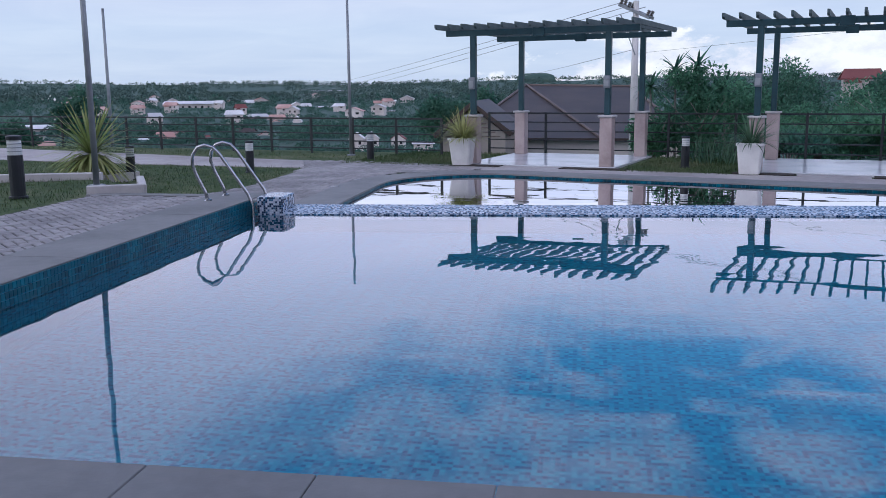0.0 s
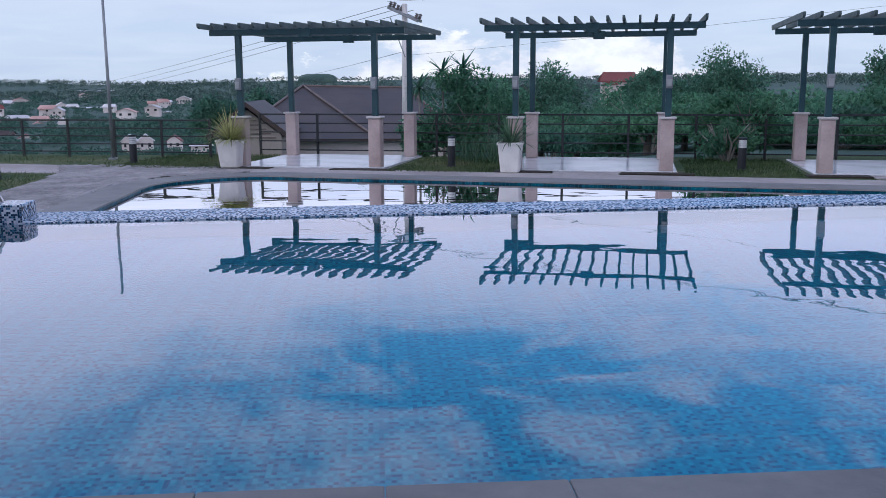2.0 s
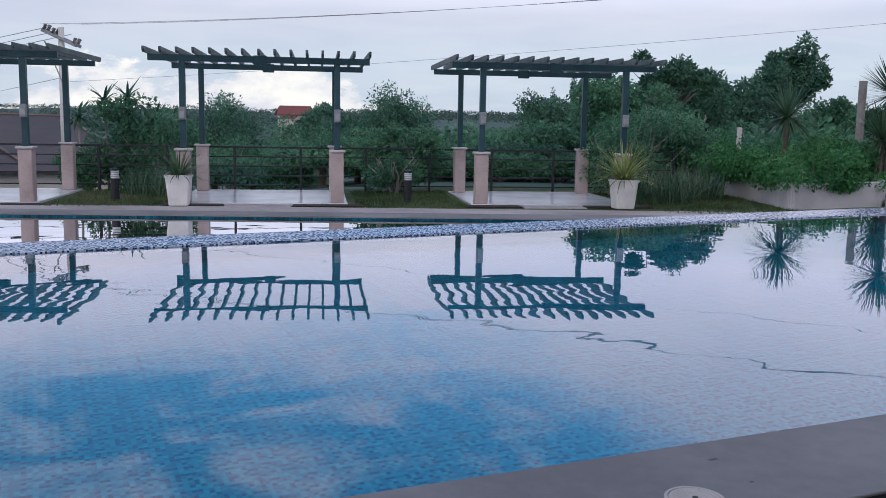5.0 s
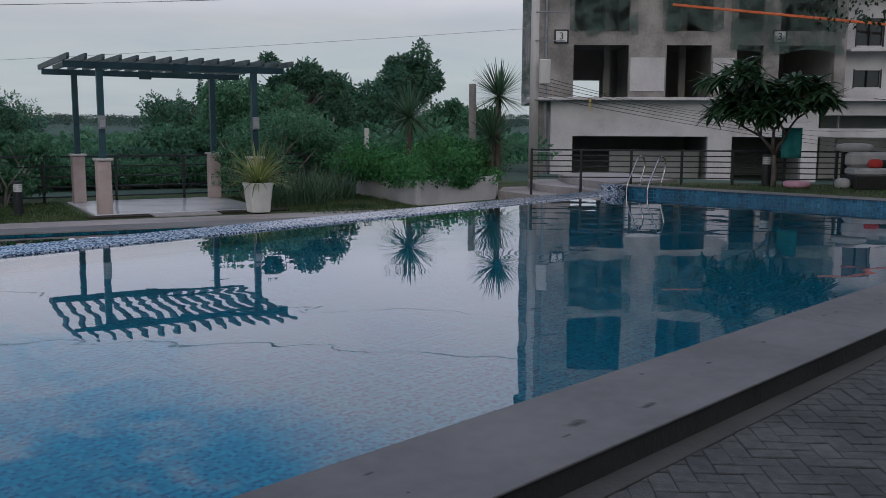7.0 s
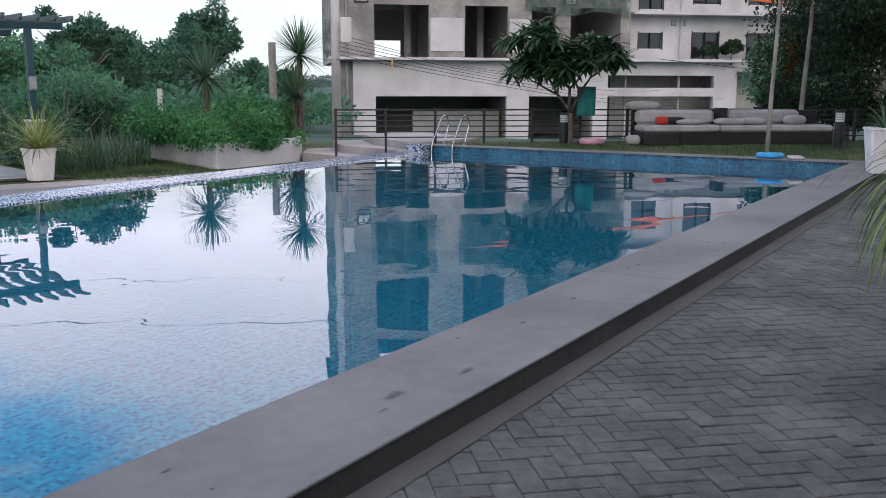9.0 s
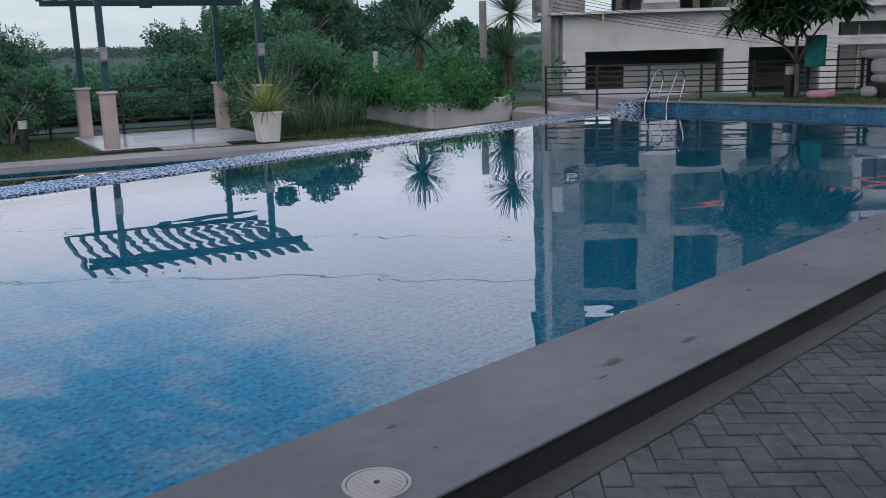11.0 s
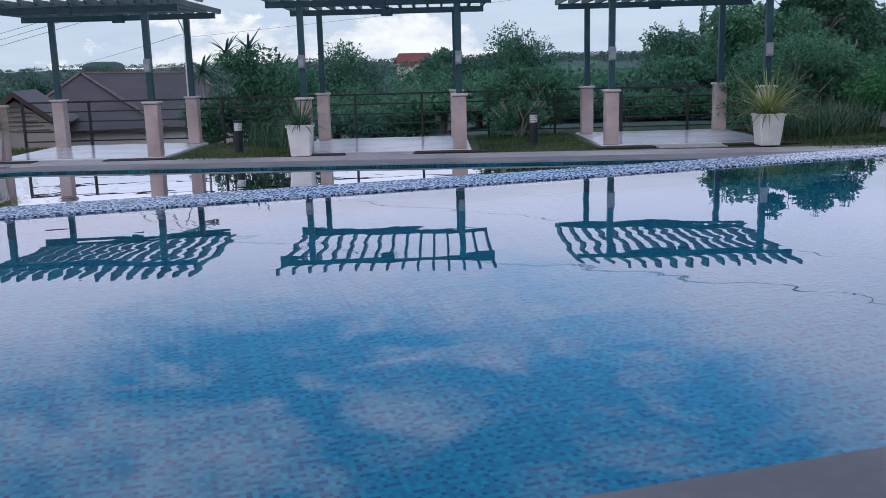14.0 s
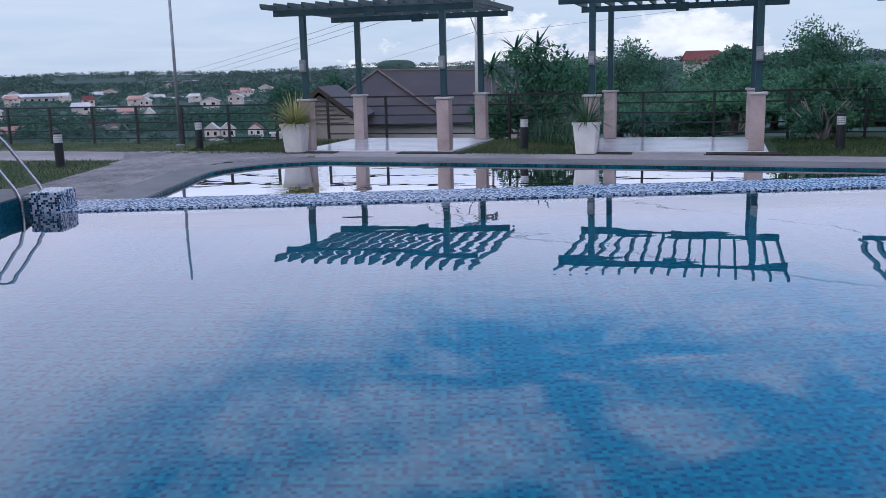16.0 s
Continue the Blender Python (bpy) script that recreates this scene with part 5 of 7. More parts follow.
for i in range(11):
    blot(rng.uniform(2.2, 10), rng.uniform(NEAR_OUT + 0.1, NEAR - 0.1), rng.uniform(0.02, 0.07), rng.uniform(0.012, 0.03), i * 1.7)
blot(3.24, 3.47, 0.018, 0.012, 3.0)
blot(4.3, 3.5, 0.14, 0.045, 5.0)
blot(4.75, 3.42, 0.10, 0.04, 2.0)
for sx, sy, srx, sry in ((-4.35, 17.7, 0.16, 0.30), (-4.4, 17.1, 0.10, 0.14), (-4.24, 18.97, 0.14, 0.22), (9.3, 3.36, 0.12, 0.035)):
    blot(sx, sy, srx, sry, sx, 0.0 if sy < 5 else DOWN, "palestain", "pale lime stain on concrete coping")

# ---- garden edging, planter wall, steps ----


def edging(ax, ay, bx, by, h, w, label, z=-0.05):
    t = line(ax, ay, bx, by)
    m_ = pose(ax, ay, z, 0, 0, math.degrees(math.atan2(t.y, t.x)))
    return tagged(obj("garden_edging", Mesh().soft(0, math.dist((ax, ay), (bx, by)), -w / 2, w / 2, 0, h, 0.01), M["cap"], at=m_), label, "edging", kind="structure")


edging(-20, 9.8, -6.75, 13.72, 0.12, 0.12, "low pale concrete lawn edging")
edging(-5.85, 11.72, -5.25, 12.04, 0.14, 0.1, "low white concrete planter edging")
edging(-5.27, 12.06, -5.86, 13.15, 0.13, 0.1, "low white concrete planter edging")
for a, b, c, d in ((-10.2, 18.3, -9.1, 18.0), (-9.1, 18.0, -8.9, 18.95), (-8.9, 18.95, -10.0, 19.25), (-10.0, 19.25, -10.2, 18.3)):
    edging(a, b, c, d, 0.2, 0.1, "low white planter edging round a plant", DOWN - 0.05)
WALLP = [(17.8, 20.6), (16.3, 16.75), (19.1, 16.85), (20.2, 17.7), (23.0, 20.8), (21.5, 21.8)]
gw = thing("garden_wall", "pale rendered planter wall with hedge behind it", "planter", kind="structure")
mb = Mesh()
for (ax, ay), (bx, by) in zip(WALLP, WALLP[1:] + WALLP[:1]):
    t = line(ax, ay, bx, by)
    m_ = pose(ax, ay, DOWN - 0.1, 0, 0, math.degrees(math.atan2(t.y, t.x)))
    mb.soft(-0.06, math.dist((ax, ay), (bx, by)) + 0.06, -0.06, 0.08, 0, 0.66, 0.015, m_)
part("wall", mb, M["lilacwall"], gw)
part("soil", Mesh().prism(WALLP, DOWN - 0.1, DOWN + 0.48), M["soil"], gw)
tagged(obj("step_lower", Mesh().prism([(18.2, 13.25), (19.15, 16.7), (20.4, 17.6), (24, 16.5), (22, 13.25)], DOWN - 0.1, DOWN + 0.19), M["walkway"]), "wide low concrete step beside the pool", "step", kind="structure")
tagged(obj("step_middle", Mesh().prism([(18.8, 13.25), (19.8, 16.0), (21.2, 17.4), (24, 16.5), (22, 13.25)], DOWN - 0.1, DOWN + 0.37), M["walkway"]), "wide low concrete middle step", "step", kind="structure")
tagged(obj("step_upper", Mesh().prism([(19.12, 13.2), (20.4, 15.4), (21.8, 16.8), (24, 16.5), (22, 13.2)], DOWN - 0.1, -0.006), M["walkway"]), "wide concrete landing beside the pool", "step", kind="structure")

# ---- garden planting ----
P, O = [], []
for i in range(150):
    a, b = nrng.random(), nrng.random()
    px, py = 14.95 + 4.3 * a, 15.35 + 0.1 * a + 2.9 * b
    if px - 14.9 > 2.1 and py < 15.3 + (px - 17.1) * 0.95:
        py = 15.5 + (px - 17.1) * 0.95 + nrng.random() * 1.6
    top = 0.92 + 0.28 * math.sin(px * 2.1) * math.cos(py * 1.7) + 0.2 * nrng.random()
    p, o = clump_points((px, py, 0.42 + (top - 0.42) * nrng.random() ** 0.5), (0.34, 0.34, 0.26), 130, 0.35)
    P.append(p)
    O.append(o)
for i in range(26):
    a = nrng.random()
    px = 15.2 + 3.0 * a
    py = 15.14 + max(0, px - 17.1) * 0.75
    p, o = clump_points((px, py, 0.47 + 0.05 * math.sin(px * 5)), (0.22, 0.12, 0.14), 60, 0.3)
    P.append(p)
    O.append(o)
for i in range(46):
    a = nrng.random()
    p, o = clump_points((14.72 + 1.3 * a + 0.25 * nrng.normal(), 15.15 + 3.2 * a, 0.50 + 0.34 * nrng.random()), (0.32, 0.32, 0.24), 120, 0.3)
    P.append(p)
    O.append(o)
for i in range(60):
    a = nrng.random()
    p, o = clump_points((18.1 + 2.3 * a - 0.5 * nrng.random(), 16.0 + 2.4 * a + 0.5 * nrng.random(), 0.42 + 0.55 * nrng.random()), (0.34, 0.34, 0.26), 120, 0.3)
    P.append(p)
    O.append(o)
hedge = thing("hedge", "dense bright green hedge spilling over a pale wall", "hedge", at=Matrix.Translation((0.12, 0.1, -0.53)) @ Matrix.Scale(1.1, 4))
part("foliage", leaf_mesh("foliage", np.concatenate(P), np.concatenate(O), 0.085, M["leaf_hedge"], slim=0.55), None, hedge)
st_ = Mesh()
for i in range(40):
    px, py = 15.2 + 3.2 * rng.random(), 15.6 + 2.4 * rng.random()
    st_.tube([(px, py, 0.4), (px + rng.uniform(-0.1, 0.1), py + rng.uniform(-0.1, 0.1), 0.9)], [0.012, 0.006], 5)
tagged(part("hedge_stem", st_, M["bark"], hedge), "thin woody stems inside the hedge", "", kind="stuff")


def strap_bush(x, y, r, h, n_, label, base=-0.03, mat="leaf_yucca"):
    x, y, base = lower(x, y, base)
    root = thing("grass_bush", label, "shrub", at=pose(x, y, base) @ Matrix.Scale(1.1, 4))
    mb_ = Mesh()
    for i in range(n_):
        a, q = rng.uniform(0, 6.28), r * math.sqrt(rng.random())
        e_ = rng.uniform(0.9, 1.5)
        b_ = rng.uniform(0, 6.28)
        mb_.blade((math.cos(a) * q, math.sin(a) * q, 0), (math.cos(b_) * math.cos(e_), math.sin(b_) * math.cos(e_), math.sin(e_)), h * rng.uniform(0.7, 1.25), 0.028, rng.uniform(0.3, 1.1), 4)
    part("leaf_clump", mb_, M[mat], root)
    return root


strap_bush(12.9, 16.9, 0.9, 0.75, 420, "clump of tall strap-leaved green grass")
strap_bush(14.1, 17.3, 0.8, 0.7, 340, "clump of tall strap-leaved green grass")
strap_bush(3.0, 20.9, 0.7, 0.6, 200, "low leafy grass clump near the fence")
spiky(20.35, 17.75, 1.98, 0.95, 210, "tall yucca with round spiky head", base=-0.08, droop=0.1, width=0.055, raw=True)
spiky(20.2, 17.85, 0.98, 0.92, 190, "low yucca with spiky head", base=-0.08, droop=0.15, width=0.055, raw=True)
spiky(17.9, 18.7, 1.42, 0.95, 190, "yucca with drooping spiky head above hedge", base=-0.08, droop=0.5, width=0.055, raw=True)
spiky(-8.8, 16.15, 0.5, 1.05, 260, "broad yellow-green spiky plant in a low planter", base=-0.02, droop=0.95, width=0.062)
for ch in bpy.data.objects["yucca.003"].children:
    if ch.name.startswith("leaf_crown"):
        ch.data.materials[0] = M["leaf_pot"]

for px_, py_, pz_ in ((2.63, 27.96, 1.64), (3.23, 27.9, 1.74), (1.95, 27.6, 1.2), (3.9, 27.4, 1.15)):
    rp = thing("palm", "slender palm-like shrub with rosette head behind fence", "palm", at=pose(px_, py_, -1.2))
    part("trunk", Mesh().tube([(0.1, 0, -1.5), (0.05, 0, 0.6), (0, 0, pz_ + 1.2)], [0.05, 0.04, 0.03], 7), M["palebark"], rp, smooth=True)
    hd = Mesh()
    rosette(hd, (0, 0, pz_ + 1.2), 40, 0.68, 0.11, (-0.3, 0.9), 1.1)
    part("leaf_crown", hd, M["leaf_dark"], rp)


def shrub(x, y, top, r, label, leaves=2600, size=0.16, mat="leaf", base=None, clumps=20):
    x, y, top = lower(x, y, top)
    r, size = r * 1.1, size * 1.1
    g_ = float(land([x], [y])[0]) if base is None else base
    root = thing("shrub", label, "shrub", at=pose(x, y, g_))
    h_ = top - g_
    mb_ = Mesh()
    tips = [(math.cos(i * 1.05) * r * rng.uniform(0.4, 0.9), math.sin(i * 1.05) * r * rng.uniform(0.4, 0.9), h_ * rng.uniform(0.5, 0.95)) for i in range(9)]
    limbs(mb_, (0, 0, -0.1), tips, 0.04, 5)
    for tip in tips[::2]:
        twigs = [(tip[0] * 0.6 + rng.uniform(-0.4, 0.4) * r, tip[1] * 0.6 + rng.uniform(-0.4, 0.4) * r, min(h_, tip[2] * rng.uniform(0.7, 1.1))) for _ in range(3)]
        limbs(mb_, (tip[0] * 0.45, tip[1] * 0.45, tip[2] * 0.45), twigs, 0.018, 4)
    part("stem", mb_, M["palebark"], root)
    P_, O_ = crown_points((0, 0, h_ * 0.55), (r, r, h_ * 0.5), int(clumps * 1.6), int(leaves * 1.1 / clumps), 0.29, low=-0.9)
    part("foliage", leaf_mesh("foliage", P_, O_, size * 0.72, M[mat]), None, root)
    return root


# beyond and along the fence
shrub(3.0, 24.2, 1.9, 1.5, "tall leafy shrub behind the fence", 4200, 0.15)
shrub(6.79, 33.66, 0.99, 1.75, "leafy green shrub behind the fence", 2600)
shrub(1.7, 24.0, 0.9, 0.8, "small leafy shrub behind the fence", 1400)
shrub(10.56, 33.70, 1.72, 1.98, "leafy green shrub behind the fence", 3000)
shrub(8.9, 21.4, 1.5, 1.2, "leafy green shrub behind the fence", 3000)
shrub(8.2, 20.2, 0.85, 0.8, "low leafy shrub beside a pergola", 1600, 0.12)
shrub(14.12, 31.45, 0.60, 1.96, "low leafy shrub behind the fence", 2200)
shrub(18.15, 31.49, 0.69, 2.20, "low leafy shrub behind the fence", 2400)
shrub(13.36, 25.01, 0.72, 1.0, "low leafy shrub close behind the fence", 2600, 0.13)
shrub(14.17, 24.57, 0.64, 1.0, "low leafy shrub close behind the fence", 2600, 0.13)
shrub(14.95, 24.12, 0.59, 1.0, "low leafy shrub close behind the fence", 2600, 0.13)
shrub(15.65, 23.68, 0.70, 1.0, "low leafy shrub close behind the fence", 2600, 0.13)
shrub(16.33, 23.23, 0.84, 1.0, "low leafy shrub close behind the fence", 2600, 0.13)
shrub(14.4, 19.6, 2.0, 1.6, "tall open shrub with pale stems", 2300, 0.14)
shrub(15.9, 20.4, 2.3, 1.5, "tall leafy shrub with pale stems", 3800, 0.15)
shrub(17.3, 20.8, 1.6, 1.3, "leafy green shrub behind hedge", 2800)
shrub(13.0, 18.6, 1.5, 0.9, "leafy green shrub beside a pergola", 2200, 0.12)
shrub(20.6, 18.6, 1.25, 1.1, "leafy green shrub beside concrete post", 2400, 0.12)
shrub(22.0, 20.6, 1.2, 1.3, "leafy green shrub behind the fence", 2200)
tree(19.3, 24.9, 4.2, 1.75, "dark leafy tree with uneven crown", 7600, 0.2, "leaf_dark", airy=True)
tree(83.6, 87.3, 11.8, 3.9, "dark tree with tall clumped crown", 5200, 0.75, "leaf_dark", crown_low=0.3, trunk=0.3, raw=True, clumps=18)
tree(75.9, 89.0, 5.0, 4.9, "dark leafy tree far behind the garden", 4200, 0.75, "leaf_dark", trunk=0.3, raw=True, airy=True)
tree(90.3, 89.0, 3.3, 5.3, "dark leafy tree far behind the garden", 4200, 0.75, "leaf_dark", trunk=0.3, raw=True, airy=True)
tree(47.0, 54.0, 4.30, 3.0, "dark leafy tree behind the garden", 6000, 0.50, "leaf_dark", raw=True, crown_low=0.2, trunk=0.2)
tree(72.3, 78.4, 7.69, 2.4, "dark tree with tall clumped crown", 4600, 0.60, "leaf_dark", raw=True, crown_low=0.2, trunk=0.2)
tree(62.7, 59.7, 3.58, 3.1, "green leafy tree behind the garden", 6000, 0.50, "leaf", raw=True, crown_low=0.2, trunk=0.2)
tree(53.3, 47.8, 2.60, 1.9, "green leafy tree behind the garden", 4600, 0.45, "leaf", raw=True, crown_low=0.2, trunk=0.2)
tree(35.6, 44.0, 3.96, 1.7, "dark leafy tree behind the garden", 5200, 0.40, "leaf_dark", raw=True, crown_low=0.2, trunk=0.2)
tree(16.6, 23.4, 3.0, 1.7, "green leafy tree behind the pergola", 5200, 0.2)
tree(21.6, 30.5, 3.0, 2.0, "green leafy tree in the field", 6000, 0.22, "leaf_field", crown_low=0.05, clumps=40)
tree(23.5, 39.8, 3.05, 1.75, "round green tree in the field", 5600, 0.26, "leaf_field", crown_low=0.05, clumps=44)
tree(27.5, 41.5, 3.2, 2.2, "round green tree in the field", 5600, 0.28, "leaf_field", crown_low=0.05, clumps=44)
tree(30.16, 51.02, 4.01, 0.32, "slim dark cypress in the field", 1500, 0.2, "leaf_dark", raw=True, crown_low=0.02, trunk=0.08, clumps=14)
tree(31.14, 50.43, 4.16, 0.32, "slim dark cypress in the field", 1500, 0.2, "leaf_dark", raw=True, crown_low=0.02, trunk=0.08, clumps=14)
tree(15.37, 39.25, 2.75, 1.8, "large rounded green tree", 7500, 0.22, "leaf_field", base=-3.0, raw=True, crown_low=0.1)
tree(9.25, 45.15, 2.4, 2.3, "large rounded green tree", 8000, 0.24, "leaf_field", base=-4.0, raw=True, crown_low=0.1)
tree(6.2, 41.0, 1.6, 1.9, "rounded green tree beyond the fence", 3600, 0.3)
tree(12.2, 33.0, 1.2, 2.0, "rounded green tree beyond the fence", 4200, 0.26)
tree(16.6, 53.0, 2.6, 2.8, "green tree beside a red-roofed house", 4200, 0.4, "leaf_dark")
tree(21.0, 55.0, 2.4, 2.6, "green tree beside a red-roofed house", 3600, 0.4, "leaf_dark")
tree(18.3, 31.0, 1.4, 2.1, "rounded green tree beyond the fence", 4200, 0.26)
tree(5.7, 29.5, 0.2, 2.0, "rounded green tree beyond the fence", 3800, 0.24, "leaf_dark")
tree(9.0, 29.0, 0.9, 2.0, "rounded green tree beyond the fence", 3800, 0.24)
tree(15.2, 27.0, 0.9, 1.9, "rounded green tree beyond the fence", 3800, 0.24, "leaf_dark")
tree(12.0, 26.5, 0.5, 1.8, "rounded green tree beyond the fence", 3800, 0.22)
tree(13.3, 50.4, 0.95, 2.1, "rounded green tree before a red-roofed house", 5200, 0.26, base=-4.0, raw=True, crown_low=0.05)
tree(16.2, 60.0, 0.95, 2.4, "rounded green tree before a red-roofed house", 5200, 0.3, base=-4.5, raw=True, crown_low=0.05)
tree(7.2, 31.0, 0.2, 1.9, "rounded green tree close beyond the fence", 4200, 0.24)
tree(10.6, 30.2, 0.6, 1.9, "rounded green tree close beyond the fence", 4200, 0.24)
tree(13.6, 29.2, 0.8, 1.9, "rounded green tree close beyond the fence", 4200, 0.24)
tree(-18.0, 31.6, 1.65, 1.0, "dark shrubby tree with white blossoms", 3000, 0.2, "leaf_dark", crown_low=0.1)
tree(-20.4, 31.0, 0.55, 0.9, "small dark tree beyond the fence", 2400, 0.2, "leaf_dark", crown_low=0.1)
tree(-9.5, 59.6, 0.9, 2.2, "dark tree beyond the terrace", 3000, 0.34, "leaf_dark")
tree(-6.0, 55.0, 1.7, 1.6, "dark tree beyond the terrace", 2800, 0.34, "leaf_dark")
tree(6.3, 56.0, 0.9, 2.2, "dark tree beyond the terrace", 2800, 0.36, "leaf_dark")
P, O = clump_points(lower(-18.0, 31.0, 1.0), (0.95, 0.8, 0.75), 26, 0.9)
bl = thing("blossom", "scattered white blossoms on a dark tree", "flower", kind="stuff")
part("blossom_cluster", leaf_mesh("blossom_cluster", P, O, 0.12, M["petal"], slim=0.8), None, bl)

# plumeria with a towel
PL = FO + FD * 5.9 + Vector((-0.78, -0.62)) * 0.42
plum = thing("plumeria_tree", "plumeria tree with forked branches and long leaves", "tree", at=pose(PL.x, PL.y, -0.02) @ Matrix.Scale(0.8, 4))
tr, lv, fl_ = Mesh(), Mesh(), Mesh()


def fork(p, way, length, r, depth):
    q_ = p + way * length
    tr.tube([p, p.lerp(q_, 0.5) + Vector((rng.uniform(-1, 1), rng.uniform(-1, 1), 0)) * 0.03, q_], [r, r * 0.85, r * 0.7], 6)
    if depth == 0:
        for i in range(12):
            a = i * 2.4
            e_ = rng.uniform(-0.6, 0.7)
            lv.blade(q_ - way * 0.05 * rng.random(), (math.cos(a) * math.cos(e_), math.sin(a) * math.cos(e_), math.sin(e_)), rng.uniform(0.42, 0.72), 0.17, rng.uniform(0.3, 0.9), 4)
        if rng.random() < 0.3:
            for i in range(7):
                a = i * 0.9
                fl_.blade(q_ + Vector((math.cos(a), math.sin(a), 1.2)) * 0.08, (math.cos(a), math.sin(a), 0.6), 0.11, 0.08, 0.4, 2)
        return
    for i in range(3 if depth > 1 else 2):
        a = i * 2.1 + rng.uniform(0, 6.28)
        w_ = (way + Vector((math.cos(a), math.sin(a), rng.uniform(-0.15, 0.5))) * rng.uniform(0.7, 1.1)).normalized()
        fork(q_, w_, length * rng.uniform(0.66, 0.92), r * 0.68, depth - 1)


rng.seed(7)
fork(Vector((0, 0, -0.1)), Vector((0.05, 0.03, 1)), 1.0, 0.08, 5)
part("trunk", tr, M["bark"], plum, smooth=True)
part("leaf_crown", lv, M["leaf_plumeria"], plum)
part("blossom", fl_, M["petal"], plum, "white plumeria blossoms")
tow = Mesh()
tow.add([(-0.28 + 0.56 * i / 8, 0.04 * math.sin(i * 1.9) * (1 - j / 8), 0.8 + 0.85 * j / 6) for j in range(7) for i in range(9)],
        [(j * 9 + i, j * 9 + i + 1, j * 9 + i + 10, j * 9 + i + 9) for j in range(6) for i in range(8)])
TP = PL + FD * 0.33 + Vector((-0.78, -0.62)) * 0.12
to_ = obj("towel", tow, M["tealcloth"], smooth=True, at=pose(TP.x, TP.y, 0, 0, 0, -51) @ Matrix.Scale(0.78, 4))
to_.modifiers.new("thick", "SOLIDIFY").thickness = 0.015
tagged(to_, "teal towel hanging from a plumeria branch", "towel")
part_ = Mesh().tube([(0, 0, 0), (0, 0, 0.05), (0, 0, 0.16), (0, 0, 0.2)], [0.3, 0.36, 0.38, 0.3], 18)
tub = obj("tub", part_, M["pinkplastic"], smooth=True, at=pose(TP.x - 0.1, TP.y - 0.2, -0.03) @ Matrix.Scale(0.78, 4))
tagged(tub, "pink plastic tub on the grass", "tub")

# plants on the ledge of the white building
for a_, h_, r_ in ((18.7, 1.0, 0.75), (20.0, 1.5, 0.9), (21.6, 1.1, 0.8)):
    q_ = BM @ Vector((a_, -0.35, 3.15))
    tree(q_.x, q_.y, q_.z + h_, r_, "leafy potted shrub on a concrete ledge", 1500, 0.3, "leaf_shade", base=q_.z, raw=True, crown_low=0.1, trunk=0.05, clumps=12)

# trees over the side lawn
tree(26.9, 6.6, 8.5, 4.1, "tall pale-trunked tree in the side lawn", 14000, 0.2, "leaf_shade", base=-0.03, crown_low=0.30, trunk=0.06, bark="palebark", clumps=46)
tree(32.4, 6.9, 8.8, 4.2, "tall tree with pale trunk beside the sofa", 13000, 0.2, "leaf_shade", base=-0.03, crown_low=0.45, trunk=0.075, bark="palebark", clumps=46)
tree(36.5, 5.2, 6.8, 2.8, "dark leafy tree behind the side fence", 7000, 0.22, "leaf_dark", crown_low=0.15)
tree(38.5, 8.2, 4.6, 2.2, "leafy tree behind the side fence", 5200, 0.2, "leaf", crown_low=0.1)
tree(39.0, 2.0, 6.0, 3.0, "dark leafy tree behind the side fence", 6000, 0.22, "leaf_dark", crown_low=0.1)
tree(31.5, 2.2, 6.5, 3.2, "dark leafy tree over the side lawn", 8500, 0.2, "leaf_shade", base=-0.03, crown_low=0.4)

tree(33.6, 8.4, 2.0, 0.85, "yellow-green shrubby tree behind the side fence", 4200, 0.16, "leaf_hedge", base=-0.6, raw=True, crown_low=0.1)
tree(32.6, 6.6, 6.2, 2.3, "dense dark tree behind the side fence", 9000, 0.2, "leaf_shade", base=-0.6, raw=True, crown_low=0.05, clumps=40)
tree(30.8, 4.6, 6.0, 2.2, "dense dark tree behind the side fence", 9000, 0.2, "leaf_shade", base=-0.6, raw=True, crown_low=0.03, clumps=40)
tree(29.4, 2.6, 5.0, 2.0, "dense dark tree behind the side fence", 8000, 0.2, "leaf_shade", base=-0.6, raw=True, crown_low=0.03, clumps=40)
tree(32.0, 7.6, 2.9, 0.35, "slim plant with orange leaves by the fence", 260, 0.2, "leaf_autumn", base=-0.5, raw=True, crown_low=0.5, clumps=5, trunk=0.03)

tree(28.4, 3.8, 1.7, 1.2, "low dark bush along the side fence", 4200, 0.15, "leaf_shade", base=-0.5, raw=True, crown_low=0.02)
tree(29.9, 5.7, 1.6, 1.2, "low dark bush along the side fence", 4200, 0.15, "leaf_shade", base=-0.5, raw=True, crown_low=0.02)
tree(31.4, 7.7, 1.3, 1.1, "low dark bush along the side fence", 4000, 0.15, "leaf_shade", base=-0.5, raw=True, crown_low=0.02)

# ---- outdoor sofa ----
SO = FO + FD * 7.45 + Vector((-0.78, -0.62)) * 1.03
sofa_at = pose(SO.x, SO.y, -0.02, 0, 0, math.degrees(math.atan2(FD.y, FD.x))) @ Matrix.Scale(0.78, 4)
sofa = thing("outdoor_sofa", "long grey-cushioned outdoor sectional sofa on dark base", "sofa", at=sofa_at)
part("base", Mesh().soft(0, 5.9, 0.1, 1.15, 0.0, 0.36, 0.02), M["sofabase"], sofa)
part("base", Mesh().soft(0, 0.98, -0.25, 0.098, 0.0, 0.36, 0.02), M["sofabase"], sofa)
part("back_frame", Mesh().soft(0, 5.9, 1.152, 1.25, 0.0, 0.98, 0.02), M["sofabase"], sofa)
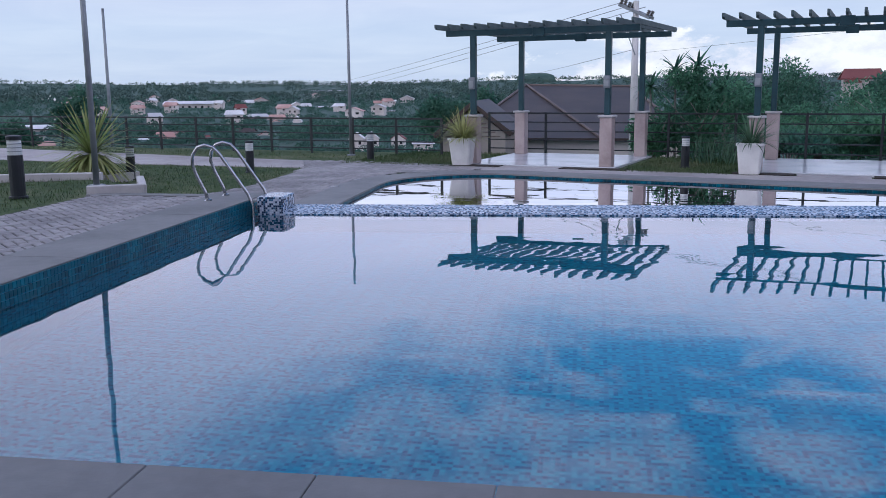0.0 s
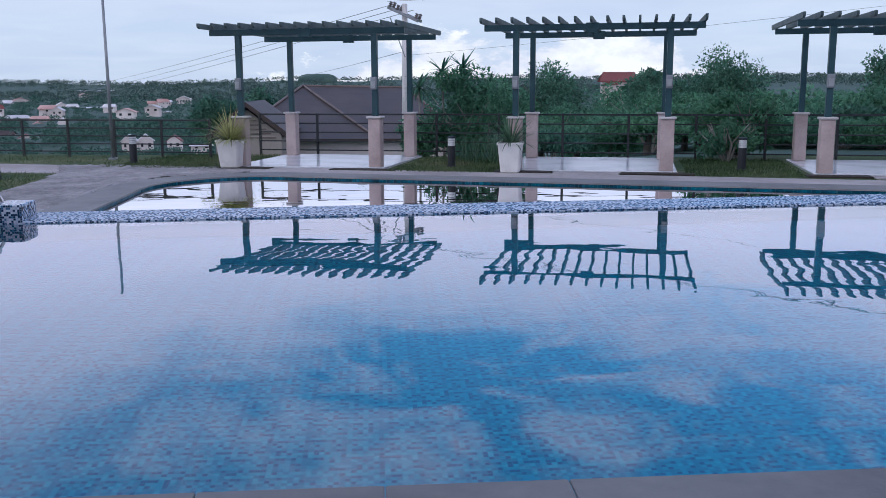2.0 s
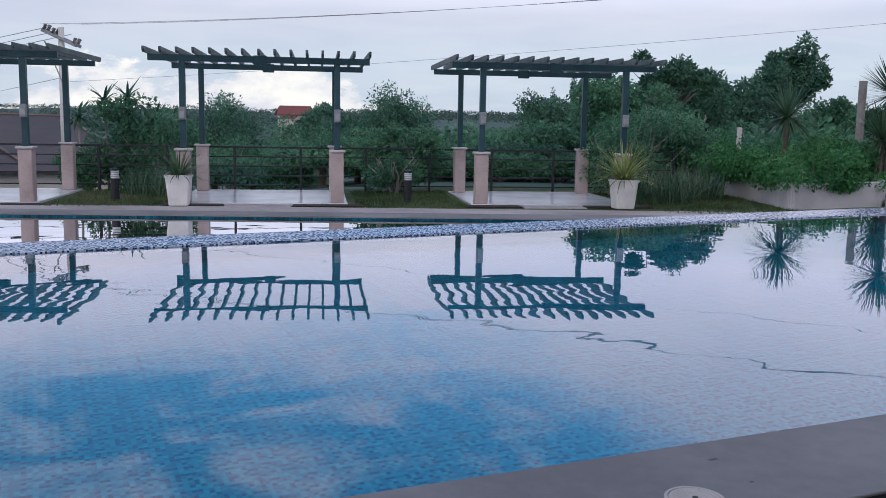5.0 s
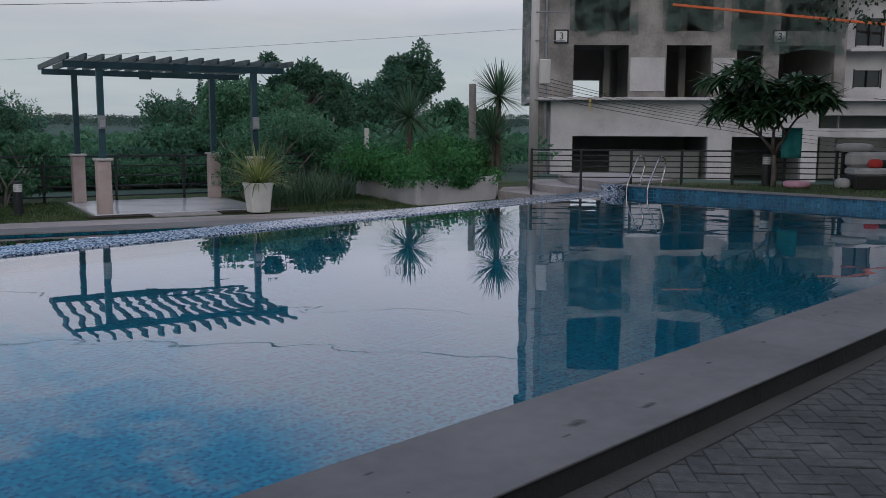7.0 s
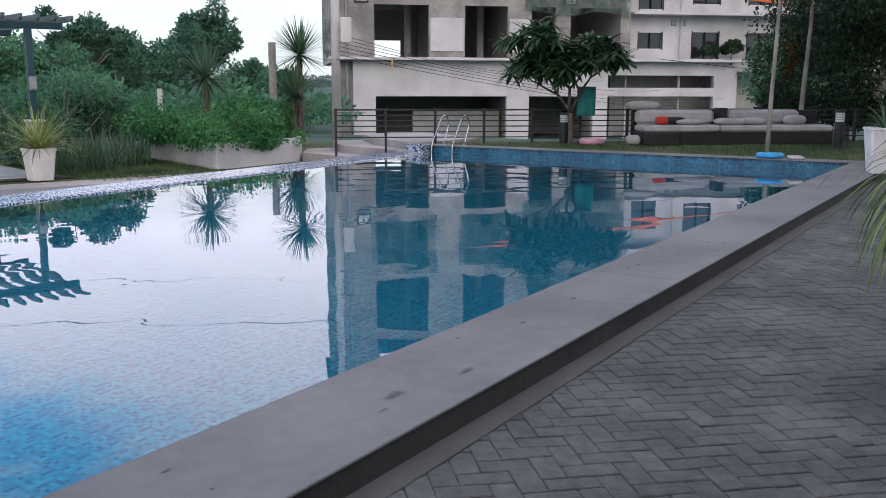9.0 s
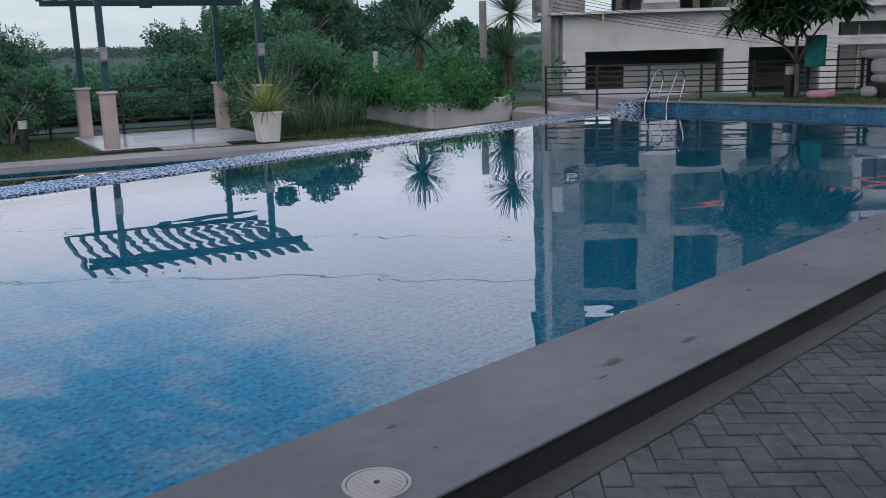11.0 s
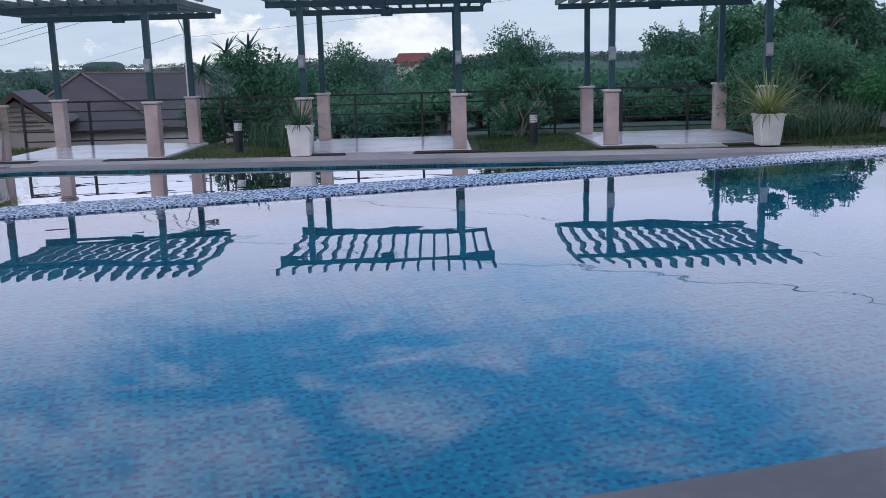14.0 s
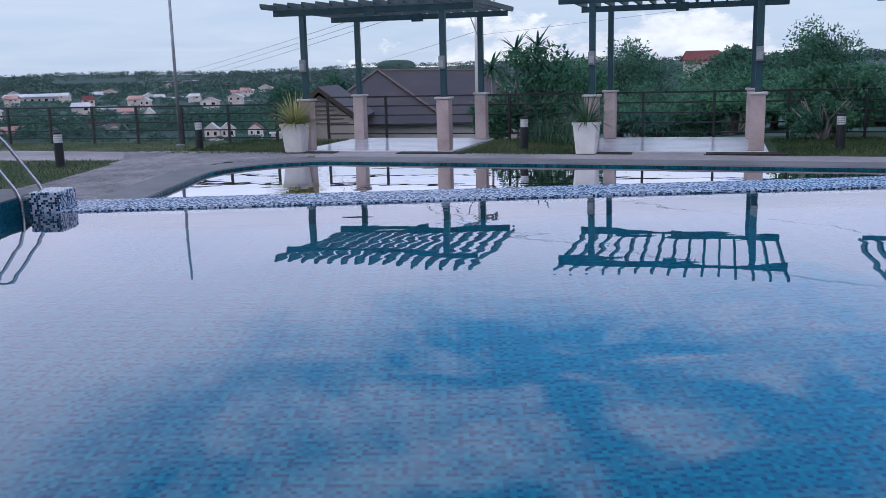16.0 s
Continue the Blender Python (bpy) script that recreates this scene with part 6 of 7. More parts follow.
for a, b in ((0.03, 2.35), (2.38, 3.9), (3.95, 5.87)):
    part("seat_cushion", Mesh().soft(a, b, 0.06, 1.0, 0.362, 0.56, 0.05), M["cushion"], sofa)
for a, b in ((0.05, 2.5), (2.85, 5.2)):
    part("back_cushion", Mesh().soft(a, b, 0.86, 1.14, 0.57, 1.0, 0.09), M["cushion"], sofa)
part("console", Mesh().soft(2.55, 2.82, 0.7, 1.14, 0.565, 1.05, 0.01), M["sofabase"], sofa)


def sofa_pillow(a, b, y, z, w, d, h, rz, mat, name, label):
    rings_ = []
    for zz, k in ((0, 0.55), (0.12, 0.85), (0.5, 1.0), (0.85, 0.85), (1, 0.5)):
        rings_.append([((w / 2) * k * (abs(math.cos(t)) ** 0.6) * math.copysign(1, math.cos(t)), (d / 2) * k * (abs(math.sin(t)) ** 0.6) * math.copysign(1, math.sin(t)), zz * h) for t in [2 * math.pi * i / 20 for i in range(20)]])
    o_ = obj(name, Mesh().rings(rings_), M[mat], smooth=True, at=sofa_at @ pose(a, y, z, 0, 0, rz))
    return tagged(o_, label, name.split("_")[0])


sofa_pillow(1.6, 0, 0.5, 0.562, 0.9, 0.5, 0.16, 10, "cushion", "pillow", "flat grey pillow lying on the sofa")
sofa_pillow(2.75, 0, 0.4, 0.562, 0.95, 0.5, 0.2, -8, "cushion", "pillow", "flat grey pillow lying on the sofa")
sofa_pillow(3.5, 0, 0.45, 0.562, 0.8, 0.5, 0.22, 14, "cushion", "pillow", "flat grey pillow lying on the sofa")
sofa_pillow(4.9, 0, 0.6, 0.562, 0.7, 0.4, 0.28, 4, "cushion", "pillow", "plump grey pillow lying on the sofa")
sofa_pillow(0.35, 0, 1.2, 0.985, 1.1, 0.36, 0.26, 2, "cushion", "bolster_pillow", "rolled pale grey bolster on the sofa back")
sofa_pillow(0.75, 0, 0.62, 0.562, 0.4, 0.3, 0.24, 20, "redcloth", "crumpled_cloth", "red cloth bundle on the sofa")
sofa_pillow(1.2, 0, 0.75, 0.562, 0.7, 0.4, 0.22, -10, "blackcloth", "crumpled_cloth", "black cloth bundle on the sofa")
sofa_pillow(-0.25, 0, 0.2, 0.0, 0.42, 0.4, 0.28, 0, "cushion", "bag", "pale crumpled bag on the grass")

# swim ring and towel on the east coping
sr = Mesh()
for i in range(24):
    a0, a1 = 2 * math.pi * i / 24, 2 * math.pi * (i + 1) / 24
    def sq(a, b):
        return ((0.24 + 0.075 * math.cos(b)) * math.cos(a), (0.24 + 0.075 * math.cos(b)) * math.sin(a), 0.06 + 0.058 * math.sin(b) + 0.006 * math.sin(a * 5))
    for j in range(10):
        b0, b1 = 2 * math.pi * j / 10, 2 * math.pi * (j + 1) / 10
        sr.add([sq(a0, b0), sq(a1, b0), sq(a1, b1), sq(a0, b1)], [(0, 1, 2, 3)])
tagged(obj("swim_ring", sr, M["blueplastic"], smooth=True, at=pose(18.88, 5.3, 0.0) @ Matrix.Scale(0.8, 4)), "half-deflated blue swim ring on the coping", "swim ring")
tw = Mesh().soft(-0.28, 0.28, -0.16, 0.16, 0.0, 0.07, 0.03)
tagged(obj("folded_towel", tw, M["cap"], at=pose(18.85, 4.85, 0.0, 0, 0, 20) @ Matrix.Scale(0.8, 4)), "crumpled white towel on the coping", "towel")

# ---- utility poles and wires ----


def utility_pole(x, y, base, top, r, label, arms=True, box=False):
    root = thing("utility_pole", label, "pole", at=pose(x, y, base))
    h = top - base
    part("shaft", Mesh().tube([(0, 0, -0.3), (0, 0, h * 0.5), (0, 0, h)], [r * 1.2, r, r * 0.75], 12), M["poleconcrete"], root, smooth=True)
    if arms:
        for off in (-0.16, 0.16):
            arm = pose(0, 0, h - 0.35, 0, 24, -25) @ Matrix.Translation((0, off, 0))
            part("crossarm", Mesh().soft(-0.62, 0.62, -0.045, 0.045, -0.05, 0.05, 0.01), M["galv"], root, at=arm)
            for k in (-0.55, -0.25, 0.5):
                ins = Mesh()
                for q in range(3):
                    ins.tube([(0, 0, q * 0.06), (0, 0, q * 0.06 + 0.025), (0, 0, q * 0.06 + 0.055)], [0.04, 0.075, 0.04], 10)
                part("insulator", ins, M["porcelain"], root, at=arm @ Matrix.Translation((k, 0, 0.05)))
        part("brace", Mesh().tube([(0.0, -0.12, h - 1.8), (-0.5, 0.1, h - 0.45)], 0.02, 6), M["galv"], root)
    if box:
        part("meter_box", Mesh().soft(0.12, 0.42, -0.38, -0.14, 3.05, 3.75, 0.02), M["poleconcrete"], root, "grey metal meter box", at=pose(0, 0, 0, 0, 0, -45))
        for zz in (1.1, 2.6, 4.3, 5.1):
            part("bracket", Mesh().tube([(-0.1, -0.1, zz), (0.55, -0.65, zz)], 0.02, 6), M["galv"], root)
    return root


ux, uy, uz = lower(1.5, 30.4, 4.15)
utility_pole(ux, uy, float(land([ux], [uy])[0]), uz, 0.125, "grey concrete utility pole with crossarm and insulators")
utility_pole(22.62, 18.35, DOWN, 8.8, 0.12, "grey concrete utility pole with meter box", box=True)
tagged(obj("concrete_post", Mesh().soft(-0.1, 0.1, -0.1, 0.1, -0.3, 3.3, 0.01), M["rawconcrete"], at=pose(25.4, 23.3, DOWN, 0, 0, 20)), "bare square concrete post behind hedge", "post")
tagged(obj("garden_stake", Mesh().soft(-0.055, 0.055, -0.055, 0.055, -0.3, 1.76, 0.01), M["poleconcrete"], at=pose(18.8, 21.4, DOWN, 0, 0, 20)), "thin concrete stake among shrubs", "post")


def wire(a, b, sag, r, label, mat="greycable", name="overhead_wire"):
    a, b = Vector(a), Vector(b)
    pts = [a.lerp(b, k / 24) - Vector((0, 0, sag * 4 * (k / 24) * (1 - k / 24))) for k in range(25)]
    return tagged(obj(name, Mesh().tube(pts, r, 5), M[mat]), label, "cable")


for k in (-0.6, 0.0, 0.6):
    wire((ux + k * 0.5, uy - k * 0.22, uz - 0.1 - k * 0.2), (-52.4, 162.4, -0.3 - 1.4 * k), 0.4, 0.012, "thin overhead power line over the valley")
    wire((ux + k, uy - k * 0.45, uz + 0.1), (22.5 + k * 0.3, 18.45 + k * 0.2, 5.3 + k * 0.12), 0.25, 0.005, "thin overhead power line between poles")
wire((ux, uy, uz - 1.75), (22.5, 18.4, 4.1), 0.12, 0.005, "thin overhead cable between poles")
wire((ux, uy, uz - 1.6), (-16.5, 160.0, 2.2), 0.3, 0.010, "thin overhead cable over the valley")
for i in range(6):
    e_ = BO + BD * (9 + 3.5 * i) - Vector((0.742, 0.67)) * 1.0
    wire((22.6, 18.4, 2.8 - 0.12 * i), AWAY @ Vector((e_.x, e_.y, 2.0 - 0.42 * i)), 0.35 + 0.1 * i, 0.009, "black slack cable before the building", "cable", "slack_cable")
for i in range(4):
    e_ = FO + FD * (12 + 3 * i)
    wire((e_.x + 6, e_.y + 6, 2.2 - 0.1 * i), (e_.x + 16, e_.y - 8, 1.4 - 0.2 * i), 0.3, 0.009, "black slack cable before the building", "cable", "slack_cable")
wire((58.7, 35.1, 9.6), (81.4, 9.7, 6.5), 0.0, 0.1, "orange conduit strung across the site", "orangepipe", "orange_conduit")

# ---- houses in the valley ----


def house(x, y, z, w, h, roof, label, form="gable", turn=0.0):
    """A small house on a slope: z is the foot of what shows of its front, h the height from there to the ridge."""
    root = thing("house", label, "house", at=pose(x, y, z, 0, 0, turn), group="valley houses")
    d, e_ = w * (0.55 if form != "hall" else 0.4), 0.05 * w
    eave = h * {"gable": 0.52, "front": 0.6, "hall": 0.74}[form]
    part("wall", Mesh().box(-w * 0.46, w * 0.46, 0, d, -h * 0.8 - 2, eave), M["housewall"], root)
    t_ = 0.03 * h + 0.05
    if form == "front":
        r0 = [(-w / 2 - e_, eave - 0.04 * h), (0, h), (w / 2 + e_, eave - 0.04 * h), (w / 2 + e_, eave - 0.04 * h - t_), (0, h - t_ * 1.4), (-w / 2 - e_, eave - 0.04 * h - t_)]
        part("roof", Mesh().rings([[(a, -e_, z_) for a, z_ in r0], [(a, d + e_, z_) for a, z_ in r0]]), M[roof], root)
        part("gable_wall", Mesh().rings([[(-w * 0.46, 0.02, eave + 0.01), (w * 0.46, 0.02, eave + 0.01), (0, 0.02, h - t_ * 2)], [(-w * 0.46, 0.2, eave + 0.01), (w * 0.46, 0.2, eave + 0.01), (0, 0.2, h - t_ * 2)]]), M["housewall"], root)
    else:
        r0 = [(-e_, eave), (d * 0.5, h), (d + e_, eave), (d + e_, eave - t_), (d * 0.5, h - t_), (-e_, eave - t_)]
        k_ = 0.12 if form == "gable" else 0.0
        part("roof", Mesh().rings([[(-w / 2 - e_ + (w * k_ if 0 < i < 5 and i in (1, 4) else 0), b, z_) for i, (b, z_) in enumerate(r0)], [(w / 2 + e_ - (w * k_ if i in (1, 4) else 0), b, z_) for i, (b, z_) in enumerate(r0)]]), M[roof], root)
    k = max(2, min(7, int(w / 3.2)))
    for i in range(k):
        cx_ = -w * 0.46 + w * 0.92 * (i + 0.5) / k
        ww, hh = w / k * (0.13 + 0.05 * (i % 2)), eave * 0.2
        part("window", Mesh().box(cx_ - ww, cx_ + ww, -0.05, 0.06, eave * 0.5 - hh, eave * 0.5 + hh), M["glassdark"], root)
    if form == "gable" and (w > 7 or roof == "roofred"):
        s_ = 1 if int(abs(x)) % 2 else -1
        c_ = s_ * w * 0.24
        part("porch", Mesh().box(c_ - w * 0.15, c_ + w * 0.15, -d * 0.3, -0.01, -h * 0.8 - 2, eave * 0.72), M["housewall"], root)
        q = [(c_ - w * 0.19, eave * 0.70), (c_, eave * 1.12), (c_ + w * 0.19, eave * 0.70), (c_ + w * 0.19, eave * 0.70 - t_), (c_ - w * 0.19, eave * 0.70 - t_)]
        part("porch_roof", Mesh().rings([[(a, -d * 0.36, z_) for a, z_ in q], [(a, 0.0, z_) for a, z_ in q]]), M[roof], root)
    return root


house(-436, 967, -24.1, 52.5, 11.0, "roofpale", "large white hall far in the valley", "hall", 12)
house(-872, 2344, -18.2, 126.8, 8.7, "roofpale", "very long white hall on the far slope", "hall", 20)
house(-927, 2215, -16.9, 33.7, 5.5, "roofpale", "pale hall on the far slope", "hall", 35)
house(-446, 1169, -23.1, 16.8, 8.0, "roofpale", "white building far in the valley", "gable", 20)
house(-447, 1222, -22.5, 19.1, 9.9, "rooforange", "pinkish house far in the valley", "front", 31)
house(-520, 1301, -22.9, 17.1, 5.7, "rooforange", "rust-roofed house far in the valley", "gable", 20)
house(-309, 952, -22.0, 11.0, 7.7, "roofpale", "white house far in the valley", "front", 28)
house(-294, 936, -21.5, 11.4, 5.8, "roofpale", "white house far in the valley", "gable", 14)
house(-264, 914, -21.7, 30.2, 3.4, "roofpale", "low pale roofed building in the valley", "hall", 25)
house(-619, 2216, -13.5, 36.5, 5.4, "roofpale", "pale building on the far slope", "hall", 12)
house(-666, 2202, -12.6, 28.1, 4.1, "roofpale", "pale building on the far slope", "hall", 25)
house(-209, 907, -21.4, 11.4, 8.3, "rooforange", "square orange-tinted block in the valley", "hall", 8)
house(-205, 939, -18.0, 11.7, 5.1, "roofpale", "white block in the valley", "hall", 19)
house(-226, 1129, -19.6, 17.6, 8.9, "roofpale", "white block far in the valley", "front", 5)
house(-194, 526, -17.5, 12.0, 3.3, "roofpale", "pale house among valley trees", "gable", 26)
house(-171, 492, -18.9, 9.5, 5.2, "rooforange", "pinkish house among valley trees", "gable", 12)
house(-155, 445, -19.2, 7.5, 4.4, "rooforange", "rust-roofed house among valley trees", "front", 24)
house(-139, 429, -18.3, 4.4, 5.9, "roofpale", "narrow white house among valley trees", "front", 10)
house(-128, 272, -15.1, 10.5, 3.0, "rooforange", "cream house with pale roof below terrace", "gable", 29)
house(-131, 259, -15.2, 8.7, 1.8, "roofpale", "low white roofed house below terrace", "gable", 18)
house(-118, 277, -15.5, 6.6, 2.1, "roofred", "red-roofed house below terrace", "gable", 26)
house(-119, 309, -15.2, 7.3, 2.5, "roofbrown", "brown-roofed house below terrace", "gable", 11)
house(-102, 283, -15.7, 5.1, 3.2, "roofred", "red-roofed house below terrace", "front", 22)
house(-51, 200, -12.0, 3.3, 3.3, "roofpale", "white gabled house below terrace", "front", 3)
house(-48, 202, -12.1, 3.3, 3.4, "roofpale", "white gabled house below terrace", "front", 14)
house(-40, 192, -11.3, 3.0, 2.8, "roofred", "small pink house below terrace", "front", -0)
house(-32, 178, -10.5, 4.1, 0.9, "roofpale", "low pale roofed shed below terrace", "hall", 10)
house(-213, 316, -15.0, 10.2, 3.5, "roofpale", "white house with long roof below terrace", "gable", 46)
house(-216, 338, -15.9, 14.7, 3.3, "roofpale", "white roofed house below terrace", "gable", 32)
house(-162, 253, -13.9, 5.3, 2.3, "roofpale", "white house below terrace", "front", 44)
house(-139, 221, -14.2, 4.8, 2.3, "rooforange", "rust-roofed house below terrace", "gable", 30)
house(-173, 246, -14.4, 8.8, 2.9, "roofpale", "white roofed house at the valley edge", "gable", 45)
house(-230, 304, -14.8, 13.9, 4.4, "roofpale", "white roofed house at the valley edge", "gable", 34)
house(-859, 1468, -19.1, 19.7, 8.5, "roofpale", "white building far in the valley", "hall", 39)
house(-838, 1480, -19.9, 16.6, 6.6, "roofpale", "white building far in the valley", "hall", 26)
house(-391, 812, -25.0, 7.2, 3.6, "roofpale", "small pale house among valley trees", "front", 34)
house(-162, 388, -16.3, 3.3, 1.7, "roofpale", "small pale house among valley trees", "front", 18)
house(-588, 2017, -16.1, 20.5, 6.2, "roofpale", "pale building on the far slope", "hall", 23)
house(-149, 685, -18.6, 6.4, 1.7, "roofpale", "small pale shed among valley trees", "hall", 6)
house(24.7, 92.0, 0.55, 3.6, 1.85, "roofred", "red-roofed house with pale front gable among trees", "gable", -8)
hr = random.Random(5)
for i in range(20):
    rr_ = 420 * (1500 / 420) ** hr.random()
    aa_ = radians(hr.choice((-31, -27, -23, -19, -14, -11)) + hr.gauss(0, 1.5))
    hx, hy = rr_ * math.sin(aa_), rr_ * math.cos(aa_)
    w_ = hr.uniform(4.5, 7.0) * (1 + rr_ / 1300)
    hz = float(land([hx], [hy])[0]) + 1.5 * (1 + rr_ / 900)
    house(hx, hy, hz, w_, hr.uniform(2.6, 3.6) * (1 + rr_ / 1300), hr.choice(("roofpale", "roofpale", "roofpale", "rooforange", "rooforange", "roofred")), "small pale house among valley trees", hr.choice(("gable", "front", "gable")), math.degrees(-aa_) + hr.uniform(-25, 25))
TOWN = [(o.location.x * 0.985 / 1.1, o.location.y * 0.985 / 1.1, 2.5 + 0.018 * o.location.length) for o in bpy.data.objects if o.get("category") == "house"]

# big brown roof beyond the pergola
br = thing("brown_roof_house", "large house with brown hipped sheet roof", "house")
RA, RB = (-3.84, 60.80, 1.23), (2.63, 60.95, 1.10)
FL, FR, BL, BR = (-6.54, 47.39, -1.34), (5.24, 47.77, -1.40), (-6.54, 74.20, -1.34), (5.24, 74.13, -1.34)
rf = Mesh().add([FL, FR, RB, RA, BL, BR], [(0, 1, 2, 3), (4, 3, 2, 5), (0, 3, 4), (1, 5, 2)])
ro = part("roof", rf, M["roofbrown"], br)
ro.modifiers.new("sheet", "SOLIDIFY").thickness = 0.12
for a_, b_ in ((RA, FL), (RB, FR), (RA, Vector(FL).lerp(Vector(FR), 0.62))):
    part("hip_cap", Mesh().tube([Vector(a_) + Vector((0, -0.05, 0.05)), Vector(b_) + Vector((0, -0.05, 0.05))], 0.07, 6), M["hipcap"], br)
part("ridge_cap", Mesh().tube([RA, RB], 0.1, 6), M["hipcap"], br)
part("wall", Mesh().box(FL[0] + 0.6, FR[0] - 0.6, FL[1] + 0.8, BL[1] - 0.8, -9, FL[2] - 0.1), M["housewall"], br)
GA, GL, GR = (-4.98, 42.57, 0.57), (-6.75, 42.29, -0.90), (-3.15, 42.79, -0.84)
wing = Mesh().add([GL, GA, GR, (GL[0], GL[1] + 7, GL[2]), (GA[0], GA[1] + 7, GA[2]), (GR[0], GR[1] + 7, GR[2])], [(0, 1, 4, 3), (1, 2, 5, 4)])
wr_ = part("wing_roof", wing, M["roofbrown"], br)
wr_.modifiers.new("sheet", "SOLIDIFY").thickness = 0.22
part("wing_wall", Mesh().rings([[(GL[0] + 0.35, y_, -8), (GR[0] - 0.35, y_, -8), (GR[0] - 0.35, y_, GR[2] - 0.05), (GA[0], y_, GA[2] - 0.35), (GL[0] + 0.35, y_, GL[2] - 0.05)] for y_ in (GA[1] + 0.35, GA[1] + 6.8)]), M["gablewall"], br, "dull cream gable wall")
for k in range(7):
    z_ = GR[2] - 0.2 + k * 0.19
    half = (GA[2] - 0.5 - z_) / (GA[2] - GR[2]) * (GR[0] - GL[0]) * 0.44
    if half > 0.15:
        part("louvre", Mesh().soft(GA[0] - half, GA[0] + half, GA[1] + 0.30, GA[1] + 0.345, z_, z_ + 0.05, 0.005), M["hipcap"], br)

# ---- woods of the valley and the far hills ----


def woods(name, label, n_, rmin, rmax, azmin, azmax, hmin, hmax, per, mat, avoid=(), low=True, leaf=0.15):
    u = nrng.random(n_)
    r_ = rmin * (rmax / rmin) ** u
    az_ = np.radians(nrng.uniform(azmin, azmax, n_))
    x_, y_ = r_ * np.sin(az_), r_ * np.cos(az_)
    z_ = land(x_, y_)
    ok = (~inside(x_, y_, TERRACE)) & (edge_distance(x_, y_, TERRACE) > 7)
    for ax, ay, ar in avoid:
        ax, ay, ar = 1.1 * ax, 1.1 * ay, 1.1 * ar
        ok &= np.hypot(x_ - ax, y_ - ay) > ar
    ok0 = ok
    x_, y_, z_, r_ = x_[ok], y_[ok], z_[ok], r_[ok]
    h_ = nrng.uniform(hmin, hmax, len(x_)) * (1 + np.clip(r_ / 2500, 0, 1.2))
    # crowns stay below the view over the town
    rise = np.interp(np.log(r_), np.log([30, 60, 200, 300, 600, 1100, 4600]), [-6.0, -4.8, -3.2, -2.2, -1.5, -0.8, 9.0])
    cap_z = 1.2 + r_ * np.tan(np.radians(rise + nrng.uniform(-0.25, 0.1, len(r_)))) if low else 1e9
    h_ = np.minimum(h_, cap_z - z_)
    # gardens and lanes keep the houses in view
    for hx, hy, hz, hw in HOMES:
        far_ = math.hypot(hx, hy)
        near_ = (np.abs((az_[ok0] - math.atan2(hx, hy))) < (hw + 1.0 + 0.002 * far_) / far_) & (r_ < far_) & (r_ > 0.4 * far_)
        h_ = np.where(near_, np.minimum(h_, 0.9 * (1.25 + r_ * (hz + 0.004 * far_ - 1.25) / far_ - z_)), h_)
    ok = h_ > hmin * 0.4
    x_, y_, z_, r_, h_ = x_[ok], y_[ok], z_[ok], r_[ok], h_[ok]
    c = np.stack([x_, y_, z_ + h_ * 0.55], 1)
    rad = np.stack([h_ * 0.55, h_ * 0.55, h_ * 0.5], 1)
    d = nrng.normal(0, 1, (len(x_), per, 3))
    d /= np.linalg.norm(d, axis=2)[:, :, None]
    d[:, :, 2] = np.abs(d[:, :, 2]) * 1.1 - 0.25
    lump = 0.72 + 0.34 * nrng.random((len(x_), per, 1))
    P_ = (c[:, None] + d * rad[:, None] * lump).reshape(-1, 3)
    s_ = np.repeat(h_ * leaf, per)
    ob_ = new(name, leaf_mesh(name, P_, d.reshape(-1, 3), s_, M[mat], slim=0.8, flat=0.2))
    return tagged(ob_, label, "woods", kind="stuff")


AV = TOWN
HOMES = [(o.location.x, o.location.y, o.location.z, 0.5 * o.children[0].dimensions.x) for o in bpy.data.objects if o.get("group") == "valley houses" and not o["label"].startswith("small pale house")]
# haze over the valley and far crowns is carried by their leaf colours
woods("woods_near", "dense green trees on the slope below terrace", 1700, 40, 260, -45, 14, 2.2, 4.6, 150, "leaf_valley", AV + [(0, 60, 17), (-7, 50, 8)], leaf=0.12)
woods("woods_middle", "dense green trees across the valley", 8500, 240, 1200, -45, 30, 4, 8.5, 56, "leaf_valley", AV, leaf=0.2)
woods("woods_far", "distant wooded hills in haze-tinted green", 6500, 1100, 4600, -48, 70, 5, 9, 30, "forest", leaf=0.22)
woods("woods_field", "green trees and bushes across the field", 900, 40, 420, 12, 51, 1.2, 2.3, 150, "leaf", [(23, 39, 4), (24, 92, 6), (22, 80, 5), (23, 70, 4)], low=False, leaf=0.12)

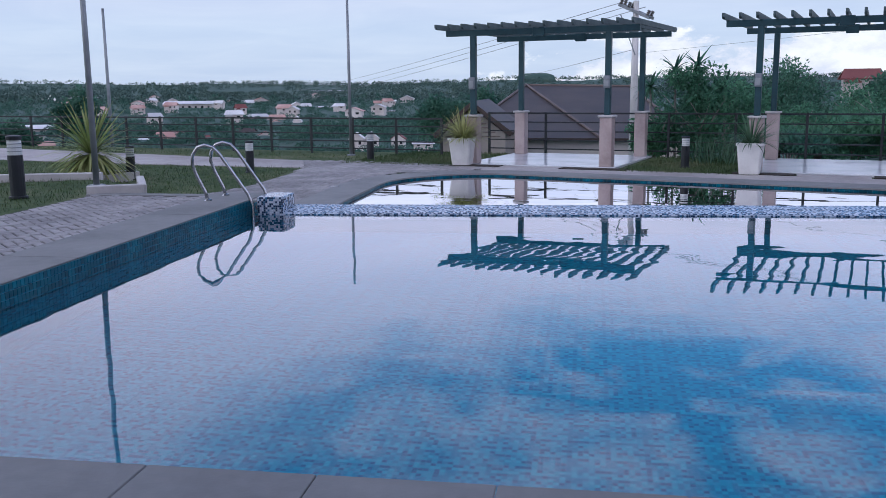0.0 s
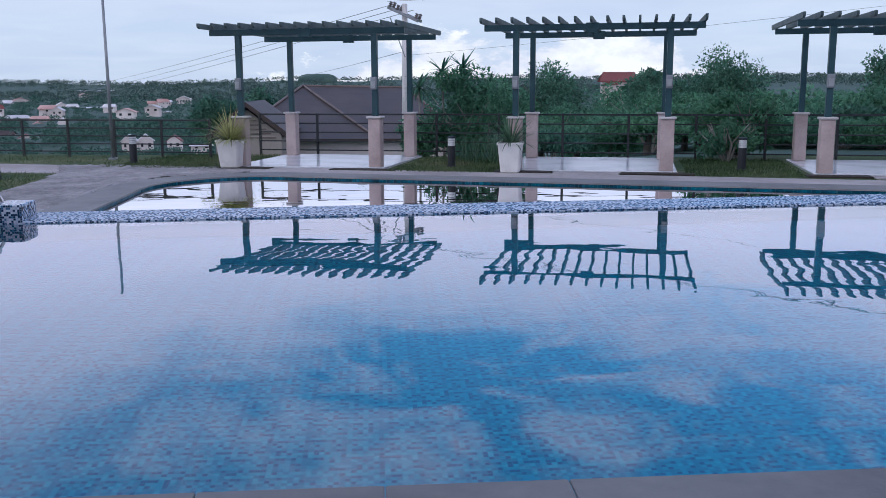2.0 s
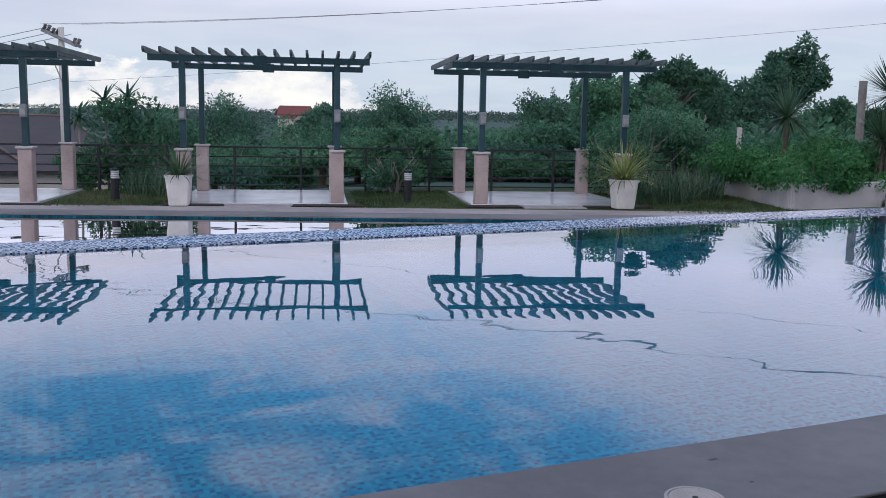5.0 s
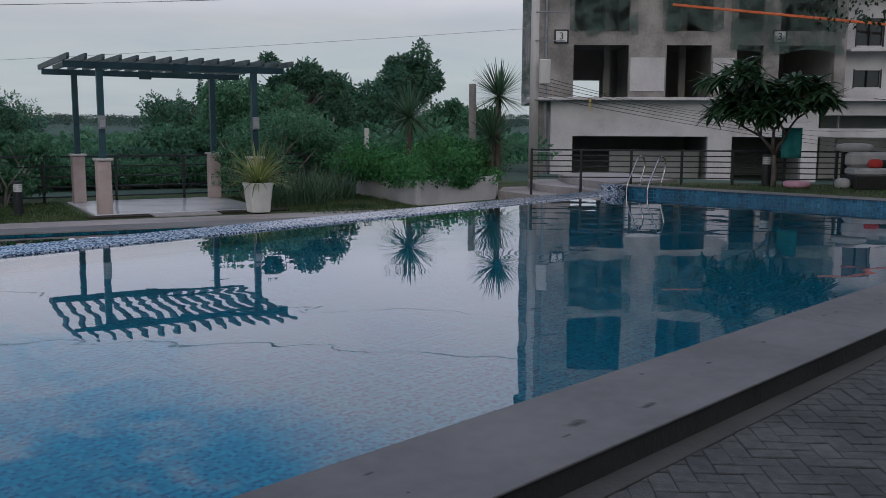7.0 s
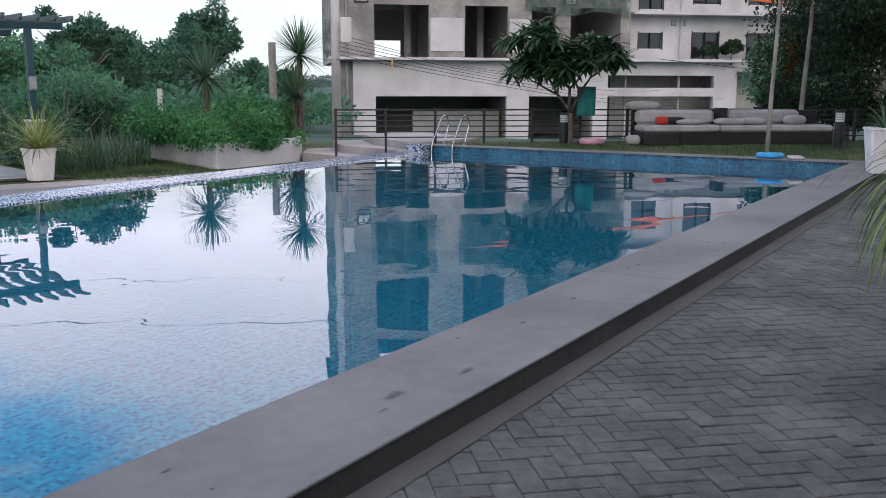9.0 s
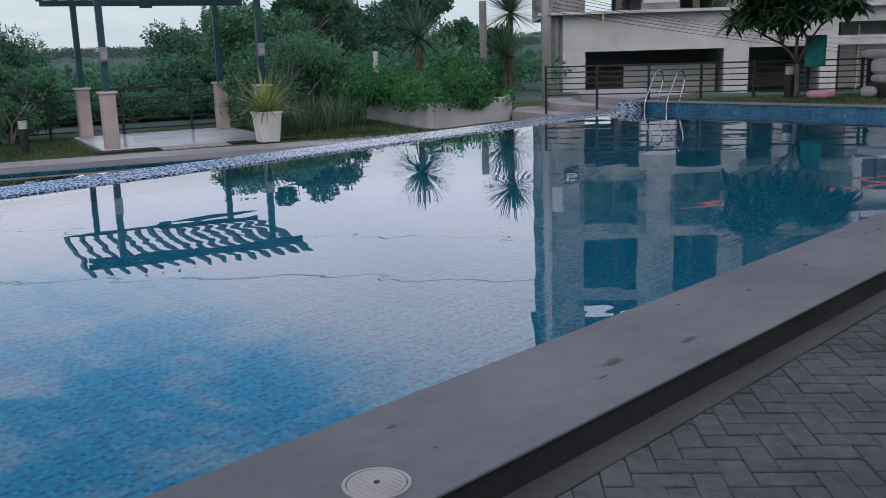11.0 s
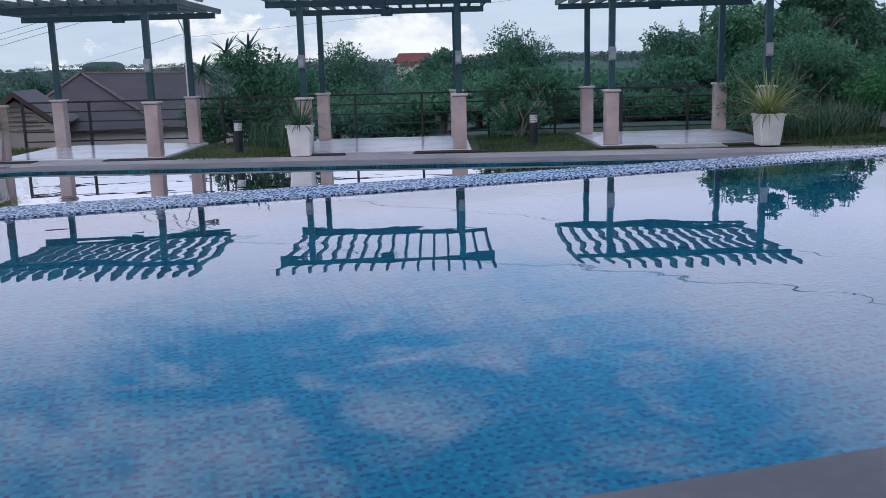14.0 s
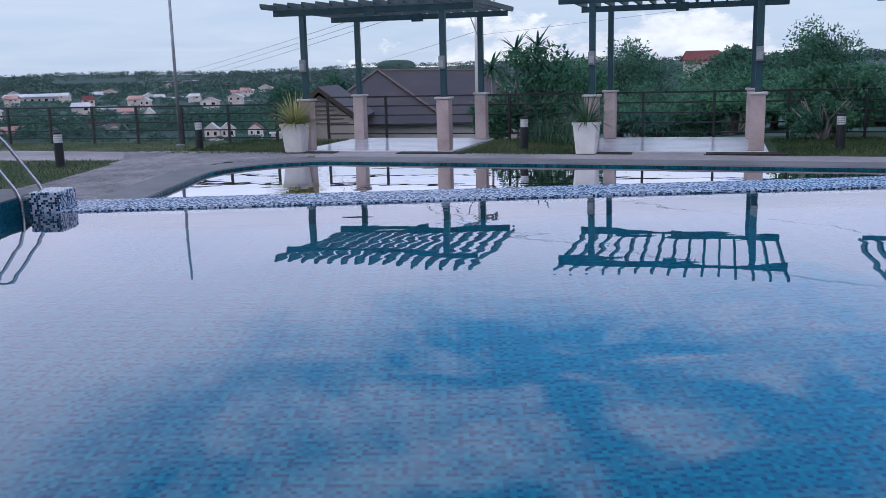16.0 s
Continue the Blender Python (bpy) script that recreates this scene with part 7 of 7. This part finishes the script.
hill = Mesh()
hill_rings = []
for k, (q, z) in enumerate(((1.25, -30.0), (1.0, 0.35), (0.86, 0.72), (0.6, 0.95), (0.3, 1.0))):
    hill_rings.append([(q * 62 * math.cos(i * math.pi / 14) * (1 + 0.08 * noise.noise((i, k, 0.5))), q * 40 * math.sin(i * math.pi / 14), (14.1 * z if z > 0 else z) * (1 + 0.1 * noise.noise((i * 0.7, k, 2.5)))) for i in range(28)])
hill.rings(hill_rings)
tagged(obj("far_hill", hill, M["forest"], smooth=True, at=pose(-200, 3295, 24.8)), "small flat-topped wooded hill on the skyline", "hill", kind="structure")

# ---- grass ----


def lawn_grass(name, label, n_, poly, size):
    xs_, ys_ = [p[0] for p in poly], [p[1] for p in poly]
    px, py = nrng.uniform(min(xs_), max(xs_), n_), nrng.uniform(min(ys_), max(ys_), n_)
    ok = inside(px, py, poly)
    px, py = px[ok], py[ok]
    c = np.stack([px, py, land(px, py) - 0.005], 1)
    up_ = np.tile(np.array([0, 0, 1.6]), (len(px), 1))
    ob_ = new(name, leaf_mesh(name, c, up_, size, M["grass"], slim=0.16, flat=-0.5))
    return tagged(ob_, label, "grass", kind="stuff")


for u0, u1 in ((-3.3, -0.4), (3.6, 5.95), (9.95, 12.3), (16.3, 18.5)):
    q = [ROW + U * a + V * b for a, b in ((u0, -0.7), (u1, -0.7), (u1, 3.6), (u0, 3.6))]
    lawn_grass("grass", "short lawn grass between the pergolas", 10000, [tuple(p) for p in q], 0.07)
lawn_grass("grass", "short lawn grass before the planter wall", 8000, [(12.9, 16.6), (16.3, 15.2), (16.4, 16.8), (17.6, 20.4), (14.5, 20.5)], 0.07)
lawn_grass("grass", "short patchy lawn grass beside the walkway", 16000, [(-6.5, 14.2), (-6.0, 18.0), (-6.2, 21.6), (-10.9, 22.5), (-15, 23.6), (-15, 15.0), (-7.2, 14.3)], 0.065)
lawn_grass("grass", "short lawn grass beside pale edging", 10000, [(-5.8, 6.5), (-5.85, 11.7), (-6.0, 13.0), (-6.8, 13.6), (-10.5, 12.5), (-10.5, 6.5)], 0.05)
lawn_grass("grass", "short lawn grass along the fence", 9000, [(-5.3, 23.7), (-2.6, 22.9), (-3.6, 25.5), (-18, 29.3), (-18, 28.3), (-10.2, 25.1)], 0.07)
lawn_grass("grass", "short lawn grass beside the sofa", 14000, [(19.15, 3.3), (27, 3.3), (27, 4.5), (21.0, 11.4), (19.2, 13.1)], 0.06)
